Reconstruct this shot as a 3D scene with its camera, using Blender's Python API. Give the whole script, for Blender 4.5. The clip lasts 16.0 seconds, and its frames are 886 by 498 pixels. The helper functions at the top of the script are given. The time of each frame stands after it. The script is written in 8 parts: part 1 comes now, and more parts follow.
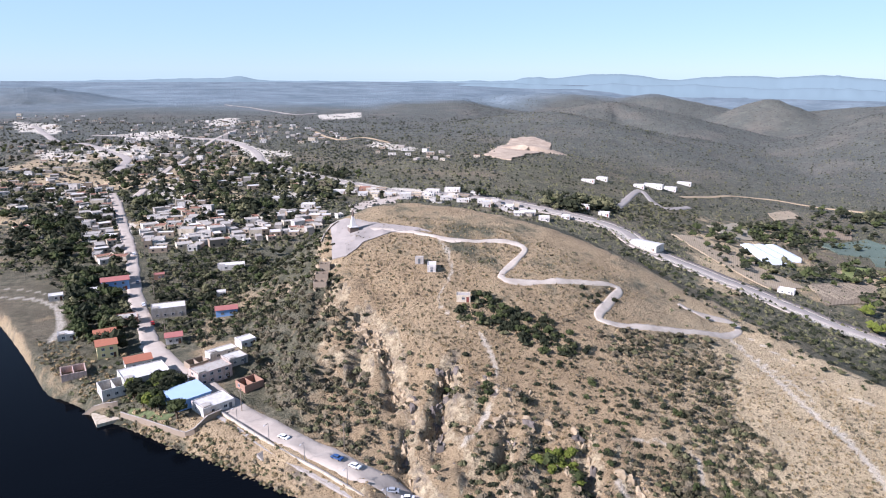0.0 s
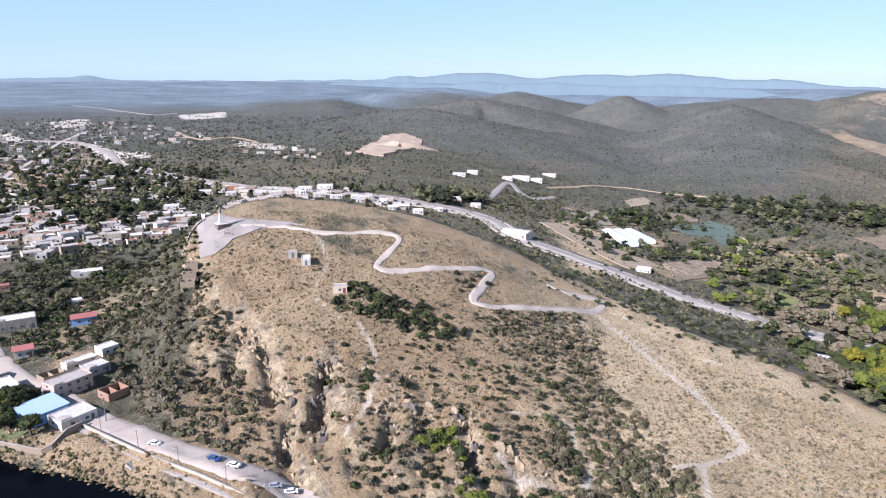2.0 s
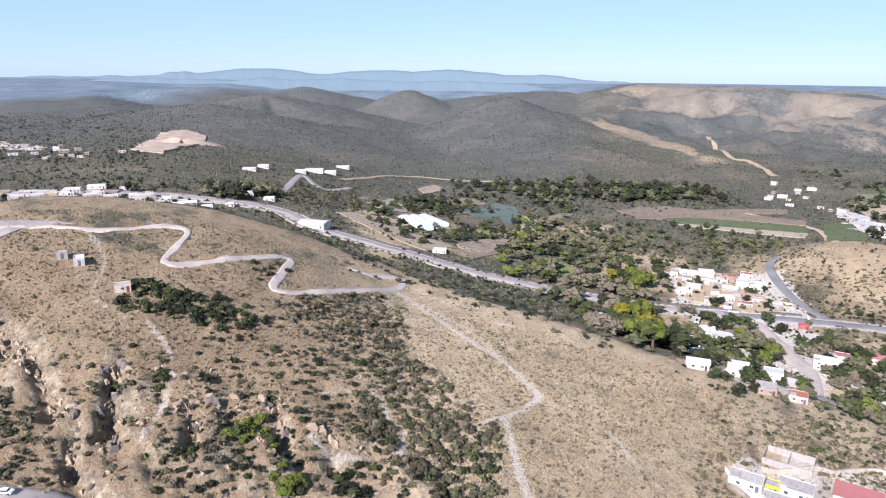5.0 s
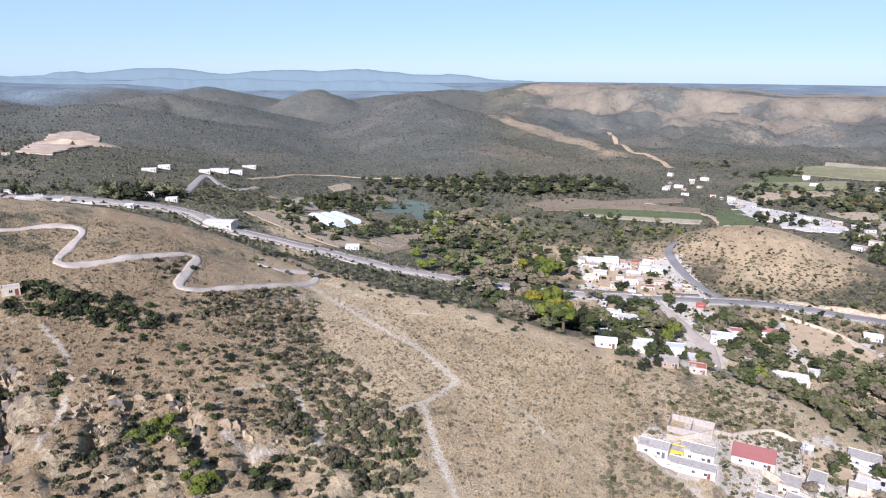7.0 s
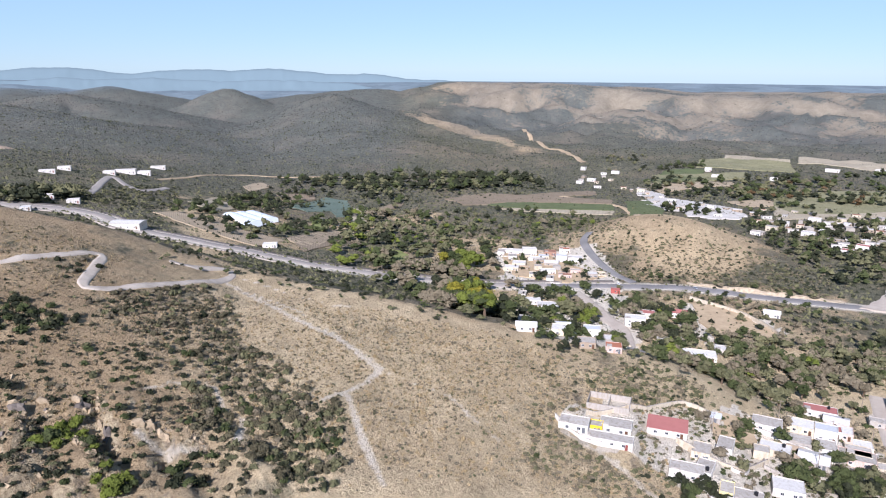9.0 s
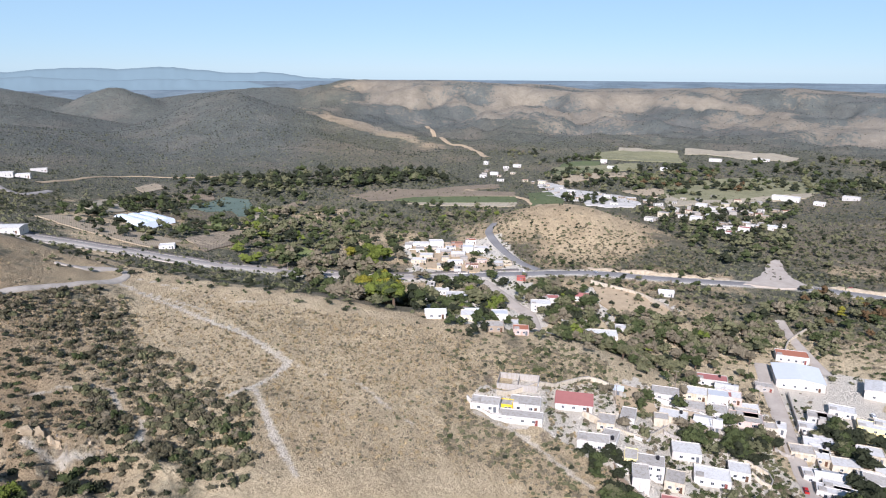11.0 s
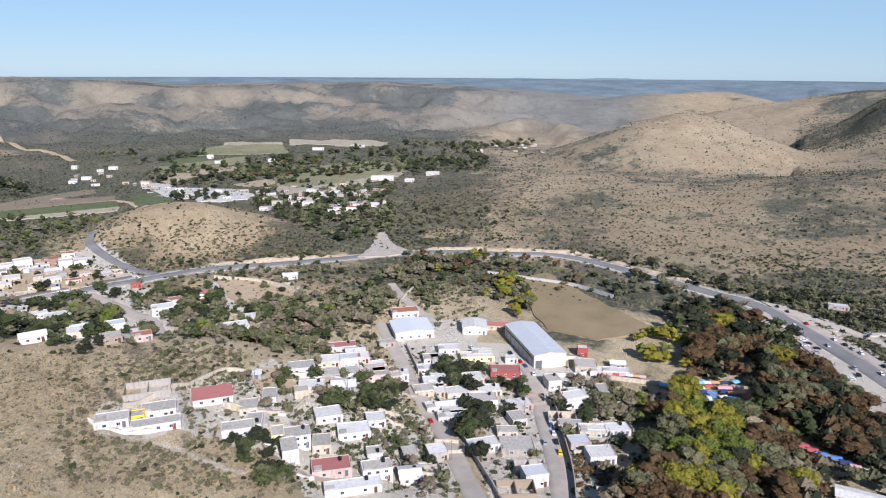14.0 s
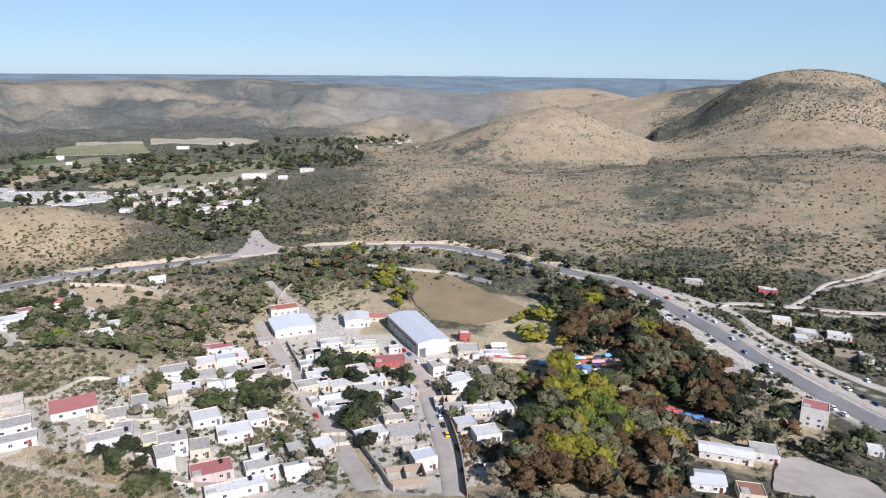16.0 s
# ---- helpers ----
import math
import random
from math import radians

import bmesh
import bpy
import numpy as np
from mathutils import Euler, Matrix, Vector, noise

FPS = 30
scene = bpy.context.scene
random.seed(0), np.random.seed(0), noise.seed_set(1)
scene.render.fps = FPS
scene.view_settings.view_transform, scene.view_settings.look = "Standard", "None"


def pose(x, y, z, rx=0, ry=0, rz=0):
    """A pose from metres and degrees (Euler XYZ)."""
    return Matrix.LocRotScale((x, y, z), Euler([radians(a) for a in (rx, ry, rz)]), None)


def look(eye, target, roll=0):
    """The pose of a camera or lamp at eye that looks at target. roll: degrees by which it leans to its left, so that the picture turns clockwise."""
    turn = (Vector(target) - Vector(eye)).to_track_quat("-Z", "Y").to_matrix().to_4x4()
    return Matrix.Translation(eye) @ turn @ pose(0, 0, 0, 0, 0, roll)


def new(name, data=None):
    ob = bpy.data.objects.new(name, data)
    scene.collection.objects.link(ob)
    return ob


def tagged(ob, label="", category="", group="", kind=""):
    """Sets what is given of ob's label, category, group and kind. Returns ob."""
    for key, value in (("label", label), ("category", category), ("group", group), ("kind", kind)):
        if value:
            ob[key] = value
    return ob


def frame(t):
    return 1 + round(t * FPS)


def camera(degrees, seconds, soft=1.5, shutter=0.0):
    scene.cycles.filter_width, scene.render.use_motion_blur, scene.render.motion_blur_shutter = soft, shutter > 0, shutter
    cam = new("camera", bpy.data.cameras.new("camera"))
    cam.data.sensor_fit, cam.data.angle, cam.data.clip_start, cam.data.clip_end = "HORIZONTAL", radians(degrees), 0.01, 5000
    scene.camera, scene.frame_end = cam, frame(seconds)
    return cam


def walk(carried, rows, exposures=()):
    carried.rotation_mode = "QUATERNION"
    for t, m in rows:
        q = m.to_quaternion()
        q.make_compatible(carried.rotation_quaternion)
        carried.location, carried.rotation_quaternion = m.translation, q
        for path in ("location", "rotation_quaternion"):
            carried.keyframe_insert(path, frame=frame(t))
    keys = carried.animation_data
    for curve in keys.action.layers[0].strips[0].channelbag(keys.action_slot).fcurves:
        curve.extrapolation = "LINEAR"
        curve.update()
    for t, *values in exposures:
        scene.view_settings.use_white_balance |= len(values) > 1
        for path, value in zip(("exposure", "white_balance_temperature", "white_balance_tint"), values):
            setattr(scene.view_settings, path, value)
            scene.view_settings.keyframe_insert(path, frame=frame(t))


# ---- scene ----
cam = camera(66.14, 16.0, soft=1.1)
PATH = [
    (0, (0.00, 0.00, 112.00), (25.37, 191.76, 61.16), 0.31),
    (0.5, (0.17, -0.98, 111.27), (32.41, 189.78, 60.56), 0.26),
    (1, (0.33, -1.59, 110.37), (43.97, 186.90, 59.71), 0.24),
    (1.5, (0.47, -1.98, 109.39), (54.80, 183.72, 58.74), 0.24),
    (2, (0.56, -2.23, 108.35), (60.95, 181.54, 57.55), 0.30),
    (2.5, (0.61, -2.42, 107.31), (66.74, 179.33, 56.36), 0.29),
    (3, (0.60, -2.60, 106.27), (75.06, 175.85, 55.18), 0.30),
    (3.5, (0.55, -2.80, 105.24), (84.11, 171.53, 53.98), 0.38),
    (4, (0.47, -3.04, 104.22), (94.35, 165.96, 52.97), 0.48),
    (4.5, (0.35, -3.31, 103.21), (104.43, 159.58, 51.92), 0.48),
    (7, (-0.30, -5.02, 98.07), (131.62, 136.34, 46.96), 0.40),
    (7.5, (-0.40, -5.35, 96.98), (135.57, 132.15, 45.91), 0.37),
    (8, (-0.49, -5.64, 95.86), (139.76, 127.50, 44.86), 0.37),
    (8.5, (-0.57, -5.91, 94.73), (143.56, 123.05, 43.77), 0.37),
    (9, (-0.65, -6.15, 93.59), (147.22, 118.53, 42.70), 0.40),
    (11.5, (-1.27, -7.16, 88.21), (167.06, 88.01, 37.14), 0.37),
    (12, (-1.49, -7.40, 87.28), (173.12, 75.69, 36.20), 0.44),
    (12.5, (-1.75, -7.67, 86.42), (183.00, 49.42, 35.34), 0.50),
    (13, (-2.03, -7.97, 85.61), (188.79, 23.26, 34.50), 0.52),
    (13.5, (-2.31, -8.29, 84.84), (190.50, 5.82, 33.62), 0.44),
    (14, (-2.58, -8.59, 84.08), (190.72, -8.56, 32.73), 0.38),
    (14.5, (-2.77, -8.85, 83.26), (190.07, -21.63, 31.76), 0.41),
    (15, (-2.82, -8.98, 82.33), (189.24, -30.26, 30.75), 0.49),
    (15.5, (-2.66, -8.90, 81.18), (188.39, -37.76, 29.54), 0.47),
    (16, (-2.19, -8.49, 79.67), (187.81, -43.73, 28.12), 0.61),
]
walk(cam, [(t, look(eye, target, roll)) for t, eye, target, roll in PATH], exposures=[(0, 0.80, 5620, 25), (4.5, 0.76, 5620, 25), (8, 0.62, 5620, 23), (12, 0.46, 5620, 19), (13.5, 0.38, 5620, 19), (14.5, 0.37, 5620, 18), (16, 0.42, 5620, 18)])

# ---- light ----
SUN_AZ, SUN_EL = 248.0, 33.0
world = bpy.data.worlds.new("world")
scene.world = world
world.use_nodes = True
wn = world.node_tree
sky = wn.nodes.new("ShaderNodeTexSky")
sky.sky_type, sky.sun_disc = "NISHITA", False
sky.sun_elevation, sky.sun_rotation = radians(SUN_EL), radians(SUN_AZ)
sky.altitude, sky.air_density, sky.dust_density, sky.ozone_density = 1900.0, 1.0, 0.25, 3.0
wn.nodes["Background"].inputs["Strength"].default_value = 0.083
veil = wn.nodes.new("ShaderNodeMix")
veil.data_type = "RGBA"
up = wn.nodes.new("ShaderNodeTexCoord")
split = wn.nodes.new("ShaderNodeSeparateXYZ")
clear = wn.nodes.new("ShaderNodeMapRange")
wn.links.new(up.outputs["Generated"], split.inputs[0])
wn.links.new(split.outputs["Z"], clear.inputs["Value"])
for key, value in (("From Min", 0.13), ("From Max", 0.6), ("To Min", 0.7), ("To Max", 0.12)):
    clear.inputs[key].default_value = value
wn.links.new(clear.outputs[0], veil.inputs[0])
veil.inputs[7].default_value = (3.8, 5.5, 6.1, 1)
wn.links.new(sky.outputs[0], veil.inputs[6])
wn.links.new(veil.outputs[2], wn.nodes["Background"].inputs["Color"])
sun = new("sun", bpy.data.lights.new("sun", "SUN"))
sun.data.energy, sun.data.angle, sun.data.color = 5.7, radians(0.5), (1.0, 0.95, 0.885)
sa, se = radians(SUN_AZ), radians(SUN_EL)
sun.matrix_world = look((0, 0, 0), (-math.sin(sa) * math.cos(se), -math.cos(sa) * math.cos(se), -math.sin(se)))

# ---- terrain heights ----
# terrain begin
def sstep(a, b, v):
    t = np.clip((v - a) / (b - a), 0, 1)
    return t * t * (3 - 2 * t)


def _hash(ix, iy, seed):
    h = (ix.astype(np.int64) * 374761393 + iy.astype(np.int64) * 668265263 + seed * 2147483647) & 0xFFFFFFFF
    h = ((h ^ (h >> 13)) * 1274126177) & 0xFFFFFFFF
    return ((h ^ (h >> 16)) & 0xFFFF) / 65535.0


def vnoise(x, y, seed=0):
    ix, iy = np.floor(x), np.floor(y)
    fx, fy = x - ix, y - iy
    fx, fy = fx * fx * (3 - 2 * fx), fy * fy * (3 - 2 * fy)
    a, b = _hash(ix, iy, seed), _hash(ix + 1, iy, seed)
    c, d = _hash(ix, iy + 1, seed), _hash(ix + 1, iy + 1, seed)
    return (a + (b - a) * fx) * (1 - fy) + (c + (d - c) * fx) * fy - 0.5


def fbm(x, y, size, octaves=4, seed=0):
    out, amp = 0.0, 1.0
    for k in range(octaves):
        out = out + amp * vnoise(x / size, y / size, seed + k * 17)
        size, amp = size / 2.07, amp * 0.5
    return out


# the main hill, in sections by bearing (degrees clockwise from +y): foot, brow, crest
H_AZ = [-14, -9, -5, -3, 0.8, 3.2, 6, 10, 16, 25, 33, 40, 46, 54, 62, 70, 78, 90]
H_R0 = [225, 205, 190, 185, 175, 165, 150, 140, 130, 120, 110, 100, 100, 100, 100, 150, 180, 220]
H_Z0 = [5, 5, 5, 5, 4, 2, -4, -8, -12, -16, -18, -20, -22, -26, -30, -36, -42, -50]
H_R1 = [230, 240, 255, 280, 240, 205, 192, 190, 180, 168, 165, 160, 160, 165, 170, 200, 220, 240]
H_Z1 = [6, 8, 14, 27, 19, 10, 7, 7, 2, -4, -7, -10, -12, -17, -23, -31, -41, -51]
H_R2 = [300, 310, 315, 320, 335, 342, 342, 335, 330, 322, 315, 285, 275, 268, 274, 275, 270, 260]
H_Z2 = [5, 10, 24, 38, 44, 46, 46, 43, 38, 20, -1, -3, -7, -14, -22, -30, -40, -52]
# far skyline of the mesa: bearing and crest height
M_AZ = [44, 48, 49.5, 52, 59, 66, 70, 73, 79, 86, 90, 96, 100, 104, 108, 113]
M_Z = [-30, 25, 47, 49, 50, 34, 22, 24, 30, 31, 22, 9, -8, -28, -45, -60]
SHORE_AZ = [-180, -60, -30, -27.2, -25.1, -21, -16.6, -7.4, 0, 3, 6]
SHORE_R = [1500, 900, 420, 347, 262, 228, 203, 168, 150, 120, 0]


FINE_AZ = np.arange(-40, 140, 0.25)


def eased(table, spread=1.7):
    """A table by bearing, rounded off between its stations."""
    v = np.interp(FINE_AZ, H_AZ, table)
    k = np.exp(-0.5 * (np.arange(-28, 29) * 0.25 / spread) ** 2)
    return np.convolve(np.pad(v, 28, mode="edge"), k / k.sum(), "valid")


H_R0, H_Z0, H_R1, H_Z1, H_R2, H_Z2 = (eased(t) for t in (H_R0, H_Z0, H_R1, H_Z1, H_R2, H_Z2))


def hill_at(az, d, rx, ry, h, x, y, power=1.0):
    """A rounded hill: bearing and distance of its top, radii towards and across the bearing, height."""
    ca, sa = np.cos(np.radians(az)), np.sin(np.radians(az))
    along, across = (x * sa + y * ca - d) / rx, (x * ca - y * sa) / ry
    return h * np.exp(-((along ** 2 + across ** 2) ** power))


# outlying hills: slope, roundness of the crest, and the crest line as bearing, distance, height
CRESTS = [
    (0.20, 40, [(6, 1500, -8), (10, 1450, 8), (13.8, 1400, 20), (15.5, 1380, 36), (18.1, 1380, 23), (20.4, 1350, 10), (22.7, 1200, -8)]),
    (0.22, 30, [(18.6, 1950, 12), (21, 2000, 32), (22.9, 2000, 1), (26.3, 1900, -14)]),
    (0.22, 60, [(9.5, 2600, -12), (12.7, 2700, 24), (16, 2700, 28), (18.6, 2700, 26), (21.3, 2750, 17), (23.7, 2750, 30), (26.5, 2700, 2), (28.6, 2600, -34)]),
    (0.4, 18, [(32.5, 2450, 28), (32.9, 2450, 28)]),
    (0.18, 50, [(36.2, 2600, -30), (38.6, 2600, 4), (41.9, 2600, 22), (44.5, 2600, 24), (46.3, 2600, 16), (48, 2600, 36)]),
    (0.20, 50, [(-30, 2500, 62), (-23, 2500, 55), (-19.5, 2500, 28), (-17.7, 2500, 3)]),
    (0.37, 16, [(109.2, 1190, 20), (109.8, 1200, 20)]),
    (0.20, 40, [(104, 2300, 0), (108, 2500, 6), (111.6, 2600, 12), (114, 2500, -4)]),
    (0.22, 40, [(113.5, 1900, -14), (116.3, 1950, 4), (119.5, 2000, 26), (122.1, 2000, 44), (127, 2000, 50)]),
]


# steep rocky clefts in the brow of the hill: two ends, depth, half width
CLEFTS = [((33, 215), (28, 203), 6.0, 2.8), ((28, 203), (22, 184), 9.0, 3.0), ((68, 178), (63, 160), 5.0, 2.4), ((10, 230), (12, 202), 4.5, 3.0), ((14, 193), (12, 174), 5.5, 2.0),
          ((46, 184), (40, 170), 4.5, 2.4), ((18, 203), (16, 188), 3.5, 1.8), ((-12, 270), (-16, 250), 4.5, 2.4), ((4, 238), (-2, 218), 4.0, 2.2), ((78, 164), (74, 150), 4.0, 2.2)]


def crest_line(line, slope, soft, x, y):
    """Height of land that falls away on all sides from a crest line."""
    out = np.full(x.shape, -900.0)
    pts = [(d * math.sin(math.radians(a)), d * math.cos(math.radians(a)), z) for a, d, z in line]
    for (ax, ay, az_), (bx, by, bz) in zip(pts, pts[1:]):
        ux, uy = bx - ax, by - ay
        t = np.clip(((x - ax) * ux + (y - ay) * uy) / (ux * ux + uy * uy), 0, 1)
        d = np.hypot(x - ax - t * ux, y - ay - t * uy)
        out = np.maximum(out, az_ + (bz - az_) * t - slope * (np.sqrt(d * d + soft * soft) - soft))
    return out


def raw_height(x, y):
    x, y = np.asarray(x, float), np.asarray(y, float)
    r = np.hypot(x, y) + 1e-6
    az = np.degrees(np.arctan2(x, y))
    u = 0.94 * x - 0.34 * y
    base = 5 - 65 * sstep(-130, 300, u)
    base = base + fbm(x, y, 260, 3, 5) * 8 * sstep(350, 900, r) + fbm(x, y, 60, 3, 9) * 1.2
    # distant land: broad swells, low towards the plain
    base = base + fbm(x, y, 700, 4, 31) * 7 * sstep(1100, 2200, r) - (22 + 18 * (1 - sstep(42, 47, az))) * sstep(1500, 2400, r) * sstep(8, 16, az) * (1 - sstep(100, 112, az))
    hills = hill_at(41.2, 1700, 330, 190, 107, x, y, 0.75) + hill_at(52, 1480, 170, 150, 9, x, y)
    hills = hills + hill_at(68.5, 640, 62, 66, 26, x, y, 1.1) + hill_at(128.0, 1560, 330, 195, 118, x, y, 1.6)
    shelf = np.interp(az, [88, 93, 113, 123, 133, 150, 170], [0, 11, 15, 36, 56, 66, 0])
    hills = hills + shelf * sstep(590, 880, r) * (1 - np.where(az < 118, 1.1, 0.5) * sstep(880, 1120, r))
    mz = np.interp(az, M_AZ, M_Z)
    warp = fbm(x, y, 330, 4, 77)
    mr = r + 300 * warp + 190 * np.abs(fbm(x, y, 190, 3, 79))
    mesa = (0.66 * sstep(1350, 2500, mr) + 0.34 * sstep(2200, 2400, mr)) * np.clip(mz + 80, 0, None) * (1 - 0.6 * sstep(2800, 3300, r)) * sstep(43, 48, az) * (1 - sstep(108, 114, az))
    ridged = np.abs(fbm(x, y, 210, 4, 85))
    mesa = mesa + (fbm(x, y, 120, 4, 83) * 18 - 66 * ridged) * sstep(1300, 1800, r) * (1 - sstep(2250, 2500, mr)) * sstep(46, 54, az) * (1 - sstep(104, 112, az))
    wild = sstep(900, 1200, r) * (1 - sstep(2600, 3000, r)) * sstep(6, 12, az)
    hills = hills + (fbm(x, y, 130, 4, 87) * 10 - 11 * np.abs(fbm(x, y, 150, 3, 89))) * wild
    crests = np.full(x.shape, -900.0)
    for slope, soft, line in CRESTS:
        crests = np.maximum(crests, crest_line(line, slope, soft, x, y))
    crests = crests + np.where(crests > -200, (fbm(x, y, 150, 4, 91) * 7 - 10 * np.abs(fbm(x, y, 130, 3, 93)) + 1), 0)
    lie = base + hills + mesa
    k = np.clip(0.5 + (crests - lie) / 24.0, 0, 1)
    hills = hills + (crests - lie) * k + 12.0 * k * (1 - k)
    z = base + hills + mesa
    far = sstep(3300, 4900, r)
    z = z * (1 - far) + far * np.interp(az, [-30, 0, 50, 100, 140], [36, 33, 18, 20, 24])
    # the main hill
    r0, z0, r1 = np.interp(az, FINE_AZ, H_R0), np.interp(az, FINE_AZ, H_Z0), np.interp(az, FINE_AZ, H_R1)
    z1, r2, z2 = np.interp(az, FINE_AZ, H_Z1), np.interp(az, FINE_AZ, H_R2), np.interp(az, FINE_AZ, H_Z2)
    wob = fbm(x, y, 34, 4, 3)
    rr = r + wob * 9 * (1 - sstep(r1 + 8, r1 + 40, r)) * sstep(r0, r0 + 20, r)
    t1 = np.clip((rr - r0) / (r1 - r0), 0, 1)
    t2 = np.clip((rr - r1) / (r2 - r1), 0, 1)
    near = z0 + (z1 - z0) * (0.35 * t1 + 0.65 * sstep(0, 1, t1))
    top = z1 + (z2 - z1) * (t2 + 0.18 * t2 * (1 - t2) * 2)
    back = z2 - 0.02 * (r - r2) - 0.0042 * np.clip(r - r2, 0, 40) ** 2 - 0.4 * np.clip(r - r2 - 40, 0, None)
    hill = np.where(rr < r0, z0, np.where(rr < r1, near, np.where(r < r2, top, back)))
    rough = (sstep(r0, r0 + 15, r) * (1 - sstep(r1 + 5, r1 + 35, r))) * (1 - sstep(30, 45, az))
    for (ax, ay), (bx, by), deep, wide in CLEFTS:
        t = np.clip(((x - ax) * (bx - ax) + (y - ay) * (by - ay)) / ((bx - ax) ** 2 + (by - ay) ** 2), 0, 1)
        d = np.hypot(x - ax - t * (bx - ax), y - ay - t * (by - ay)) + 1.2 * fbm(x, y, 6, 3, 45)
        hill = hill - deep * np.exp(-(d / wide) ** 2) * (0.3 + 0.7 * t)
    ridged = np.abs(fbm(x + 0.6 * y, y - 0.6 * x, 16, 4, 23))
    hill = hill + (fbm(x, y, 11, 3, 21) * 4.0 - 5.0 * ridged + 1.2) * rough + (fbm(x, y, 30, 4, 41) * 2.2 + fbm(x, y, 7, 3, 43) * 0.9) * (1 - 0.8 * sstep(58, 68, az))
    inside = sstep(-16, -11, az) * (1 - sstep(84, 92, az)) * sstep(60, 100, r)
    z = np.where(inside > 0, base + (np.maximum(hill, base) - base) * inside, z)
    z = np.where((r > r2 + 30) & (hill < base), base + hills + mesa, z)
    far_z = (base + hills + mesa) * (1 - far) + far * np.interp(az, [-30, 0, 50, 100, 140], [36, 33, 18, 20, 24])
    z = np.where(r > r2 + 30, np.where(hill * inside + (1 - inside) * -999 > far_z, hill, far_z), z)
    # lake bed
    rl = np.interp(az, SHORE_AZ, SHORE_R)
    bank = np.clip((r - rl) / 16.0, -1, 1)
    z = np.where(r < rl + 16, np.where(bank > 0, z * sstep(0, 1, bank) + 0.4 * bank, 6 * bank), z)
    return z


# levelled building ground: x, y, radius, height, and the road points near it
PADS = []


def height(x, y):
    x, y = np.asarray(x, float), np.asarray(y, float)
    z = raw_height(x, y)
    if not PADS:
        return z
    shape = z.shape
    x, y, z = x.ravel(), y.ravel(), np.array(z).ravel()
    for px, py, pr, pz, road in PADS:
        s = np.nonzero((np.abs(x - px) < pr * 1.5) & (np.abs(y - py) < pr * 1.5))[0]
        if len(s):
            w = 1 - sstep(0.75 * pr, 1.45 * pr, np.hypot(x[s] - px, y[s] - py))
            for rx, ry, half in road:
                w = w * sstep(half, half + 2.5, np.hypot(x[s] - rx, y[s] - ry))
            z[s] += (pz - z[s]) * w
    return z.reshape(shape)
# terrain end


def ground(x, y):
    return float(height(x, y))


# ---- materials ----
def srgb(r, g, b):
    return tuple(((c / 255.0 + 0.055) / 1.055) ** 2.4 if c > 10 else c / 3294.0 for c in (r, g, b)) + (1.0,)


class Nodes:
    """A small builder of node trees."""

    def __init__(self, name):
        self.mat = bpy.data.materials.new(name)
        self.mat.use_nodes = True
        self.t = self.mat.node_tree
        self.bsdf = self.t.nodes["Principled BSDF"]
        self.bsdf.inputs["Roughness"].default_value = 0.9
        self.bsdf.inputs["Specular IOR Level"].default_value = 0.2
        self.pos = self.add("ShaderNodeNewGeometry").outputs["Position"]

    def add(self, kind, **inputs):
        node = self.t.nodes.new(kind)
        for key, value in inputs.items():
            self.put(node, key.replace("_", " "), value)
        return node

    def put(self, node, key, value):
        sock = node.inputs[int(key[1:])] if key[0] == "i" and key[1:].isdigit() else node.inputs[key]
        if isinstance(value, bpy.types.NodeSocket):
            self.t.links.new(value, sock)
        else:
            sock.default_value = value

    def noise(self, scale, detail=4.0, rough=0.6, vec=None, dist=0.0):
        n = self.add("ShaderNodeTexNoise", Vector=vec or self.pos, Scale=scale, Detail=detail, Roughness=rough, Distortion=dist)
        return n.outputs["Fac"]

    def ramp(self, fac, *stops):
        n = self.add("ShaderNodeValToRGB", Fac=fac)
        n.color_ramp.interpolation = "LINEAR"
        while len(n.color_ramp.elements) < len(stops):
            n.color_ramp.elements.new(0.5)
        for e, (p, c) in zip(n.color_ramp.elements, stops):
            e.position, e.color = p, (c if not isinstance(c, (int, float)) else (c, c, c, 1))
        return n.outputs["Color"]

    def mix(self, fac, a, b, blend="MIX"):
        n = self.add("ShaderNodeMix")
        n.data_type, n.blend_type = "RGBA", blend
        for k, v in ((0, fac), (6, a), (7, b)):
            if isinstance(v, bpy.types.NodeSocket):
                self.t.links.new(v, n.inputs[k])
            else:
                n.inputs[k].default_value = v
        return n.outputs[2]

    def mul(self, a, b, op="MULTIPLY"):
        n = self.add("ShaderNodeMath", i0=a, i1=b)
        n.operation = op
        return n.outputs[0]

    def bump(self, fac, strength, distance):
        n = self.add("ShaderNodeBump", Height=fac, Strength=strength, Distance=distance)
        self.t.links.new(n.outputs[0], self.bsdf.inputs["Normal"])

    def done(self, color, rough=None, metal=None):
        self.put(self.bsdf, "Base Color", color)
        if rough is not None:
            self.put(self.bsdf, "Roughness", rough)
        if metal is not None:
            self.put(self.bsdf, "Metallic", metal)
        return self.mat


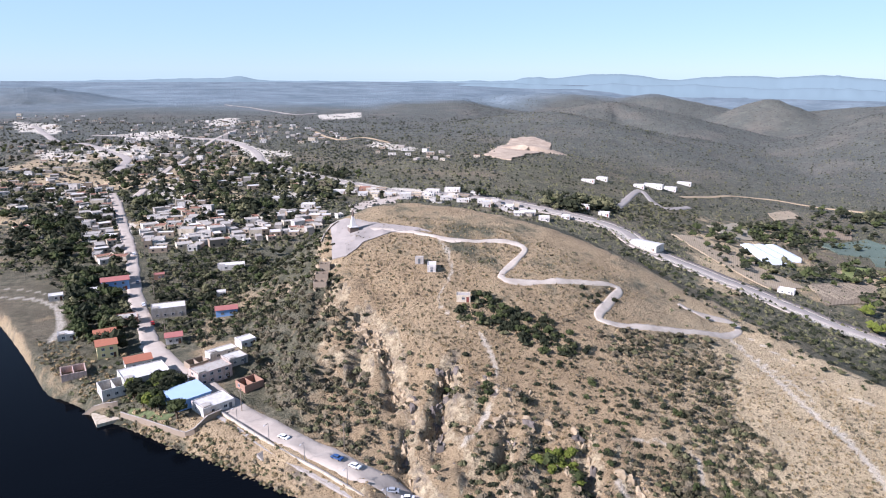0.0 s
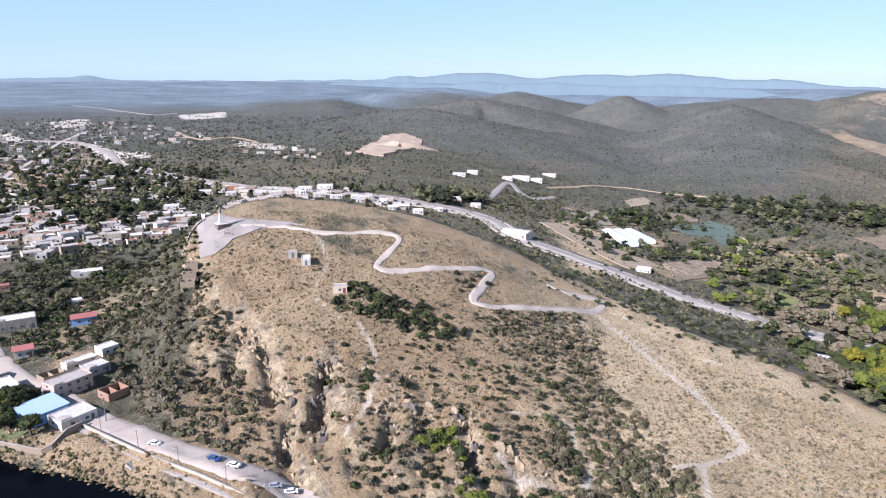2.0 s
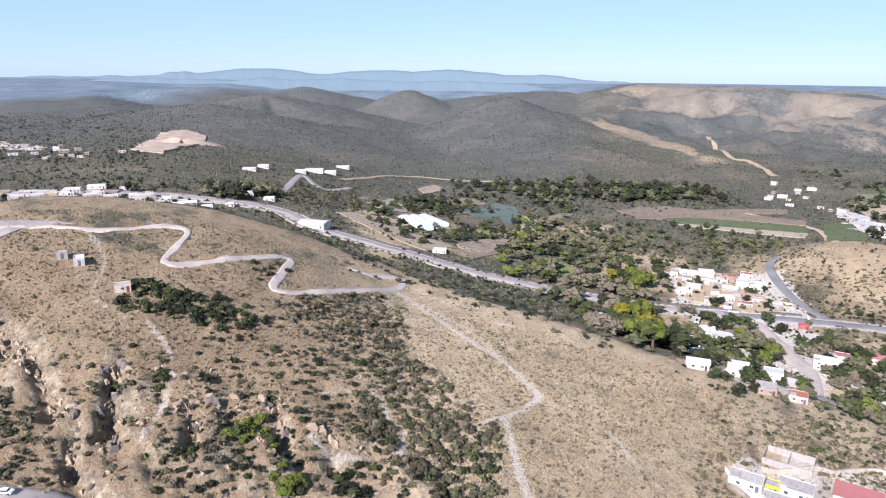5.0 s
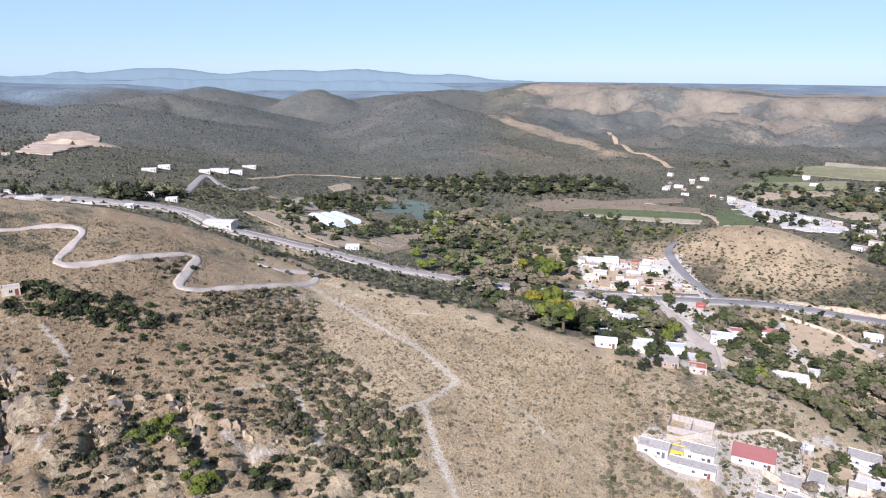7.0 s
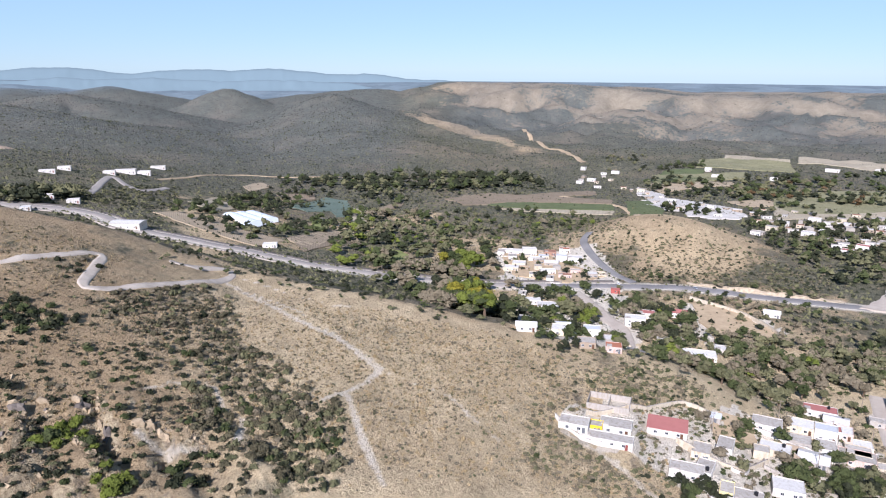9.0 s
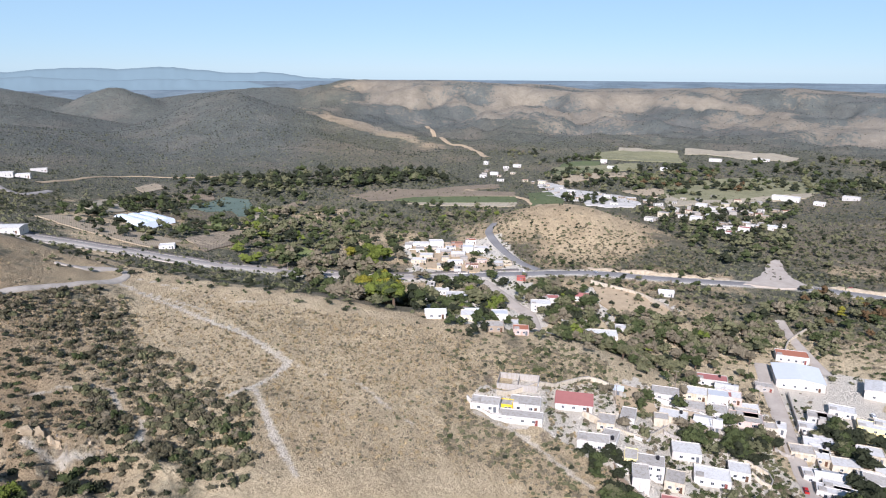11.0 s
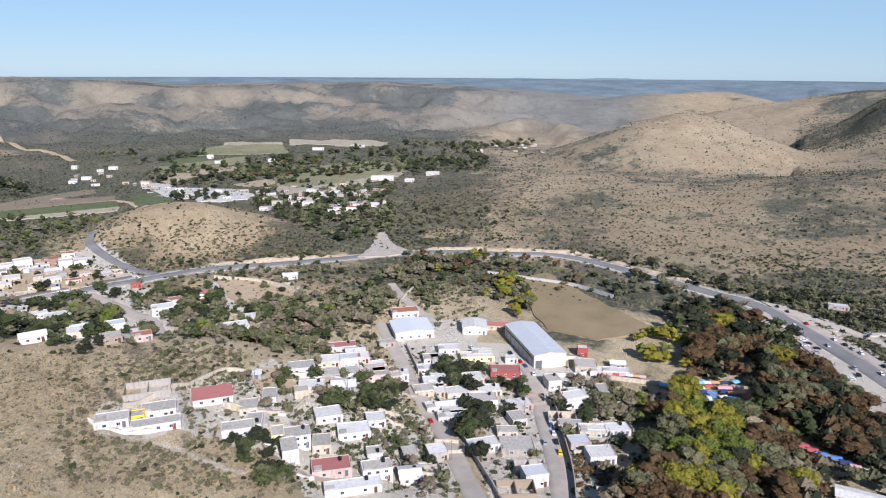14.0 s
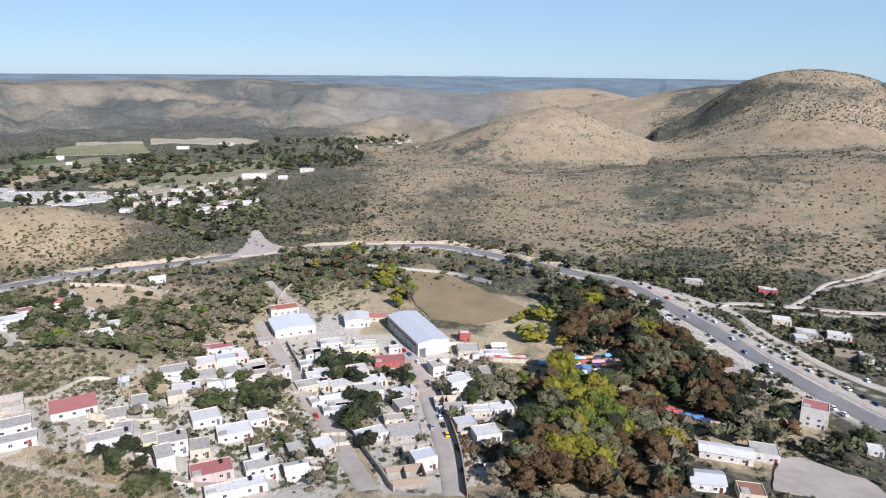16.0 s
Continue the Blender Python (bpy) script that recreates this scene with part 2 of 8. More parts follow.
def surface(name, color, scale=0.5, spread=0.25, rough=0.9, metal=0.0, bump=0.0, vary=0.0, stain=0.0):
    """A plain weathered surface: two scales of variation, optional tint by object."""
    n = Nodes(name)
    dark = tuple(c * (1 - spread) for c in color[:3]) + (1,)
    lite = tuple(min(1, c * (1 + spread * 0.6)) for c in color[:3]) + (1,)
    big = n.noise(scale, 5, 0.65)
    small = n.noise(scale * 9, 3, 0.6)
    col = n.mix(big, dark, lite)
    col = n.mix(0.35, col, n.mix(small, dark, lite))
    if stain:
        m = n.add("ShaderNodeMapping", Vector=n.pos, Scale=(1, 1, 0.35))
        streak = n.ramp(n.noise(0.9, 5, 0.75, vec=m.outputs[0]), (0.46, 0.0), (0.68, stain))
        col = n.mix(streak, col, tuple(c * f for c, f in zip(color[:3], (0.55, 0.5, 0.42))) + (1,))
    if vary:
        info = n.add("ShaderNodeObjectInfo")
        hsv = n.add("ShaderNodeHueSaturation", Color=col)
        v = n.add("ShaderNodeMapRange", Value=info.outputs["Random"], i3=1 - vary, i4=1 + vary)
        n.put(hsv, "Value", v.outputs[0])
        col = hsv.outputs["Color"]
    if bump:
        n.bump(small, 0.5, bump)
    return n.done(col, rough, metal)


def ground_material():
    """Dry hill country: straw grass, bare earth, grey scrub land and rock, by the land-cover layer of the sheet; its
    alpha tints far land with haze.
    """
    n = Nodes("dry_land")
    cover = n.add("ShaderNodeAttribute")
    cover.attribute_name = "cover"
    sep = n.add("ShaderNodeSeparateColor", Color=cover.outputs["Color"])
    scrub, straw, rock = sep.outputs[0], sep.outputs[1], sep.outputs[2]
    big, mid, fine = n.noise(0.012, 5, 0.6), n.noise(0.07, 6, 0.7), n.noise(1.4, 7, 0.85)
    brown = n.mix(mid, srgb(145, 122, 91), srgb(197, 174, 135))
    brown = n.mix(n.ramp(fine, (0.46, 0.0), (0.62, 0.55)), brown, srgb(112, 90, 66))
    pale = n.mix(mid, srgb(190, 169, 130), srgb(222, 202, 164))
    pale = n.mix(n.ramp(fine, (0.47, 0.0), (0.62, 0.55)), pale, srgb(138, 118, 90))
    green = n.mix(n.ramp(n.noise(0.05, 6, 0.7), (0.36, 0.0), (0.64, 1.0)), srgb(92, 90, 70), srgb(131, 124, 101))
    green = n.mix(n.ramp(n.noise(0.22, 5, 0.75), (0.42, 0.0), (0.6, 1.0)), srgb(80, 80, 63), green)
    green = n.mix(n.ramp(n.noise(0.008, 4, 0.6), (0.5, 0.0), (0.7, 0.6)), green, srgb(138, 122, 100))
    stone = n.mix(n.ramp(n.noise(0.4, 5, 0.75), (0.35, 0.0), (0.65, 1.0)), srgb(134, 114, 86), srgb(208, 190, 154))
    stone = n.mix(n.ramp(n.noise(0.16, 4, 0.7), (0.5, 0.0), (0.7, 1.0)), stone, srgb(106, 98, 90))
    col = n.mix(straw, brown, pale)
    col = n.mix(n.ramp(n.mul(n.mul(big, 0.35), rock, "ADD"), (0.45, 0.0), (0.75, 1.0)), col, stone)
    edge = n.mul(n.mul(n.mul(mid, 0.5, "SUBTRACT"), 1.3), scrub, "ADD")
    edge = n.mul(n.mul(n.mul(n.noise(0.018, 7, 0.75), 0.5, "SUBTRACT"), 1.1), edge, "ADD")
    col = n.mix(n.ramp(edge, (0.34, 0.0), (0.58, 1.0)), col, green)
    # aerial haze put into the base colour: far land turns blue-grey
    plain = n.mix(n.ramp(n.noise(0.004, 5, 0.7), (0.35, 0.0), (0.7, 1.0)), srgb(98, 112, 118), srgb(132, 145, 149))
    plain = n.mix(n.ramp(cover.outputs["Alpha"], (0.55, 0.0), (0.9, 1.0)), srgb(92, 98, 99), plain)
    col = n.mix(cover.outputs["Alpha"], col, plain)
    mottle = n.ramp(n.noise(0.035, 9, 0.8), (0.36, 0.0), (0.6, 1.0))
    col = n.mix(n.mul(n.mul(1.0, mottle, "SUBTRACT"), 0.28), col, srgb(70, 62, 50))
    speck = n.ramp(n.noise(0.33, 4, 0.75), (0.58, 0.0), (0.7, 0.4))
    col = n.mix(n.mul(speck, n.mul(1.0, scrub, "SUBTRACT")), col, srgb(104, 92, 70))
    worn = n.add("ShaderNodeAttribute")
    worn.attribute_name = "worn"
    dust = n.mix(n.noise(0.5, 6, 0.8), srgb(190, 178, 156), srgb(228, 219, 202))
    col = n.mix(n.ramp(n.mul(worn.outputs["Fac"], n.mul(n.noise(0.45, 6, 0.8), 0.7, "MULTIPLY"), "ADD"), (0.6, 0.0), (1.0, 0.9)), col, dust)
    n.bump(n.noise(0.6, 6, 0.75), 1.0, 2.0)
    return n.done(col, 0.95)


GROUND = ground_material()

# ---- helpers for building ----
def mesh_from(name, verts, faces):
    me = bpy.data.meshes.new(name)
    me.from_pydata([tuple(v) for v in verts], [], [tuple(f) for f in faces])
    me.update()
    return me


def grid_mesh(name, xs, ys, zs, closed=False):
    """A mesh from a grid of points given as three 2-D arrays."""
    rows, cols = xs.shape
    me = bpy.data.meshes.new(name)
    co = np.stack([xs, ys, zs], -1).reshape(-1, 3).astype(np.float32)
    i = np.arange(rows * cols).reshape(rows, cols)
    nxt = np.roll(i, -1, 1) if closed else i[:, 1:]
    cur = i if closed else i[:, :-1]
    quads = np.stack([cur[:-1], nxt[:-1], nxt[1:], cur[1:]], -1).reshape(-1, 4)
    me.vertices.add(len(co))
    me.vertices.foreach_set("co", co.ravel())
    me.loops.add(quads.size)
    me.loops.foreach_set("vertex_index", quads.ravel().astype(np.int32))
    me.polygons.add(len(quads))
    me.polygons.foreach_set("loop_start", np.arange(0, quads.size, 4, dtype=np.int32))
    me.polygons.foreach_set("use_smooth", np.ones(len(quads), bool))
    me.update()
    me.validate()
    return me


# ---- ground sheet ----
def build_ground():
    az = np.concatenate([np.arange(-34, 140, 0.275), np.arange(140, 326, 2.0)])
    rad = np.concatenate([[0.5, 20, 50], np.exp(np.arange(math.log(80), math.log(4900), 0.0122)), [4900.0]])
    R, A = np.meshgrid(rad, np.radians(az), indexing="ij")
    X, Y = R * np.sin(A), R * np.cos(A)
    Z = height(X, Y)
    me = grid_mesh("ground", X, Y, Z, closed=True)
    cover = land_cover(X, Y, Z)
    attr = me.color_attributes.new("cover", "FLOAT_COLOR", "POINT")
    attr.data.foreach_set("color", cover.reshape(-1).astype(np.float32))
    worn = np.zeros(X.size)
    for line, half in TRAILS:
        pts = smooth_line(line, 2.0)
        near = np.nonzero((X.ravel() > pts[:, 0].min() - 12) & (X.ravel() < pts[:, 0].max() + 12) & (Y.ravel() > pts[:, 1].min() - 12) & (Y.ravel() < pts[:, 1].max() + 12))[0]
        gx, gy = X.ravel()[near], Y.ravel()[near]
        d = np.full(len(near), 99.0)
        for p in pts:
            d = np.minimum(d, np.hypot(gx - p[0], gy - p[1]))
        d = d + 1.3 * fbm(gx, gy, 9, 3, 15)
        worn[near] = np.maximum(worn[near], min(0.8, 0.47 + 0.04 * half) * (1 - sstep(half * 0.3, half * 1.3, d)))
    for poly in DUSTY:
        p = np.array(poly, float)
        c = p.mean(0)
        near = np.nonzero(np.hypot(X.ravel() - c[0], Y.ravel() - c[1]) < np.hypot(*(p - c).T).max() + 10)[0]
        gx, gy = X.ravel()[near], Y.ravel()[near]
        jx, jy = gx + 9 * fbm(gx, gy, 14, 3, 16), gy + 9 * fbm(gx, gy, 14, 3, 18)
        worn[near] = np.maximum(worn[near], (0.9 if c[0] > 150 else 0.62) * inside(jx, jy, list(poly)))
    layer = me.attributes.new("worn", "FLOAT", "POINT")
    layer.data.foreach_set("value", worn.astype(np.float32))
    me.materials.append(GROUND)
    return tagged(new("ground", me), "dry grassy hill and scrub-covered plain reaching the horizon", "ground", kind="structure")


def land_cover(X, Y, Z):
    n1, n2, n3 = fbm(X, Y, 60, 4, 51), fbm(X, Y, 400, 5, 61), fbm(X, Y, 22, 4, 71)
    r = np.hypot(X, Y)
    az = np.degrees(np.arctan2(X, Y)) + 260 * n3 / np.maximum(r, 60) * 2.0
    r0, r1, r2 = (np.interp(az, FINE_AZ, t) for t in (H_R0, H_R1, H_R2))
    right = np.interp(r, [150, 185, 230, 280], [92, 76, 69, 64])
    on_hill = sstep(-6, -2.0, az) * (1 - sstep(-3, 4, az - right)) * (1 - sstep(r2 + 4, r2 + 26, r + 12 * n3))
    scrub = 0.95 - on_hill * (0.9 - 0.55 * n1) + 0.35 * n2
    flank = sstep(-17, -13, az) * (1 - sstep(-4.5, -2, az)) * (1 - sstep(r2 + 20, r2 + 60, r))
    scrub = scrub * (1 - flank) + flank * (0.6 + 0.9 * n1)
    mesa = sstep(1280, 1800, r + 250 * n2) * sstep(46, 53, az) * (1 - sstep(104, 110, az)) * (1 - sstep(2950, 3300, r))
    n4 = fbm(X, Y, 230, 5, 63)
    n5 = fbm(X, Y, 110, 5, 67)
    scrub = scrub - mesa * (0.56 - 0.6 * n4 - 0.75 * n5) * (0.45 + 0.55 * sstep(1750, 2150, r + 200 * n4))
    east = sstep(450, 560, r + 160 * n1) * sstep(86, 100, az)
    scrub = scrub - east * (0.72 - 0.3 * n4 - 0.4 * n1)
    scrub = scrub + 0.42 * sstep(78, 86, az) * (1 - sstep(100, 110, az)) * sstep(500, 560, r) * (1 - sstep(680, 860, r + 120 * n4))
    dome = sstep(1250, 1400, r) * sstep(116.5, 120, az)
    scrub = scrub + dome * (0.46 - 0.38 * sstep(52, 66, Z)) if Z is not None else scrub + dome * 0.46
    scrub = scrub - hill_at(68.5, 640, 75, 85, 1.0, X, Y) * (0.36 - 0.9 * n1) * (0.35 + 0.65 * sstep(590, 640, r + 60 * n3))
    for (ax, ay), (bx, by), wide in (((1262, 1175), (1200, 1000), 55), ((1200, 1000), (1185, 880), 48), ((1185, 880), (1120, 735), 40)):
        t = np.clip(((X - ax) * (bx - ax) + (Y - ay) * (by - ay)) / ((bx - ax) ** 2 + (by - ay) ** 2), 0, 1)
        scrub = scrub - 0.62 * np.exp(-(np.hypot(X - ax - t * (bx - ax), Y - ay - t * (by - ay)) / wide + 1.1 * n1) ** 2)
    village = sstep(58, 70, az - (right - 64)) * (1 - on_hill) * (1 - sstep(380, 470, r + 60 * n1)) * (1 - sstep(130, 138, az))
    scrub = scrub - village * (0.85 + 0.8 * n1)
    flats = sstep(24, 32, az) * (1 - sstep(95, 105, az)) * sstep(380, 480, r) * (1 - sstep(640, 880, r)) * (1 - on_hill)
    scrub = scrub - flats * (0.5 + 1.0 * n1)
    town = (1 - sstep(-12, -6, az)) * sstep(260, 400, r) * (1 - sstep(900, 1500, r))
    scrub = scrub - town * (0.3 + 1.6 * n1)
    shore = (1 - sstep(5, 34, r - np.interp(np.degrees(np.arctan2(X, Y)), SHORE_AZ, SHORE_R))) * (1 - sstep(4, 8, az))
    scrub = scrub - shore * 0.5
    straw = sstep(22, 38, az) * on_hill * 0.85 + (1 - on_hill) * 0.35 + n1 * 0.5 + village * 0.75
    if X.ndim == 1:
        return np.clip(scrub, 0, 1)
    dzr = np.gradient(Z, axis=0) / np.maximum(np.gradient(r, axis=0), 0.2)
    dza = np.gradient(Z, axis=1) / np.maximum(np.hypot(np.gradient(X, axis=1), np.gradient(Y, axis=1)), 0.2)
    slope = np.hypot(dzr, dza)
    rock = sstep(0.42, 0.85, slope) * (r < 420) * 0.95 * sstep(-8, -4, az)
    rock = np.maximum(rock, 0.3 * mesa)
    # share of haze tint by bearing and distance, with extra on mesa and hills
    haze_from = np.interp(az, [-30, 2, 10, 30, 60, 100, 140], [950, 1000, 1800, 2500, 2700, 2700, 2200])
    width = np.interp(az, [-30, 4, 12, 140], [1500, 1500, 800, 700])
    far = sstep(0, 1, (r - haze_from + 250 * n2) / width) * np.clip(1 - mesa, 0, 1)
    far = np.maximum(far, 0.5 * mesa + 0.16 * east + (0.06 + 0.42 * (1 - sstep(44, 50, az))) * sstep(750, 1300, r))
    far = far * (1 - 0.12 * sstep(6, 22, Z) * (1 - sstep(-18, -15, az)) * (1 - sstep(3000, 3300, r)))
    out = np.zeros(X.shape + (4,))
    out[..., 0], out[..., 1] = np.clip(scrub, 0, 1), np.clip(straw, 0, 1)
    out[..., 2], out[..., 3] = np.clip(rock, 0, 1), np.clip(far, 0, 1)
    return out




# ---- roads, fields, paved ground ----
def smooth_line(points, step=2.5):
    """Catmull-Rom through the points, resampled evenly."""
    p = np.array(points, float)
    p = np.vstack([2 * p[0] - p[1], p, 2 * p[-1] - p[-2]])
    out = []
    for k in range(1, len(p) - 2):
        n = max(2, int(np.linalg.norm(p[k + 1] - p[k]) / step))
        t = np.linspace(0, 1, n, endpoint=False)[:, None]
        a, b, c, d = p[k - 1], p[k], p[k + 1], p[k + 2]
        out.append(0.5 * (2 * b + (c - a) * t + (2 * a - 5 * b + 4 * c - d) * t ** 2 + (3 * b - a - 3 * c + d) * t ** 3))
    out.append(p[-2:-1])
    return np.vstack(out)


ROADS = []


def ribbon(name, points, width, material, label, category="road", lift=0.2, wobble=0.0, offset=0.0, level=False, kind="structure"):
    """A strip of road laid along a line on the ground, with a slight camber and a skirt at both edges."""
    line = smooth_line(points)
    d = np.gradient(line, axis=0)
    d /= np.linalg.norm(d, axis=1)[:, None] + 1e-9
    side = np.stack([-d[:, 1], d[:, 0]], 1)
    line = line + side * offset
    far = np.hypot(line[:, 0], line[:, 1])
    if not offset:
        ROADS.append((line, width / 2))
    up = lift + far * 0.0006
    ww = width / 2 * (1 + wobble * np.array([vnoise(np.array(i * 0.35), np.array(width), 3) for i in range(len(line))]))
    acr = np.array([-1.2, -1.0, -0.5, 0.0, 0.5, 1.0, 1.2])
    X = line[:, :1] + side[:, :1] * acr * ww[:, None]
    Y = line[:, 1:] + side[:, 1:] * acr * ww[:, None]
    Z = height(X, Y)
    if level:
        k = np.ones(5) / 5
        mid = np.convolve(np.pad(Z[:, 1:6].max(1), 2, mode="edge"), k, "valid")
        Z = np.maximum(Z, mid[:, None])
    Z = Z + up[:, None] + np.array([-0.5, 0, 0.03, 0.06, 0.03, 0, -0.5])
    me = grid_mesh(name, X, Y, Z)
    me.flip_normals() if me.polygons[0].normal.z < 0 else None
    me.materials.append(material)
    return tagged(new(name, me), label, category, kind=kind)


def patch(name, points, material, label, category="field", lift=0.3):
    """A field or yard: a polygon laid over the ground, cut into small cells."""
    bm = bmesh.new()
    ring = []
    for (x0, y0), (x1, y1) in zip(points, list(points[1:]) + [points[0]]):
        n = max(1, int(math.hypot(x1 - x0, y1 - y0) / 4.0))
        ring += [(x0 + (x1 - x0) * k / n, y0 + (y1 - y0) * k / n) for k in range(n)]
    jag = {"rubble": 9.0, "quarry": 5.0, "yard": 2.4, "shore": 3.0, "pitch": 2.0}.get(category, 1.2)
    vs = [bm.verts.new((x + jag * 2 * float(fbm(np.array(x), np.array(y), 9.0, 3, 33)), y + jag * 2 * float(fbm(np.array(x), np.array(y), 9.0, 3, 34)), 0)) for x, y in ring]
    f = bm.faces.new(vs)
    if f.normal.z < 0:
        f.normal_flip()
    xs, ys = [p[0] for p in points], [p[1] for p in points]
    size = max(max(xs) - min(xs), max(ys) - min(ys))
    cells = int(min(36, max(6, size / 4)))
    for k in range(1, cells):
        for co, no in (((min(xs) + (max(xs) - min(xs)) * k / cells, 0, 0), (1, 0, 0)), ((0, min(ys) + (max(ys) - min(ys)) * k / cells, 0), (0, 1, 0))):
            bmesh.ops.bisect_plane(bm, geom=bm.verts[:] + bm.edges[:] + bm.faces[:], plane_co=co, plane_no=no, dist=1e-4)
    co = np.array([v.co[:2] for v in bm.verts])
    z = height(co[:, 0], co[:, 1])
    for v, h in zip(bm.verts, z):
        v.co.z = h + lift + math.hypot(v.co.x, v.co.y) * 0.0008
    rim = [e for e in bm.edges if len(e.link_faces) == 1]
    ext = bmesh.ops.extrude_edge_only(bm, edges=rim)
    for g in ext["geom"]:
        if isinstance(g, bmesh.types.BMVert):
            g.co.z -= 1.2
    bmesh.ops.recalc_face_normals(bm, faces=bm.faces[:])
    me = bpy.data.meshes.new(name)
    bm.to_mesh(me)
    bm.free()
    me.materials.append(material)
    return tagged(new(name, me), label, category, kind="structure")


def soil(name, a, b, rows=0.0, turn=0.0, scale=0.08):
    """Field soil or crop, with furrows when rows (metres) is given."""
    n = Nodes(name)
    col = n.mix(n.ramp(n.noise(scale, 5, 0.65), (0.35, 0.0), (0.65, 1.0)), a, b)
    col = n.mix(0.3, col, n.mix(n.noise(1.1, 4, 0.7), a, b))
    if rows:
        m = n.add("ShaderNodeMapping", Vector=n.pos, Rotation=(0, 0, radians(turn)))
        w = n.add("ShaderNodeTexWave", Vector=m.outputs[0], Scale=1 / rows * 0.314 * 2, Distortion=1.5, Detail=2.0)
        col = n.mix(n.mul(w.outputs["Fac"], 0.45), col, tuple(c * 0.55 for c in a[:3]) + (1,))
    n.bump(n.noise(1.5, 4, 0.7), 0.5, 0.3)
    return n.done(col, 0.95)


WHITE_DIRT = soil("pale_gravel", srgb(164, 152, 136), srgb(190, 178, 161), scale=0.2)
PLAZA = soil("packed_gravel", srgb(138, 130, 121), srgb(158, 149, 139), scale=0.1)
PATH_DIRT = soil("trodden_earth", srgb(158, 138, 108), srgb(184, 163, 132), scale=0.2)
CONCRETE = soil("concrete_paving", srgb(158, 146, 132), srgb(182, 170, 154), scale=0.12)
ASPHALT = soil("worn_asphalt", srgb(112, 109, 105), srgb(134, 130, 125), scale=0.06)
HWY = soil("pale_asphalt", srgb(146, 138, 128), srgb(168, 158, 146), scale=0.05)
BALLAST = soil("track_ballast", srgb(96, 90, 84), srgb(120, 112, 104), scale=0.3)
TAN = soil("fallow_earth", srgb(156, 140, 114), srgb(178, 161, 134), rows=3.0, turn=30)
BEIGE = soil("dry_stubble", srgb(156, 144, 120), srgb(176, 165, 142), rows=3.0, turn=60)
BROWN = soil("ploughed_earth", srgb(124, 110, 90), srgb(144, 129, 107), rows=4.0, turn=40)
TEAL = soil("young_crop_netting", srgb(88, 102, 90), srgb(108, 119, 105), rows=3.0, turn=20)
GREEN = soil("irrigated_crop", srgb(84, 92, 60), srgb(104, 110, 74), rows=3.0, turn=70)
DULL = soil("dull_green_crop", srgb(118, 116, 84), srgb(146, 140, 108), rows=4.0, turn=50)
MEADOW = soil("meadow_grass", srgb(104, 112, 62), srgb(130, 134, 82))
PITCH = soil("worn_pitch_grass", srgb(146, 128, 97), srgb(122, 108, 78), scale=0.04)
QUARRY = soil("cut_pink_stone", srgb(146, 128, 108), srgb(190, 171, 147), scale=0.07)
LIME = soil("white_limestone_rubble", srgb(166, 160, 150), srgb(200, 194, 184), scale=0.15)

# the highway round the valley, in three stretches of different paving
ribbon("highway_north", [(-420, 1190), (-290, 1130), (-204, 1081), (-153, 986), (-125, 915), (-102, 813), (-50, 718), (-4, 661), (37, 612), (86, 591), (118, 575), (154, 556), (184, 541), (214, 515), (220, 470), (249, 433), (269, 411), (286, 385), (298, 365), (317, 349), (414, 243)], 9, HWY, "pale worn highway beside a railway across the plain")
ribbon("highway_valley", [(414, 243), (448, 204), (475, 169), (491, 128), (509, 74), (524, 32), (528, -11), (526, -56), (520, -109), (459, -164)], 8, ASPHALT, "grey asphalt highway curving round the foot of the hills")
ribbon("highway_east", [(459, -164), (430, -190), (407, -208), (367, -216), (335, -219), (305, -221.5), (277, -222.5), (257, -224), (238, -226.5), (214, -230), (185, -235)], 9.5, ASPHALT, "wide grey asphalt highway lined with parked cars")
ribbon("road_shoulder", [(403, -217), (372, -223.5), (341, -228), (312, -230.5), (287, -232), (264, -234), (245, -237), (216, -241), (190, -246)], 6.5, CONCRETE, "pale dusty shoulder of the highway with parked cars", wobble=0.25, lift=0.12)
ribbon("dirt_road", [(395, -224), (380, -231), (362, -243), (343, -249), (323, -246.5), (306, -246), (286, -247), (264, -249), (249, -253), (236, -259), (215, -266)], 4.6, WHITE_DIRT, "pale dirt road beside the highway", wobble=0.35)
ribbon("dirt_road", [(357, -248), (358, -262), (349, -282), (341, -298), (332, -317), (327, -338), (318, -372)], 4.4, WHITE_DIRT, "pale dirt road into the scrub", wobble=0.35)
ribbon("dirt_road", [(346, -290), (364, -318), (379, -337), (388, -354), (394, -378), (410, -414)], 3.0, WHITE_DIRT, "pale dirt track climbing the slope", wobble=0.4)
patch("roadside_apron", [(412, -214), (377, -222), (362, -232), (365, -243), (383, -239), (400, -226)], WHITE_DIRT, "pale dusty lay-by beside the highway", "yard", 0.25)
ribbon("service_road", [(86, 591), (118, 575), (154, 556), (184, 541), (214, 515), (220, 470), (249, 433), (269, 411), (286, 385)], 4.5, CONCRETE, "narrow pale service road beside the railway", offset=-13.0, lift=0.15)
ribbon("railway", [(86, 591), (118, 575), (154, 556), (184, 541), (214, 515), (220, 470), (249, 433), (269, 411), (286, 385), (298, 365), (317, 349), (414, 243), (448, 204)], 4, BALLAST, "dark railway ballast running beside the highway", category="railway", offset=11.0)
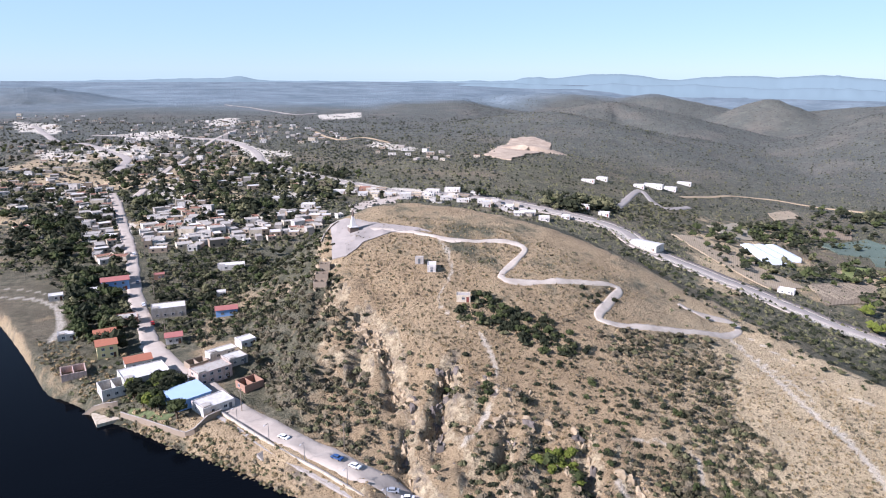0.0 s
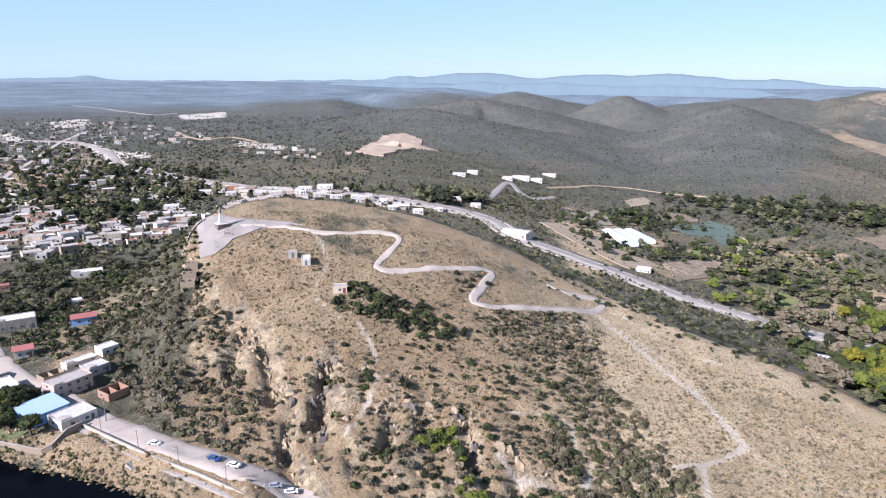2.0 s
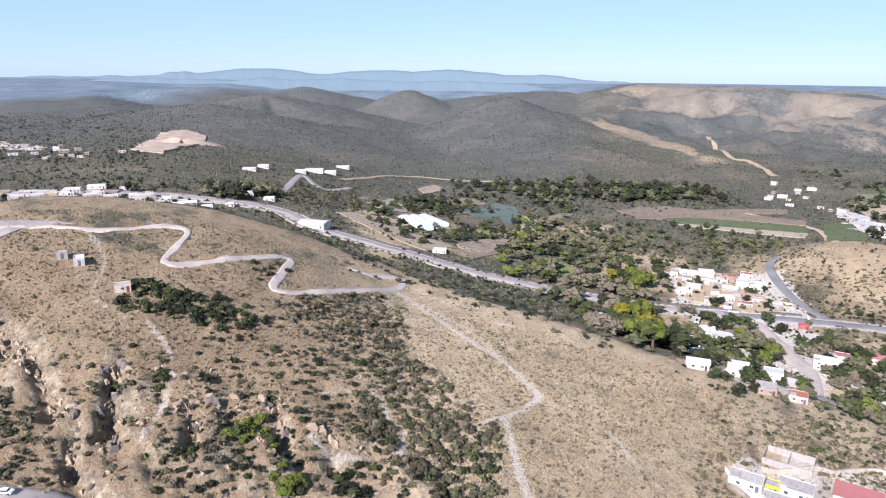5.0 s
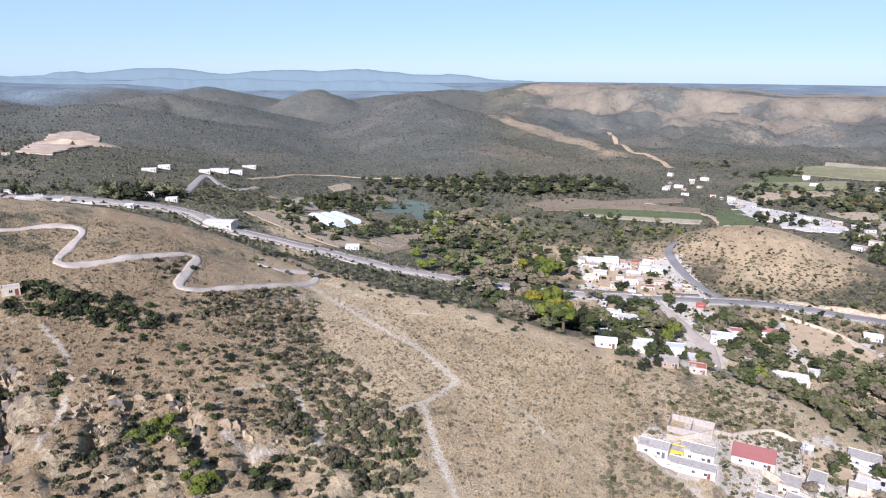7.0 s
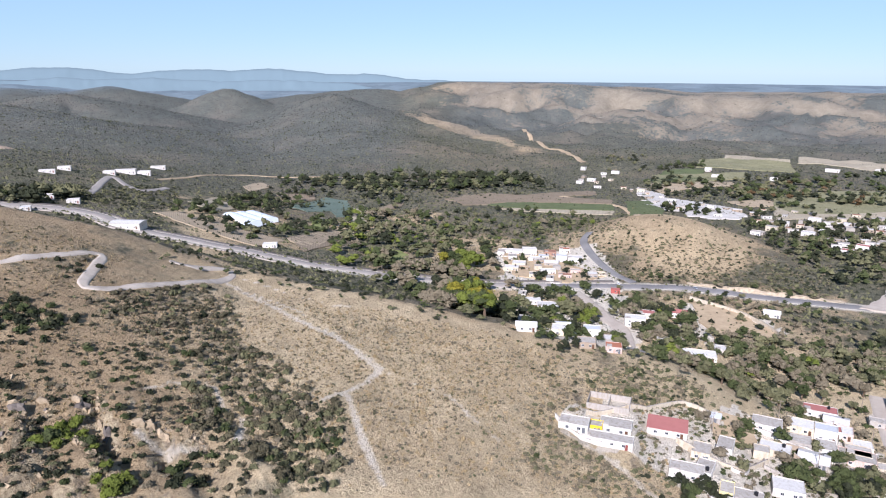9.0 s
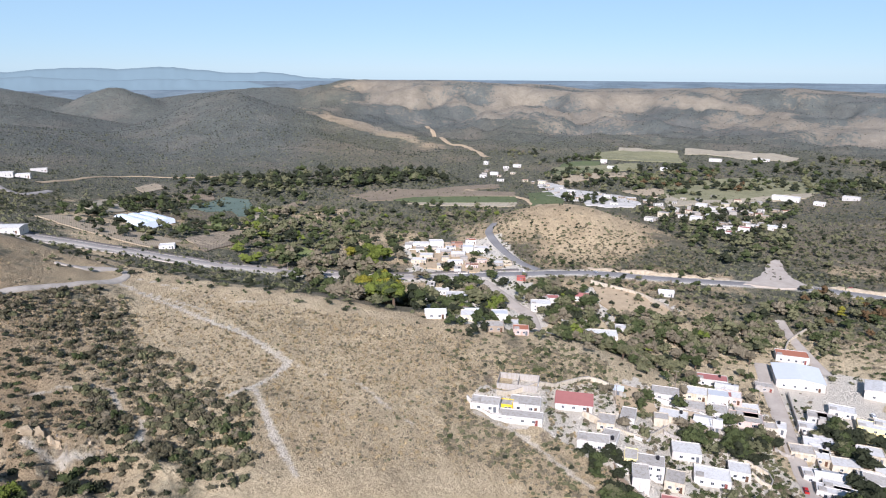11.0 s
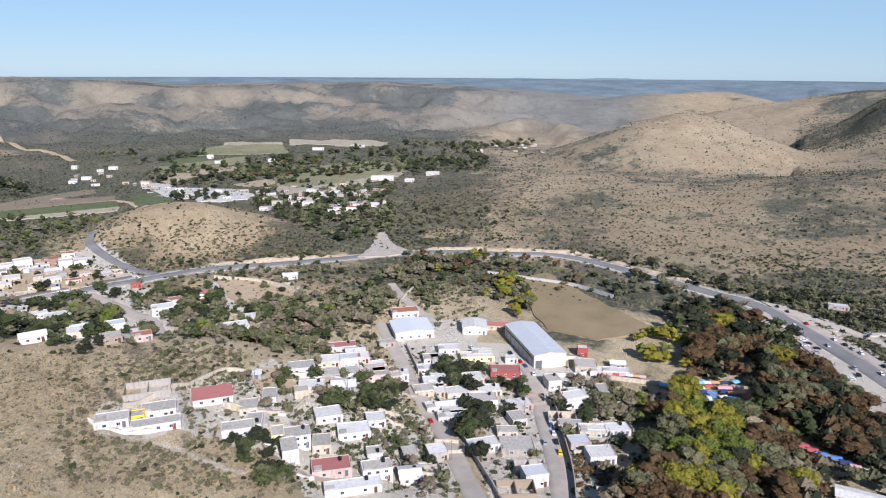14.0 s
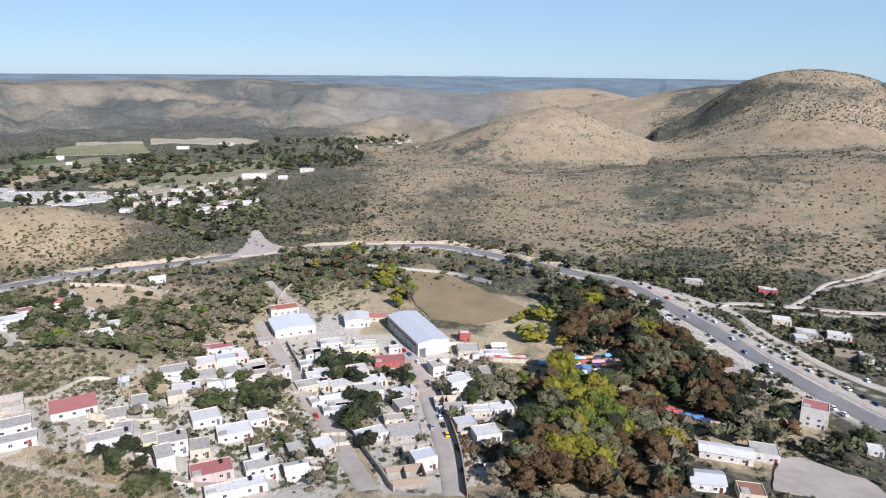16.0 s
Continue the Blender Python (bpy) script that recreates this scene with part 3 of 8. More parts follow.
ribbon("hill_road", [(6, 313), (24, 309), (43, 297), (64, 298), (73, 296), (76, 291), (70, 281), (61, 269), (61, 263), (77, 264), (98, 269), (111, 272), (113, 269), (103, 256), (95, 245), (97, 241), (114, 243), (136, 248), (155, 254), (166, 261), (168, 268), (158, 268), (148, 269), (143, 273)], 3.1, WHITE_DIRT, "white gravel road winding down the dry hill", wobble=0.5)
ribbon("lake_road", [(-83, 268), (-71, 247), (-56, 226), (-44, 211), (-27, 193), (-13, 179), (0, 168), (9, 163), (20, 150), (32, 138)], 7.6, CONCRETE, "pale concrete road along the lake wall")
ribbon("town_street", [(-211, 625), (-190, 570), (-156, 476), (-129, 400), (-109, 337), (-96, 303), (-83, 268)], 6.2, CONCRETE, "pale dusty town street leading north", wobble=0.3)
ribbon("knoll_road", [(464, 198), (478, 224), (506, 255), (535, 280), (556, 286)], 6, ASPHALT, "grey road round the foot of a brown knoll")
ribbon("village_ramp", [(415, 222), (401, 202), (381, 178), (363, 158), (283, 113)], 9, CONCRETE, "broad pale ramp road down into the village")
ribbon("village_street", [(370, 27), (340, 19), (308, 10), (272, 1), (239, -9), (204, -16), (183, -20)], 6.5, CONCRETE, "pale concrete village street between walled yards")
ribbon("village_street", [(446, 27), (420, 18), (393, 6), (373, -4)], 5, CONCRETE, "narrow pale lane behind the blue roofed hall")
ribbon("village_street", [(322, -49), (299, -52), (274, -52), (247, -51), (218, -50), (192, -48), (177, -46)], 6.5, CONCRETE, "pale concrete village street lined with parked cars")
ribbon("farm_road", [(242, 597), (313, 712), (310, 667), (316, 648), (359, 684)], 6, HWY, "pale farm road on the plain", wobble=0.3)
ribbon("town_track", [(-208, 832), (-193, 682), (-188, 612), (-191, 584)], 6, CONCRETE, "pale side street of the town", wobble=0.3)
ribbon("plain_road", [(-580, 1352), (-441, 1094), (-377, 1028), (-319, 942), (-276, 880), (-260, 806), (-253, 755)], 9, HWY, "pale road across the plain beyond the town", wobble=0.3)
ribbon("field_track", [(741, 436), (736, 381), (713, 322), (588, 254)], 6, PATH_DIRT, "pale field track", wobble=0.4)
ribbon("field_track", [(372, 731), (523, 823), (613, 754), (662, 666)], 5, PATH_DIRT, "pale track at the foot of the green hill", wobble=0.4)
ribbon("hill_track", [(1594, 1066), (1216, 756), (1204, 697), (1038, 556)], 9, PATH_DIRT, "pale straight track on the far slope", wobble=0.4)
def cut_bank(points, rise, label):
    """The pale cut slope beside a road: a ragged face that leans back from a foot to a brow."""
    line = smooth_line(points, 2.0)
    d = np.gradient(line, axis=0)
    d /= np.linalg.norm(d, axis=1)[:, None] + 1e-9
    side = np.stack([-d[:, 1], d[:, 0]], 1)
    out, up = np.array([7.5, 8.2, 9.6, 11.0, 13.5]), np.array([-0.4, 0.35, 0.75, 1.0, 0.3])
    X, Y = line[:, :1] + side[:, :1] * out, line[:, 1:] + side[:, 1:] * out
    X, Y = X + 1.6 * fbm(X, Y, 4.0, 3, 101), Y + 1.6 * fbm(X, Y, 4.0, 3, 103)
    tall = rise * (0.75 + 0.9 * fbm(line[:, 0], line[:, 1], 18.0, 3, 105)) * np.clip(np.minimum(np.arange(len(line)), np.arange(len(line))[::-1]) / 8.0, 0, 1)
    Z = height(X, Y) + up * tall[:, None] + 0.8 * fbm(X, Y, 3.0, 3, 107) * (up > 0)
    me = grid_mesh("cut_bank", X, Y, Z)
    me.shade_flat()
    me.flip_normals() if me.polygons[0].normal.z < 0 else None
    me.materials.append(BANK)
    return tagged(new("cut_bank", me), label, "bank", kind="structure")


BANK = soil("cut_pale_earth", srgb(146, 128, 104), srgb(188, 172, 146), scale=0.5)
cut_bank([(480, 165), (491, 128), (503, 92), (511, 66)], 2.0, "pale cut earth bank beside the highway")
cut_bank([(527, 8), (528, -11), (526, -56), (520, -109), (490, -138), (459, -164), (440, -182)], 2.8, "pale broken cut bank above the highway bend")
patch("junction", [(511, 58), (546, 51), (588, 51), (600, 45), (569, 39), (543, 29), (527, 15), (514, 35)], CONCRETE, "pale paved turning at the highway junction", "junction", 0.7)
patch("plaza", [(-13, 335), (-8, 331), (6, 321), (19, 315), (34, 308), (18, 308), (3, 301), (-5, 292), (-10, 291)], PLAZA, "grey gravel forecourt round the hilltop monument", "plaza", 0.2)
patch("field", [(337, 603), (399, 651), (404, 631), (337, 570)], BEIGE, "pale stubble field among hedges", "field")
patch("field", [(490, 670), (538, 662), (512, 625), (466, 626)], BROWN, "brown ploughed field", "field")
patch("field", [(464, 607), (523, 621), (527, 585), (511, 562), (490, 567), (454, 568)], TEAL, "blue-green netted crop field", "field")
patch("field", [(484, 566), (507, 558), (483, 531), (466, 536)], TEAL, "small blue-green crop field", "field")
patch("field", [(510, 564), (516, 539), (480, 498), (453, 480), (461, 507)], BEIGE, "rounded pale threshing ground", "field")
patch("field", [(340, 451), (417, 482), (384, 427), (320, 405)], BROWN, "bare brown ploughed field", "field")
patch("field", [(267, 532), (289, 538), (316, 498), (327, 439), (288, 422), (275, 466)], TAN, "tan fallow strip beside the highway", "field")
patch("field", [(396, 409), (407, 385), (384, 325), (373, 334), (382, 374)], MEADOW, "green meadow among yellow trees", "field")
patch("field", [(631, 525), (702, 510), (725, 443), (758, 364), (733, 352), (673, 448), (626, 495)], BROWN, "long brown ploughed field strip", "field")
patch("field", [(637, 470), (669, 453), (730, 350), (703, 333), (646, 429)], GREEN, "long green crop strip", "field")
patch("field", [(628, 439), (644, 427), (700, 331), (680, 324), (649, 387)], BEIGE, "long pale crop strip", "field")
patch("field", [(763, 349), (790, 332), (736, 288), (598, 258)], GREEN, "bright green irrigated field", "field")
patch("pitch", [(458, -60), (472, -86), (396, -116), (359, -132), (348, -95), (362, -67), (401, -62)], PITCH, "dry worn football field behind the village", "pitch")
patch("quarry_floor", [(168, 858), (255, 1089), (295, 1116), (318, 1077), (248, 905), (185, 802)], QUARRY, "pink pale floor of a stone quarry", "quarry", 1.0)
patch("rubble_ground", [(886, 390), (833, 318), (808, 232), (754, 208), (732, 250), (756, 310)], LIME, "white limestone rubble ground", "rubble")
patch("field", [(875, 213), (992, 116), (978, 43), (892, 102), (823, 192)], BEIGE, "pale field beyond the knoll", "field")
patch("field", [(947, 399), (1013, 359), (971, 339), (917, 375)], GREEN, "green field beyond the rubble", "field")
patch("yard", [(183, -162), (192, -174), (185, -182), (171, -189), (158, -184), (156, -164), (170, -151)], CONCRETE, "pale paved yard beside low white houses", "yard")
patch("yard", [(394, -196), (396, -206), (376, -208), (368, -196)], CONCRETE, "paved car park beside the highway", "yard")
patch("yard", [(350, -203), (352, -212), (326, -213), (322, -203)], CONCRETE, "pale gravelled car park beside the highway", "yard")
patch("yard", [(284, -198), (286, -209), (266, -210), (262, -196)], CONCRETE, "pale concrete forecourt beside the highway", "yard")
patch("yard", [(-4, 554), (30, 581), (51, 599), (65, 584), (34, 566), (9, 346)], CONCRETE, "pale yard behind the hill", "yard")
patch("bare_ground", [(470, 325), (496, 307), (472, 246), (463, 221), (432, 234), (419, 274)], PATH_DIRT, "pale dusty ground among cottages", "yard")
patch("bare_ground", [(449, 149), (451, 121), (427, 86), (407, 89), (387, 110), (417, 131)], PATH_DIRT, "bare walled yard", "yard")
patch("bare_ground", [(259, 67), (267, 56), (249, 50), (233, 55), (233, 63)], PATH_DIRT, "bare sandy yard", "yard")
patch("meadow_strip", [(363, 221), (375, 218), (353, 199), (250, 148)], MEADOW, "small green lawn", "lawn")
# trodden trails and dusty yards, worn into the ground sheet
TRAILS = [([(-290, 1130), (-204, 1081), (-153, 986), (-125, 915), (-102, 813), (-50, 718), (-4, 661), (37, 612), (86, 591)], 13),
          ([(220, 470), (249, 433), (269, 411), (286, 385), (298, 365), (317, 349), (414, 243), (448, 204), (475, 169), (491, 128), (509, 74), (524, 32), (528, -11), (526, -56), (520, -109), (459, -164), (423, -194)], 11.0),
          ([(459, -164), (430, -190), (407, -208), (367, -216), (335, -219), (305, -221.5), (277, -222.5), (257, -224), (238, -226.5), (214, -230)], 13),
          ([(38, 619), (86, 591), (118, 575), (154, 556), (184, 541), (214, 515), (220, 470), (249, 433), (269, 411), (286, 385), (298, 365), (317, 349), (414, 243)], 15),
          ([(362, -228), (352, -252), (335, -282), (327, -306), (321, -331)], 3.5999999999999996),
          ([(355, -252), (333, -247), (306, -240), (280, -241), (253, -245), (232, -250)], 3.0),
          ([(372, -330), (382, -360), (390, -384), (402, -408)], 3.5999999999999996),
          ([(157, 256), (159, 232), (157, 208), (158, 184), (157, 168), (156, 155)], 2.4),
          ([(160, 250), (163, 226), (162, 200), (160, 180)], 1.6),
          ([(168, 258), (174, 238), (178, 213), (187, 198)], 1.6),
          ([(156, 155), (146, 151), (137, 149), (125, 149)], 2.0),
          ([(156, 155), (159, 141), (162, 128), (159, 117), (156, 103)], 1.6),
          ([(133, 146), (124, 132), (117, 119), (111, 108)], 2.0),
          ([(38, 297), (40, 282), (39, 268), (31, 249), (33, 242), (38, 232)], 1.5),
          ([(83, 178), (94, 177), (101, 173), (99, 163), (100, 156), (92, 146)], 1.8),
          ([(72, 162), (74, 157), (78, 152), (84, 150)], 1.5),
          ([(44, 226), (46, 214), (45, 201), (40, 190), (30, 176)], 1.6),
          ([(-190, 345), (-170, 336), (-154, 332), (-139, 319), (-128, 296), (-124, 277)], 2.4),
          ([(-180, 352), (-160, 345), (-142, 330), (-131, 310)], 1.8),
          ([(183, 95), (184, 82), (182, 66), (182, 53)], 2.0)]
ROADS += [(smooth_line(line, 2.0), min(0.5 * half, 4.5)) for line, half in TRAILS]
DUSTY = [[(-710, 1555), (-530, 1349), (-474, 1189), (-561, 1242)],
         [(-404, 1203), (-318, 1256), (-260, 1124), (-318, 1060)],
         [(-302, 686), (-250, 642), (-216, 573), (-243, 575)],
         [(-197, 667), (-160, 677), (-138, 599), (-166, 580)],
         [(-364, 991), (-289, 1014), (-249, 918), (-316, 893)],
         [(-78, 650), (-33, 593), (-26, 554), (-71, 594)],
         [(-169, 504), (-157, 503), (-133, 426), (-140, 426)],
         [(-315, 1524), (-262, 1632), (-208, 1356), (-262, 1316)],
         [(-88, 1736), (25, 1870), (21, 1620), (-66, 1523)],
         [(-426, 983), (-338, 918), (-308, 849), (-378, 883)],
         [(-159, 973), (-78, 922), (-74, 868), (-142, 910)],
         [(22, 1060), (91, 966), (79, 917), (20, 967)],
         [(255, 70), (272, 58), (267, 38), (314, 20), (271, 7), (235, -2), (210, -11), (182, -18), (179, 32), (196, 42), (193, 56), (192, 66), (186, 88), (188, 98), (215, 101), (232, 82)],
         [(366, 28), (384, 3), (375, -34), (268, -27), (268, -10), (313, 9)],
         [(498, 284), (492, 233), (389, 154), (274, 115), (251, 127), (250, 144)],
         [(449, 151), (447, 97), (415, 83), (382, 92), (375, 104), (402, 138)],
         [(346, -32), (309, -78), (260, -81), (184, -62), (182, -22)],
         [(368, -231), (283, -242), (253, -220), (277, -207), (339, -202)],
         [(465, 328), (530, 269), (478, 214), (422, 242), (404, 272)]]
patch("field", [(335, 446), (415, 481), (406, 458), (348, 421), (328, 418)], TAN, "pale fallow field beside the river", "field")
patch("field", [(455, 599), (527, 624), (532, 590), (496, 563), (466, 576)], TEAL, "blue-green netted crop field", "field")
patch("field", [(422, 521), (455, 527), (401, 475), (390, 482)], MEADOW, "small meadow beside the greenhouses", "field")
patch("field", [(478, 724), (524, 751), (517, 718), (466, 690)], TAN, "pale bare plot among hedges", "field")
patch("field", [(503, 524), (524, 535), (576, 543), (560, 528), (520, 519)], BROWN, "narrow brown plot by the river", "field")
patch("field", [(984, 412), (1088, 307), (1046, 294), (920, 378)], DULL, "dull green-brown field on the valley floor", "field")
patch("field", [(1035, 412), (1090, 369), (1041, 356), (989, 403)], GREEN, "green field beside dark trees", "field")
patch("field", [(852, 258), (954, 164), (912, 156), (833, 228)], TAN, "long tan field on the valley floor", "field")
patch("field", [(698, 477), (811, 416), (785, 398), (678, 457)], BROWN, "brown ploughed strip", "field")
patch("field", [(666, 524), (691, 504), (642, 462), (612, 484)], BROWN, "reddish-brown ploughed plot", "field")
patch("field", [(914, 385), (1006, 303), (976, 284), (864, 348)], TAN, "grey-brown stubble strip", "field")
patch("field", [(829, 200), (948, 113), (956, 45), (915, 53), (833, 134), (775, 180)], BEIGE, "pale green-grey field strip", "field")
patch("field", [(976, 396), (1015, 356), (993, 339), (947, 375)], GREEN, "green field beside dark trees", "field")
patch("field", [(1294, 407), (1286, 296), (1268, 289), (1246, 392)], BEIGE, "pale terrace at the foot of the hills", "field")
ribbon("plain_track", [(-377, 2161), (-252, 1955), (-142, 1726), (-90, 1787)], 7, HWY, "pale track across the far plain", wobble=0.4)
ribbon("plain_track", [(-204, 791), (-204, 936), (-209, 1127), (-202, 1253)], 5, CONCRETE, "pale side street of the town", wobble=0.4)
ribbon("plain_track", [(-63, 1216), (-21, 1064), (14, 1098), (55, 1029)], 5, PATH_DIRT, "pale dirt track in the scrub", wobble=0.5)


patch("field", [(1435, 316), (1475, 218), (1367, 103), (1296, 102), (1269, 278)], BEIGE, "pale bare terrace at the foot of the mesa", "field")
patch("field", [(1226, 430), (1290, 300), (1190, 260), (1101, 389)], DULL, "furrowed grey-green field on the valley floor", "field")
patch("field", [(930, 230), (1060, 110), (1043, 47), (967, 42), (821, 174), (856, 204)], DULL, "dull green field strip beside the hamlet", "field", 0.45)
patch("field", [(378, 625), (410, 642), (368, 574), (337, 559)], BEIGE, "pale stubble plot among hedges", "field", 0.45)


# ---- plants ----
def leaf_material(name, dark, lite, scale=1.0):
    """Foliage: tone varies by clump, by plant and in fine speckle."""
    n = Nodes(name)
    geo = n.add("ShaderNodeNewGeometry")
    info = n.add("ShaderNodeObjectInfo")
    isl = n.mul(n.mul(geo.outputs["Random Per Island"], 0.36), n.mul(info.outputs["Random"], 0.2), "ADD")
    isl = n.mul(isl, n.mul(n.ramp(n.noise(0.16, 3, 0.6), (0.35, 0.0), (0.65, 1.0)), 0.44), "ADD")
    col = n.mix(isl, dark, lite)
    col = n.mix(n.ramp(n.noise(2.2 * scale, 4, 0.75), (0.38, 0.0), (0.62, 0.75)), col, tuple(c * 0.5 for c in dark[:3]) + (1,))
    n.bump(n.noise(3.0 * scale, 3, 0.7), 0.8, 0.4)
    n.put(n.bsdf, "Specular IOR Level", 0.1)
    return n.done(col, 0.85)


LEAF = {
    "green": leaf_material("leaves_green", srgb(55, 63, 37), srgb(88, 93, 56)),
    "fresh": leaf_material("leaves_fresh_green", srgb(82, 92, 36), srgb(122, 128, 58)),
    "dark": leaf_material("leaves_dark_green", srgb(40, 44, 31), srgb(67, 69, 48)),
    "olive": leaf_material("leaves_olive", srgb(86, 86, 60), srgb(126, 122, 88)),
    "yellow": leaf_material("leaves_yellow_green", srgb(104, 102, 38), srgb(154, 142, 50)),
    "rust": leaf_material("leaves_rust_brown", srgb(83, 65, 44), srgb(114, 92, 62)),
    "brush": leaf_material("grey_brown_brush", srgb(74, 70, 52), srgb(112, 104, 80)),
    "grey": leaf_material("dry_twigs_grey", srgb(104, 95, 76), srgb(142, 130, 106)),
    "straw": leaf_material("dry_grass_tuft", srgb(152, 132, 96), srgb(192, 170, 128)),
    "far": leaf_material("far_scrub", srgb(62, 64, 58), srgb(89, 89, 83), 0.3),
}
BARK = surface("bark", srgb(98, 82, 66), 2.0, 0.35, bump=0.05)

ICO = [(0, 0, -1), (0.724, -0.526, -0.447), (-0.276, -0.851, -0.447), (-0.894, 0, -0.447), (-0.276, 0.851, -0.447), (0.724, 0.526, -0.447),
       (0.276, -0.851, 0.447), (-0.724, -0.526, 0.447), (-0.724, 0.526, 0.447), (0.276, 0.851, 0.447), (0.894, 0, 0.447), (0, 0, 1)]
ICO_F = [(0, 2, 1), (1, 5, 0), (0, 3, 2), (0, 4, 3), (0, 5, 4), (1, 10, 5), (2, 6, 1), (3, 7, 2), (4, 8, 3), (5, 9, 4),
         (1, 6, 10), (2, 7, 6), (3, 8, 7), (4, 9, 8), (5, 10, 9), (6, 11, 10), (7, 11, 6), (8, 11, 7), (9, 11, 8), (10, 11, 9)]
ICO_V, ICO_T = np.array(ICO), np.array(ICO_F)


OCT_V = np.array([(1, 0, 0), (0, 1, 0), (-1, 0, 0), (0, -1, 0), (0, 0, 1), (0, 0, -0.6)], float)
OCT_T = np.array([(0, 1, 4), (1, 2, 4), (2, 3, 4), (3, 0, 4), (1, 0, 5), (2, 1, 5), (3, 2, 5), (0, 3, 5)])


def small_lump(rng, centre, size, squash=0.8):
    """A coarser clump for plants farther off."""
    v = OCT_V * (1.1 + rng.uniform(-0.35, 0.35, (6, 1))) * size * np.array([1, 1, squash])
    return v + centre, OCT_T


def lump(rng, centre, size, squash=0.8):
    """One uneven clump of foliage."""
    v = ICO_V * (1 + rng.uniform(-0.38, 0.38, (12, 1))) * size * np.array([1, 1, squash])
    return v + centre, ICO_T


def sprigs(rng, centre, radius, count, size, squash=0.75):
    """Loose leaf sprays round a crown: small triangles standing out of it."""
    d = rng.normal(size=(count, 3))
    d /= np.linalg.norm(d, axis=1)[:, None]
    d[:, 2] = np.abs(d[:, 2]) * 0.9 - 0.15
    p = centre + d * radius * rng.uniform(0.82, 1.18, (count, 1)) * np.array([1, 1, squash])
    tri = p[:, None, :] + rng.normal(scale=size, size=(count, 3, 3))
    return tri.reshape(-1, 3), np.arange(count * 3).reshape(-1, 3)


def merge(parts):
    vs, fs, n = [], [], 0
    for v, f in parts:
        vs.append(v)
        fs.append(f + n)
        n += len(v)
    return np.vstack(vs), np.vstack(fs)


def tri_mesh(name, v, f, material):
    me = bpy.data.meshes.new(name)
    me.vertices.add(len(v))
    me.vertices.foreach_set("co", np.asarray(v, np.float32).ravel())
    me.loops.add(len(f) * 3)
    me.loops.foreach_set("vertex_index", np.asarray(f, np.int32).ravel())
    me.polygons.add(len(f))
    me.polygons.foreach_set("loop_start", np.arange(0, len(f) * 3, 3, dtype=np.int32))
    me.update()
    me.shade_flat()
    me.materials.append(material)
    return me


def crown_shape(seed, lumps=26, leaves=44, tall=0.8, clump=lump, leaf=0.05, fat=1.0):
    """A tree crown about 1 m in radius, its centre at the origin: dark inner clumps under loose leaf sprays."""
    rng = np.random.default_rng(seed)
    parts = []
    for k in range(lumps):
        d = rng.normal(size=3)
        d /= np.linalg.norm(d)
        c = d * rng.uniform(0.25, 0.74) * np.array([1, 1, tall])
        q = rng.uniform(0.2, 0.36) * fat
        parts.append(clump(rng, c, q))
        parts.append(sprigs(rng, c, q * 1.15, leaves, leaf, 0.9))
    return merge(parts)


def bush_shape(seed, lumps=4, leaves=70, clump=lump, leaf=0.13):
    rng = np.random.default_rng(seed)
    parts = []
    for k in range(lumps):
        a, q = rng.uniform(0, 6.28), rng.uniform(0.1, 0.5)
        c = np.array([math.cos(a) * q, math.sin(a) * q, rng.uniform(0.25, 0.65)])
        s = rng.uniform(0.34, 0.56)
        parts.append(clump(rng, c, s))
        parts.append(sprigs(rng, c, s * 1.15, leaves // lumps, leaf, 0.8))
    return merge(parts)


def dot_shape(seed):
    rng = np.random.default_rng(seed)
    v = OCT_V * (1 + rng.uniform(-0.3, 0.3, (6, 1))) * np.array([1, 1, 0.7])
    return v + np.array([0, 0, 0.3]), OCT_T


def speck_shape(seed):
    """A low uneven shrub for land far off."""
    rng = np.random.default_rng(seed)
    a = np.arange(5) * 1.257 + rng.uniform(-0.3, 0.3, 5)
    v = np.stack([np.cos(a), np.sin(a), np.zeros(5)], 1) * rng.uniform(0.7, 1.25, (5, 1))
    v = np.vstack([v - (0, 0, 0.15), [(rng.uniform(-0.3, 0.3), rng.uniform(-0.3, 0.3), rng.uniform(0.75, 1.1))]])
    return v, np.array([(k, (k + 1) % 5, 5) for k in range(5)])


def tuft_shape(seed):
    """A tussock of grass: a few upright blades."""
    rng = np.random.default_rng(seed)
    vs = []
    for k in range(7):
        a = rng.uniform(0, 6.28)
        c, s = math.cos(a), math.sin(a)
        b = rng.uniform(-0.4, 0.4, 2)
        vs += [(b[0] - 0.3 * s, b[1] + 0.3 * c, -0.1), (b[0] + 0.3 * s, b[1] - 0.3 * c, -0.1), (b[0] + 0.7 * c, b[1] + 0.7 * s, rng.uniform(0.7, 1.3))]
    return np.array(vs), np.arange(21).reshape(-1, 3)


CROWNS = [crown_shape(100 + k, tall=0.75 if k < 5 else 1.5) for k in range(8)]
BUSHES = [bush_shape(200 + k) for k in range(8)]
DOTS = [dot_shape(300 + k) for k in range(8)]
TUFTS = [tuft_shape(400 + k) for k in range(8)]
SPECKS = [speck_shape(320 + k) for k in range(12)]
FAR_CROWNS = [crown_shape(150 + k, 11, 10, 0.8, small_lump, 0.085, 1.35) for k in range(6)]
TINY_CROWNS = [crown_shape(170 + k, 7, 4, 0.8, small_lump, 0.11, 1.6) for k in range(8)]
FAR_BUSHES = [bush_shape(250 + k, 2, 16, small_lump, 0.17) for k in range(8)]
MID_BUSHES = [bush_shape(270 + k, 4, 30, small_lump, 0.15) for k in range(8)]
RNG = np.random.default_rng(7)


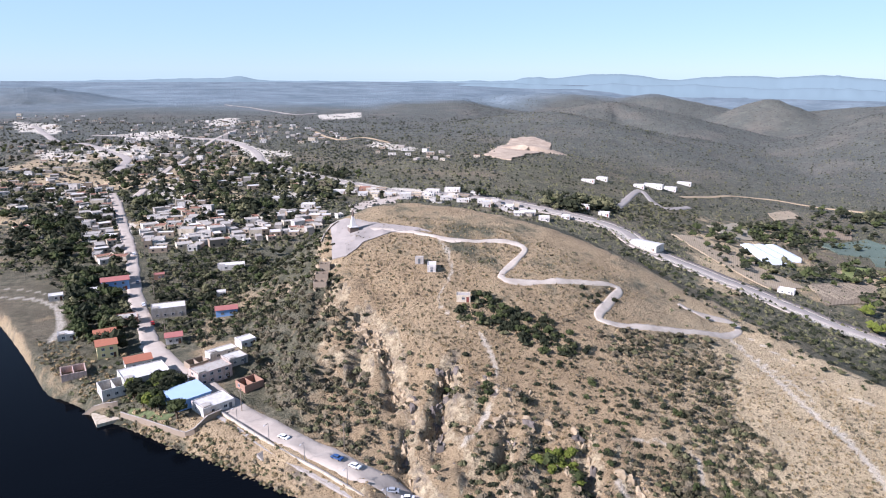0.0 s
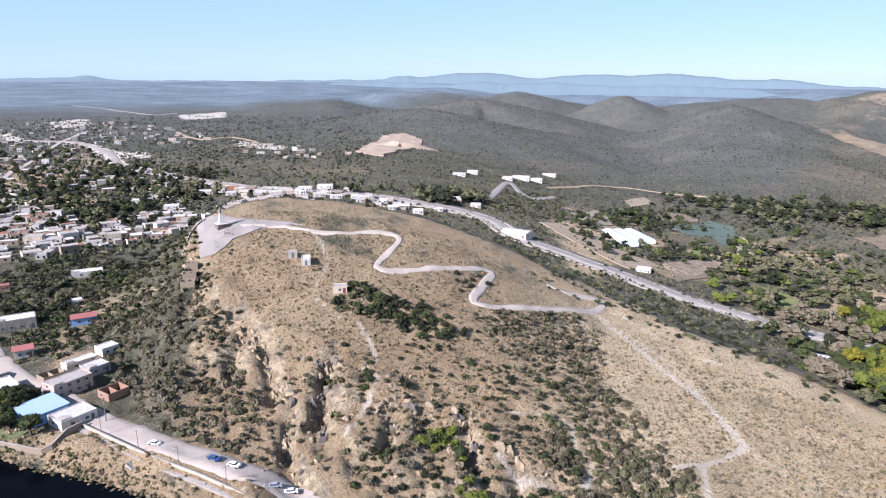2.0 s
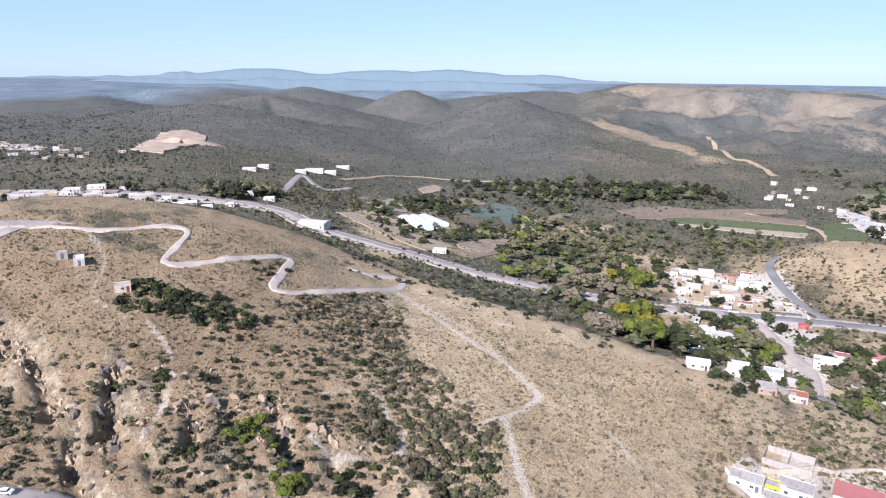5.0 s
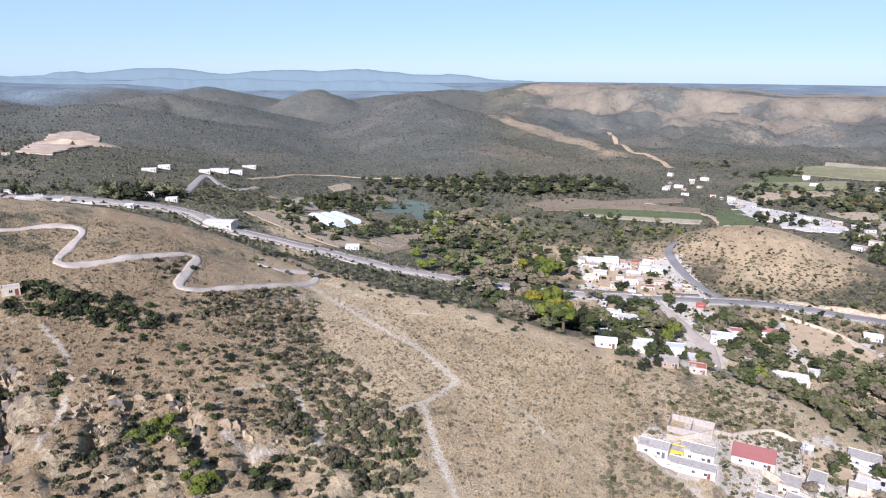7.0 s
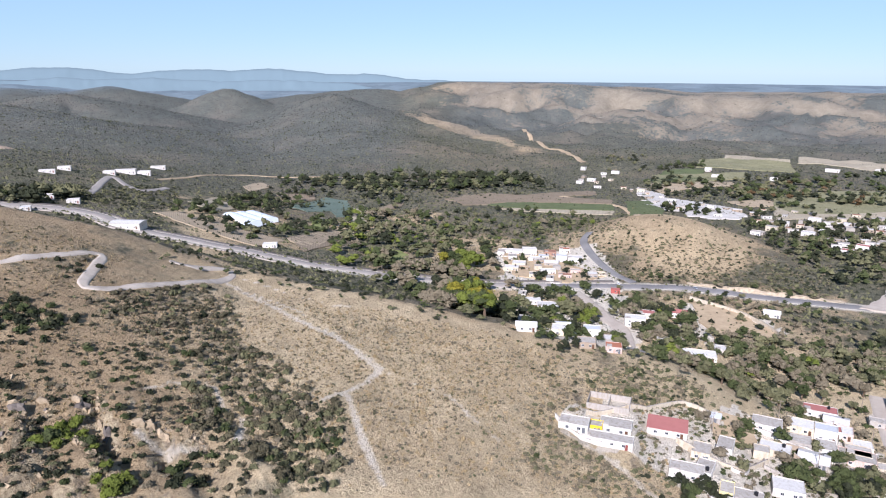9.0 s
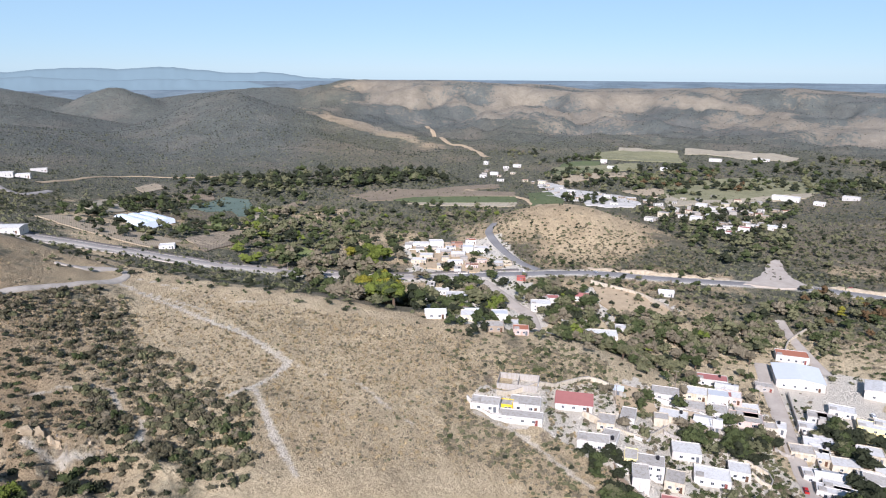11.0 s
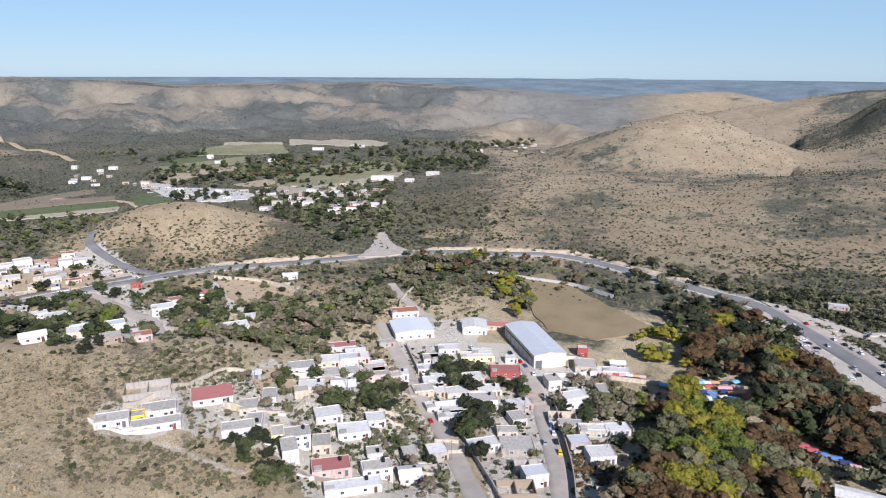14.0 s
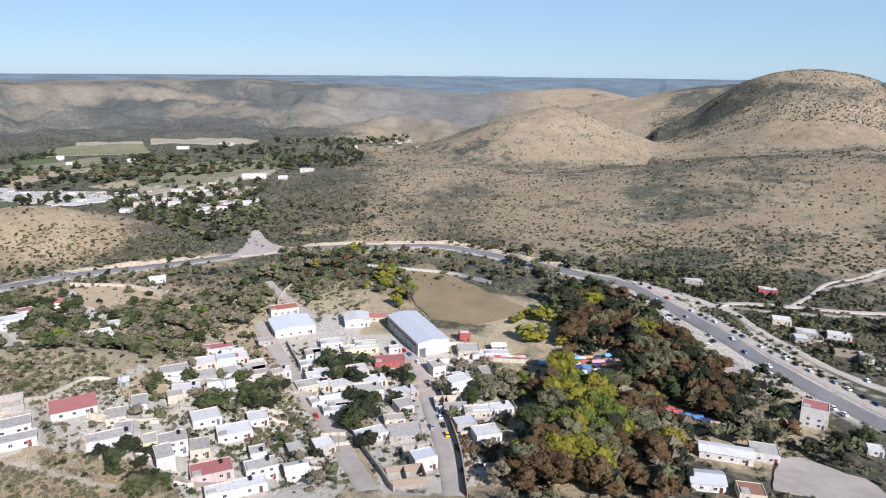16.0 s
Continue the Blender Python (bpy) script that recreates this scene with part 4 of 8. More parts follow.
def inside(px, py, poly):
    """Which of the points lie inside the polygon."""
    hit = np.zeros(len(px), bool)
    for (x0, y0), (x1, y1) in zip(poly, poly[1:] + poly[:1]):
        cross = (y0 > py) != (y1 > py)
        hit ^= cross & (px < (x1 - x0) * (py - y0) / (y1 - y0 + 1e-12) + x0)
    return hit


def clear_of_roads(x, y, margin=1.5):
    ok = np.ones(len(x), bool)
    for line, half in ROADS:
        near = (x > line[:, 0].min() - 20) & (x < line[:, 0].max() + 20) & (y > line[:, 1].min() - 20) & (y < line[:, 1].max() + 20)
        if not near.any():
            continue
        step = max(1, int(half / 2.5))
        px, py = x[near], y[near]
        good = np.ones(len(px), bool)
        for k in range(0, len(line), step):
            good &= np.hypot(px - line[k, 0], py - line[k, 1]) > half + margin
        ok[near] &= good
    for hx, hy, hr in PLOTS:
        ok &= np.hypot(x - hx, y - hy) > hr
    return ok


PLOTS = []


def spread(poly, count, margin=1.5):
    """Random places inside a polygon, clear of roads and houses."""
    p = np.array(poly, float)
    gx, gy, n = [], [], 0
    for _ in range(12):
        x, y = (RNG.uniform(p[:, k].min(), p[:, k].max(), count * 2) for k in (0, 1))
        keep = inside(x, y, list(poly))
        x, y = x[keep], y[keep]
        keep = clear_of_roads(x, y, margin)
        gx.append(x[keep])
        gy.append(y[keep])
        n += int(keep.sum())
        if n >= count:
            break
    return np.concatenate(gx)[:count], np.concatenate(gy)[:count]


def stuff(name, shapes, x, y, sizes, leaf, label, category, squash=(0.75, 1.15), sink=0.1):
    """Very many plants as one mesh."""
    vs, fs, n = [], [], 0
    z = height(x, y)
    for k in range(len(x)):
        v, f = shapes[k % len(shapes)]
        a = RNG.uniform(0, 6.28)
        c, s, q = math.cos(a), math.sin(a), sizes[k]
        w = np.stack([(v[:, 0] * c - v[:, 1] * s) * q + x[k], (v[:, 0] * s + v[:, 1] * c) * q + y[k], v[:, 2] * q * RNG.uniform(*squash) + z[k] - sink * q], 1)
        vs.append(w)
        fs.append(f + n)
        n += len(v)
    if not vs:
        return None
    ob = new(name, tri_mesh(name, np.vstack(vs), np.vstack(fs), LEAF[leaf]))
    return tagged(ob, label, category, kind="stuff")


TRUNKS, CROWN_MESH = {}, {}


def trunk_mesh():
    """A tapered trunk of unit height that forks into four limbs."""
    if "trunk" not in TRUNKS:
        rng = np.random.default_rng(5)
        vs, fs = [], []

        def limb(a, b, ra, rb):
            n = len(vs)
            a, b = np.array(a), np.array(b)
            d = (b - a) / np.linalg.norm(b - a)
            u = np.cross(d, (0.3, 0.9, 0.1))
            u /= np.linalg.norm(u)
            w = np.cross(d, u)
            for p, q in ((a, ra), (b, rb)):
                for k in range(6):
                    t = k * math.pi / 3
                    vs.append(tuple(p + (u * math.cos(t) + w * math.sin(t)) * q))
            for k in range(6):
                fs.append((n + k, n + (k + 1) % 6, n + 6 + (k + 1) % 6, n + 6 + k))

        limb((0, 0, -0.12), (0.02, 0.01, 0.45), 0.06, 0.042)
        for k in range(4):
            a = k * 1.57 + rng.uniform(-0.4, 0.4)
            limb((0.02, 0.01, 0.42), (0.33 * math.cos(a), 0.33 * math.sin(a), 0.82), 0.034, 0.012)
        TRUNKS["trunk"] = mesh_from("trunk", vs, fs)
        TRUNKS["trunk"].materials.append(BARK)
    return TRUNKS["trunk"]


LOOKS = {"green": "leafy green tree with a rounded crown", "dark": "dark green tree with a spreading crown", "olive": "dusty olive-green tree with loose foliage",
         "yellow": "tree with yellowing autumn leaves", "rust": "tree with rust-brown dry foliage", "fresh": "fresh green tree with a light crown", "grey": "bare grey-brown tree with dry twigs"}


def tree(x, y, tall, wide, leaf, label="", shape=None, group=""):
    """One tree: an Empty at its foot with a trunk and a crown."""
    shape = int(RNG.integers(0, 5)) if shape is None else shape
    key = (leaf, shape)
    if key not in CROWN_MESH:
        v, f = CROWNS[shape]
        CROWN_MESH[key] = tri_mesh("crown", v, f, LEAF[leaf])
    top = new("tree")
    top.location = (x, y, ground(x, y) - 0.15)
    top.rotation_euler = (0, 0, RNG.uniform(0, 6.28))
    t = new("trunk", trunk_mesh())
    t.parent, t.scale = top, (wide * 0.9, wide * 0.9, tall * 0.72)
    c = new("crown", CROWN_MESH[key])
    deep = tall * (0.36 if shape < 5 else 0.30)
    c.parent, c.location, c.scale = top, (0, 0, tall - deep * (1.05 if shape < 5 else 1.6)), (wide / 2, wide / 2, deep * 1.15)
    return tagged(top, label or LOOKS[leaf], "tree", group)


def bush(x, y, size, leaf, label):
    k = int(RNG.integers(0, 8))
    key = (leaf, "bush", k)
    if key not in CROWN_MESH:
        v, f = BUSHES[k]
        CROWN_MESH[key] = tri_mesh("bush", v, f, LEAF[leaf])
    ob = new("bush", CROWN_MESH[key])
    ob.location, ob.scale = (x, y, ground(x, y) - 0.15 * size), (size, size * RNG.uniform(0.8, 1.2), size * RNG.uniform(0.8, 1.2))
    ob.rotation_euler = (0, 0, RNG.uniform(0, 6.28))
    return tagged(ob, label, "bush", "bushes on the hill")


def trees_in(poly, count, mix, tall, group, things=True, margin=2.5, broad=(0.8, 1.25)):
    """Trees of mixed kinds over a stretch of land: single things, or joined where they are too many to count."""
    x, y = spread(poly, count, margin)
    names = list(mix)
    p = np.array([mix[k] for k in names], float)
    kinds = RNG.choice(len(names), p=p / p.sum(), size=len(x))
    if not things:
        for k, leaf in enumerate(names):
            s = kinds == k
            n = int(s.sum())
            lifted = [(v * np.array([1, 1, 0.9]) + np.array([0, 0, 0.85]), f) for v, f in (FAR_CROWNS if np.hypot(x, y).mean() < 560 else TINY_CROWNS)]
            stuff("trees", lifted, x[s], y[s], RNG.uniform(tall[0], tall[1], n) * 0.56, leaf, "many " + group, "trees", (0.9, 1.25), 0.05)
        return
    for k in range(len(x)):
        h = RNG.uniform(*tall)
        tree(x[k], y[k], h, h * RNG.uniform(*broad), names[kinds[k]], group=group)


def scrub_in(poly, count, mix, size, label, shapes=None, margin=0.8):
    x, y = spread(poly, count, margin)
    start, total = 0, sum(mix.values())
    for leaf, part in mix.items():
        n = int(len(x) * part / total)
        s = slice(start, start + n)
        start += n
        stuff("scrub", shapes or (MID_BUSHES if np.hypot(x, y).mean() < 300 else FAR_BUSHES), x[s], y[s], RNG.uniform(size[0], size[1], n) * RNG.uniform(0.7, 1.1, n), leaf, label, "scrub")



def bushes_in(poly, count, mix, size, label):
    """Bushes as single things over a stretch of the hill."""
    x, y = spread(poly, count, 0.8)
    names = [k for k, v in mix.items() for _ in range(v)]
    for k in range(len(x)):
        bush(x[k], y[k], RNG.uniform(*size), names[k % len(names)], label)


# ---- buildings ----
WALL = {
    "white": surface("whitewashed_wall", srgb(204, 198, 188), 0.6, 0.16, vary=0.1, stain=0.8),
    "cream": surface("cream_plaster_wall", srgb(196, 183, 160), 0.6, 0.16, vary=0.1, stain=0.8),
    "grey": surface("bare_block_wall", srgb(166, 158, 147), 0.8, 0.2, vary=0.1, stain=0.75, bump=0.03),
    "pink": surface("pink_plaster_wall", srgb(198, 174, 160), 0.6, 0.15, vary=0.06, stain=0.75),
    "yellow": surface("yellow_painted_wall", srgb(226, 186, 44), 0.6, 0.12),
    "pale_yellow": surface("pale_yellow_wall", srgb(226, 208, 150), 0.6, 0.12),
    "blue": surface("light_blue_wall", srgb(132, 166, 206), 0.6, 0.14),
    "brick": surface("brick_wall", srgb(152, 118, 98), 1.2, 0.25, vary=0.08, bump=0.03),
    "stone": surface("rubble_stone_wall", srgb(150, 134, 114), 1.0, 0.3, vary=0.1, bump=0.05),
    "red": surface("red_painted_wall", srgb(158, 84, 74), 0.8, 0.16),
}
ROOF = {
    "grey": surface("concrete_roof", srgb(172, 165, 154), 0.5, 0.24, vary=0.12, stain=0.75),
    "white": surface("white_sealed_roof", srgb(204, 200, 192), 0.4, 0.16, vary=0.08, stain=0.6),
    "red": surface("red_sealed_roof", srgb(160, 104, 96), 0.4, 0.3, vary=0.06),
    "tile": surface("clay_tile_roof", srgb(160, 104, 80), 0.9, 0.25, vary=0.08, bump=0.05),
    "metal": surface("galvanised_sheet_roof", srgb(196, 196, 194), 0.25, 0.14, rough=0.5, metal=0.15, stain=0.2),
    "blue": surface("pale_blue_roof", srgb(200, 201, 198), 0.4, 0.14, rough=0.6),
    "sky": surface("light_blue_roof", srgb(164, 186, 206), 0.4, 0.14, rough=0.6),
    "rust": surface("rusty_sheet_roof", srgb(142, 104, 84), 0.6, 0.3),
}
GLASS = surface("dark_window_glass", srgb(40, 46, 52), 0.5, 0.2, rough=0.12)
FRAME = surface("window_frame", srgb(190, 188, 184), 1.0, 0.1)
DOOR = {"brown": surface("brown_door", srgb(92, 66, 48), 1.5, 0.25), "grey": surface("steel_door", srgb(96, 98, 100), 1.5, 0.2),
        "red": surface("red_door", srgb(122, 68, 58), 1.5, 0.2)}
TANK = surface("black_plastic_tank", srgb(34, 34, 36), 1.0, 0.2, rough=0.5)
STEEL = surface("grey_steel", srgb(120, 122, 124), 1.0, 0.15, rough=0.5, metal=0.6)
WOODPOLE = surface("weathered_pole", srgb(128, 116, 102), 1.5, 0.25)


def bm_mesh(name, bm, material):
    bmesh.ops.recalc_face_normals(bm, faces=bm.faces[:])
    me = bpy.data.meshes.new(name)
    bm.to_mesh(me)
    bm.free()
    me.materials.append(material)
    return me


def part(name, bm, material, parent, label=""):
    ob = new(name, bm if isinstance(bm, bpy.types.Mesh) else bm_mesh(name, bm, material))
    ob.parent = parent
    if label:
        ob["label"] = label
    return ob


def add_box(bm, x0, x1, y0, y1, z0, z1):
    v = [bm.verts.new(p) for p in ((x0, y0, z0), (x1, y0, z0), (x1, y1, z0), (x0, y1, z0), (x0, y0, z1), (x1, y0, z1), (x1, y1, z1), (x0, y1, z1))]
    for f in ((0, 3, 2, 1), (4, 5, 6, 7), (0, 1, 5, 4), (1, 2, 6, 5), (2, 3, 7, 6), (3, 0, 4, 7)):
        bm.faces.new([v[i] for i in f])
    return v


def box(x0, x1, y0, y1, z0, z1):
    bm = bmesh.new()
    add_box(bm, x0, x1, y0, y1, z0, z1)
    return bm


def shell(w, d, z0, h, t=0.2):
    """Four walls with thickness, open above."""
    bm = bmesh.new()
    o = [(-w / 2, -d / 2), (w / 2, -d / 2), (w / 2, d / 2), (-w / 2, d / 2)]
    i = [(-w / 2 + t, -d / 2 + t), (w / 2 - t, -d / 2 + t), (w / 2 - t, d / 2 - t), (-w / 2 + t, d / 2 - t)]
    a = [bm.verts.new((*p, z0)) for p in o]
    b = [bm.verts.new((*p, h)) for p in o]
    c = [bm.verts.new((*p, h)) for p in i]
    e = [bm.verts.new((*p, z0)) for p in i]
    for k in range(4):
        j = (k + 1) % 4
        bm.faces.new((a[k], a[j], b[j], b[k]))
        bm.faces.new((b[k], b[j], c[j], c[k]))
        bm.faces.new((c[k], c[j], e[j], e[k]))
    return bm


def prism_roof(w, d, h, rise, over=0.4, thick=0.15, along="x"):
    """A gabled roof of two slabs."""
    bm = bmesh.new()
    a, b = (w / 2 + over, d / 2 + over)
    if along == "x":
        prof = [(-b, 0), (0, rise), (b, 0), (b, thick), (0, rise + thick), (-b, thick)]
        pts = [[(s * a, y, h + z) for y, z in prof] for s in (-1, 1)]
    else:
        prof = [(-a, 0), (0, rise), (a, 0), (a, thick), (0, rise + thick), (-a, thick)]
        pts = [[(y, s * b, h + z) for y, z in prof] for s in (-1, 1)]
    v = [[bm.verts.new(p) for p in row] for row in pts]
    for k in range(6):
        j = (k + 1) % 6
        bm.faces.new((v[0][k], v[0][j], v[1][j], v[1][k]))
    for row in v:
        bm.faces.new((row[0], row[1], row[4], row[5]))
        bm.faces.new((row[1], row[2], row[3], row[4]))
    return bm


def gable(w, d, h, rise, along="x"):
    """Solid walls whose ends rise to a gable."""
    bm = bmesh.new()
    add_box(bm, -w / 2, w / 2, -d / 2, d / 2, -1.5, h)
    for s in (-1, 1):
        if along == "x":
            x = s * (w / 2 - 0.1)
            tri = [(x, -d / 2, h), (x, d / 2, h), (x, 0, h + rise)]
        else:
            y = s * (d / 2 - 0.1)
            tri = [(-w / 2, y, h), (w / 2, y, h), (0, y, h + rise)]
        bm.faces.new([bm.verts.new(p) for p in tri])
    return bm


SHARED = {}


def shared(name, key, make, material):
    if (name, key) not in SHARED:
        SHARED[(name, key)] = bm_mesh(name, make(), material)
    return SHARED[(name, key)]


def add_window(top, x, y, z, side, w=1.2, h=1.1, name="window"):
    """A window in a wall: frame standing 4 cm proud with a recessed dark pane under it. side: 0 front, 1 right, 2 back, 3 left."""
    fr = part(name, shared("window", (w, h), lambda: window_frame(w, h), FRAME), None, top)
    fr.location, fr.rotation_euler = (x, y, z), (0, 0, side * math.pi / 2)
    pane = part("pane", shared("pane", (w, h), lambda: box(-w / 2 + 0.08, w / 2 - 0.08, -0.03, 0.03, 0.08, h - 0.08), GLASS), None, fr)
    return fr


def window_frame(w, h):
    bm = bmesh.new()
    for x0, x1, z0, z1 in ((-w / 2, w / 2, 0, 0.1), (-w / 2, w / 2, h - 0.1, h), (-w / 2, -w / 2 + 0.1, 0.1, h - 0.1), (w / 2 - 0.1, w / 2, 0.1, h - 0.1), (-0.03, 0.03, 0.1, h - 0.1)):
        add_box(bm, x0, x1, -0.08, 0.06, z0, z1)
    return bm


def add_door(top, x, y, side, kind="brown", w=1.0, h=2.1):
    dr = part("door", shared("door", (kind, w, h), lambda: box(-w / 2, w / 2, -0.07, 0.05, 0, h), DOOR[kind]), None, top)
    dr.location, dr.rotation_euler = (x, y, 0), (0, 0, side * math.pi / 2)
    hd = part("door_handle", shared("door_handle", w, lambda: box(w / 2 - 0.2, w / 2 - 0.12, -0.12, -0.07, 0.95, 1.1), STEEL), None, dr)
    return dr


def tank_mesh():
    bm = bmesh.new()
    bmesh.ops.create_cone(bm, cap_ends=True, segments=12, radius1=0.6, radius2=0.6, depth=1.1, matrix=Matrix.Translation((0, 0, 0.55)))
    bmesh.ops.create_cone(bm, cap_ends=True, segments=12, radius1=0.6, radius2=0.2, depth=0.3, matrix=Matrix.Translation((0, 0, 1.25)))
    return bm


def level_pad(x, y, radius, z):
    """Keep the ground level under a building, but leave the roads as they lie."""
    road = [(float(q[0]), float(q[1]), half) for line, half in ROADS for q in line[::2] if math.hypot(q[0] - x, q[1] - y) < radius * 1.5 + half + 3]
    PADS.append((x, y, radius, z, road))


COLOUR_WORDS = {"white": "whitewashed", "cream": "cream plastered", "grey": "bare grey block", "pink": "pink plastered", "yellow": "bright yellow", "pale_yellow": "pale yellow",
                "blue": "light blue", "brick": "brown brick", "stone": "rubble stone", "red": "red painted"}
ROOF_WORDS = {"grey": "grey concrete", "white": "white sealed", "red": "red", "tile": "clay tile", "metal": "galvanised sheet", "blue": "pale blue", "sky": "light blue", "rust": "rusty sheet"}


def house(x, y, az, w, d, h, wall="white", roof="grey", style="flat", tank=False, label="", category="house", group="", windows=2, storeys=1, rise=1.2, plain=False, along="x"):
    """A house on the ground: w wide, d deep, h to the eaves; its front looks back along the bearing az."""
    if y > 500 and x < 260:
        w, d, h = w * 0.78, d * 0.8, h * 0.78
    if math.hypot(x, y) < 520:
        w, d, h = w * 0.9, d * 0.9, max(2.45, h * 0.86)
    top = new("house")
    z = ground(x, y)
    top.location, top.rotation_euler = (x, y, z), (0, 0, -radians(az))
    PLOTS.append((x, y, max(w, d) * 0.56 + 0.8))
    if math.hypot(x, y) < 520:
        level_pad(x, y, math.hypot(w, d) * 0.5 + 0.8, z)
    if style == "flat":
        part("wall", shell(w, d, -1.2, h + 0.3), WALL[wall], top)
        part("roof", box(-w / 2 + 0.2, w / 2 - 0.2, -d / 2 + 0.2, d / 2 - 0.2, h - 0.15, h + 0.05), ROOF[roof], top)
        if not plain and w > 7:
            part("roof_slab", box(-w / 2 + 0.6, -w / 2 + min(3.2, w * 0.4), -d / 2 + 0.7, -d / 2 + min(3.4, d * 0.5), h + 0.05, h + 0.5), ROOF["grey"], top)
    elif style == "shed":
        part("wall", gable_shed(w, d, h, rise), WALL[wall], top)
        part("roof", shed_roof(w, d, h, rise), ROOF[roof], top)
    elif style == "ruin":
        part("wall", shell(w, d, -1.2, h, 0.25), WALL[wall], top)
        part("partition", box(-0.12, 0.12, -d / 2 + 0.3, d / 2 - 0.3, -1.5, h - 0.3), WALL[wall], top)
    else:
        part("wall", gable(w, d, h, rise, along), WALL[wall], top)
        part("roof", prism_roof(w, d, h, rise, along=along), ROOF[roof], top)
    for s in range(storeys):
        zz = 0.9 + s * 2.35
        if zz + 1.2 > h:
            break
        for k in range(windows):
            px = -w / 2 + w * (k + 0.75) / (windows + 0.5)
            add_window(top, px, -d / 2, zz, 0)
        if d > 6 and not plain:
            add_window(top, -w / 2, d * 0.12, zz, 3)
            add_window(top, w / 2, -d * 0.1, zz, 1)
    if style != "ruin":
        add_door(top, w * 0.42 - 0.6 if w > 4 else 0, -d / 2, 0, ("brown", "grey", "brown", "grey", "red")[int(abs(x + y)) % 5])
    if tank:
        tk = part("water_tank", shared("water_tank", 0, tank_mesh, TANK), None, top, "black plastic water tank")
        tk.location = (w * 0.25, d * 0.2, h + 0.05)
    look_ = f"{COLOUR_WORDS[wall]} house with a {ROOF_WORDS[roof]} roof" if style != "ruin" else f"roofless {COLOUR_WORDS[wall]} ruin of low walls"
    return tagged(top, label or look_, category, group)


def gable_shed(w, d, h, rise):
    bm = bmesh.new()
    v = add_box(bm, -w / 2, w / 2, -d / 2, d / 2, -1.5, h)
    for k in (6, 7):
        v[k].co.z += rise
    return bm


def shed_roof(w, d, h, rise, o=0.3, t=0.15):
    bm = bmesh.new()
    v = add_box(bm, -w / 2 - o, w / 2 + o, -d / 2 - o, d / 2 + o, h + 0.01, h + t)
    for k in (2, 3, 6, 7):
        v[k].co.z += rise
    return bm


def wall_run(name, points, tall, material, label, thick=0.3, category="wall", level=False):
    """A boundary wall along a line of places, stepping with the ground, with a coping."""
    line = smooth_line(points, 4.0) if len(points) > 2 else np.array([np.array(points[0]) + (np.array(points[1]) - np.array(points[0])) * t for t in np.linspace(0, 1, 9)])
    top = new(name)
    x0, y0 = line[0]
    z0 = ground(x0, y0)
    top.location = (x0, y0, z0)
    d = np.gradient(line, axis=0)
    d /= np.linalg.norm(d, axis=1)[:, None] + 1e-9
    n = np.stack([-d[:, 1], d[:, 0]], 1)
    zz = height(line[:, 0], line[:, 1])
    if level:
        zz = np.convolve(np.pad(zz, 6, mode="edge"), np.ones(13) / 13, "valid")
    for nm, half, lo, hi, mat in (("wall", thick / 2, -1.2, tall, material), ("coping", thick / 2 + 0.06, tall, tall + 0.1, WALL["grey"])):
        bm = bmesh.new()
        rows = []
        for k in range(len(line)):
            a, b = line[k] + n[k] * half, line[k] - n[k] * half
            rows.append([bm.verts.new((p[0] - x0, p[1] - y0, zz[k] + q - z0)) for p, q in ((a, lo), (a, hi), (b, hi), (b, lo))])
        for r, s in zip(rows, rows[1:]):
            for k in range(4):
                j = (k + 1) % 4
                bm.faces.new((r[k], r[j], s[j], s[k]))
        bm.faces.new(rows[0])
        bm.faces.new(rows[-1])
        part(nm, bm, mat, top)
    return tagged(top, label, category)


# ---- cars ----
PAINT = {k: surface("car_paint_" + k, c, 0.5, 0.05, rough=0.3) for k, c in {
    "white": srgb(226, 226, 224), "silver": srgb(150, 154, 158), "black": srgb(30, 31, 34), "red": srgb(168, 34, 30), "blue": srgb(54, 82, 124), "yellow": srgb(222, 180, 24)}.items()}
TYRE = surface("tyre_rubber", srgb(28, 28, 28), 2.0, 0.1)


def car_body():
    """A saloon's lower body with bonnet and boot, swept at both ends."""
    bm = bmesh.new()
    prof = [(-2.15, 0.35), (-2.2, 0.62), (-1.95, 0.86), (-1.2, 0.92), (1.2, 0.94), (2.05, 0.84), (2.2, 0.6), (2.15, 0.35)]
    rows = [[bm.verts.new((s * (0.86 if 1 <= k <= 6 else 0.8), y, z)) for k, (y, z) in enumerate(prof)] for s in (-1, 1)]
    for k in range(len(prof)):
        j = (k + 1) % len(prof)
        bm.faces.new((rows[0][k], rows[0][j], rows[1][j], rows[1][k]))
    for r in rows:
        bm.faces.new(r)
    return bm


def car_cabin(lo, hi, shrink):
    bm = bmesh.new()
    v = add_box(bm, -0.78, 0.78, -1.35, 1.15, lo, hi)
    for k in range(4, 8):
        v[k].co.x *= 0.82
        v[k].co.y = v[k].co.y * shrink
    return bm


def wheel_mesh():
    bm = bmesh.new()
    bmesh.ops.create_cone(bm, cap_ends=True, segments=12, radius1=0.32, radius2=0.32, depth=0.2, matrix=Matrix.Rotation(math.pi / 2, 4, "Y"))
    return bm


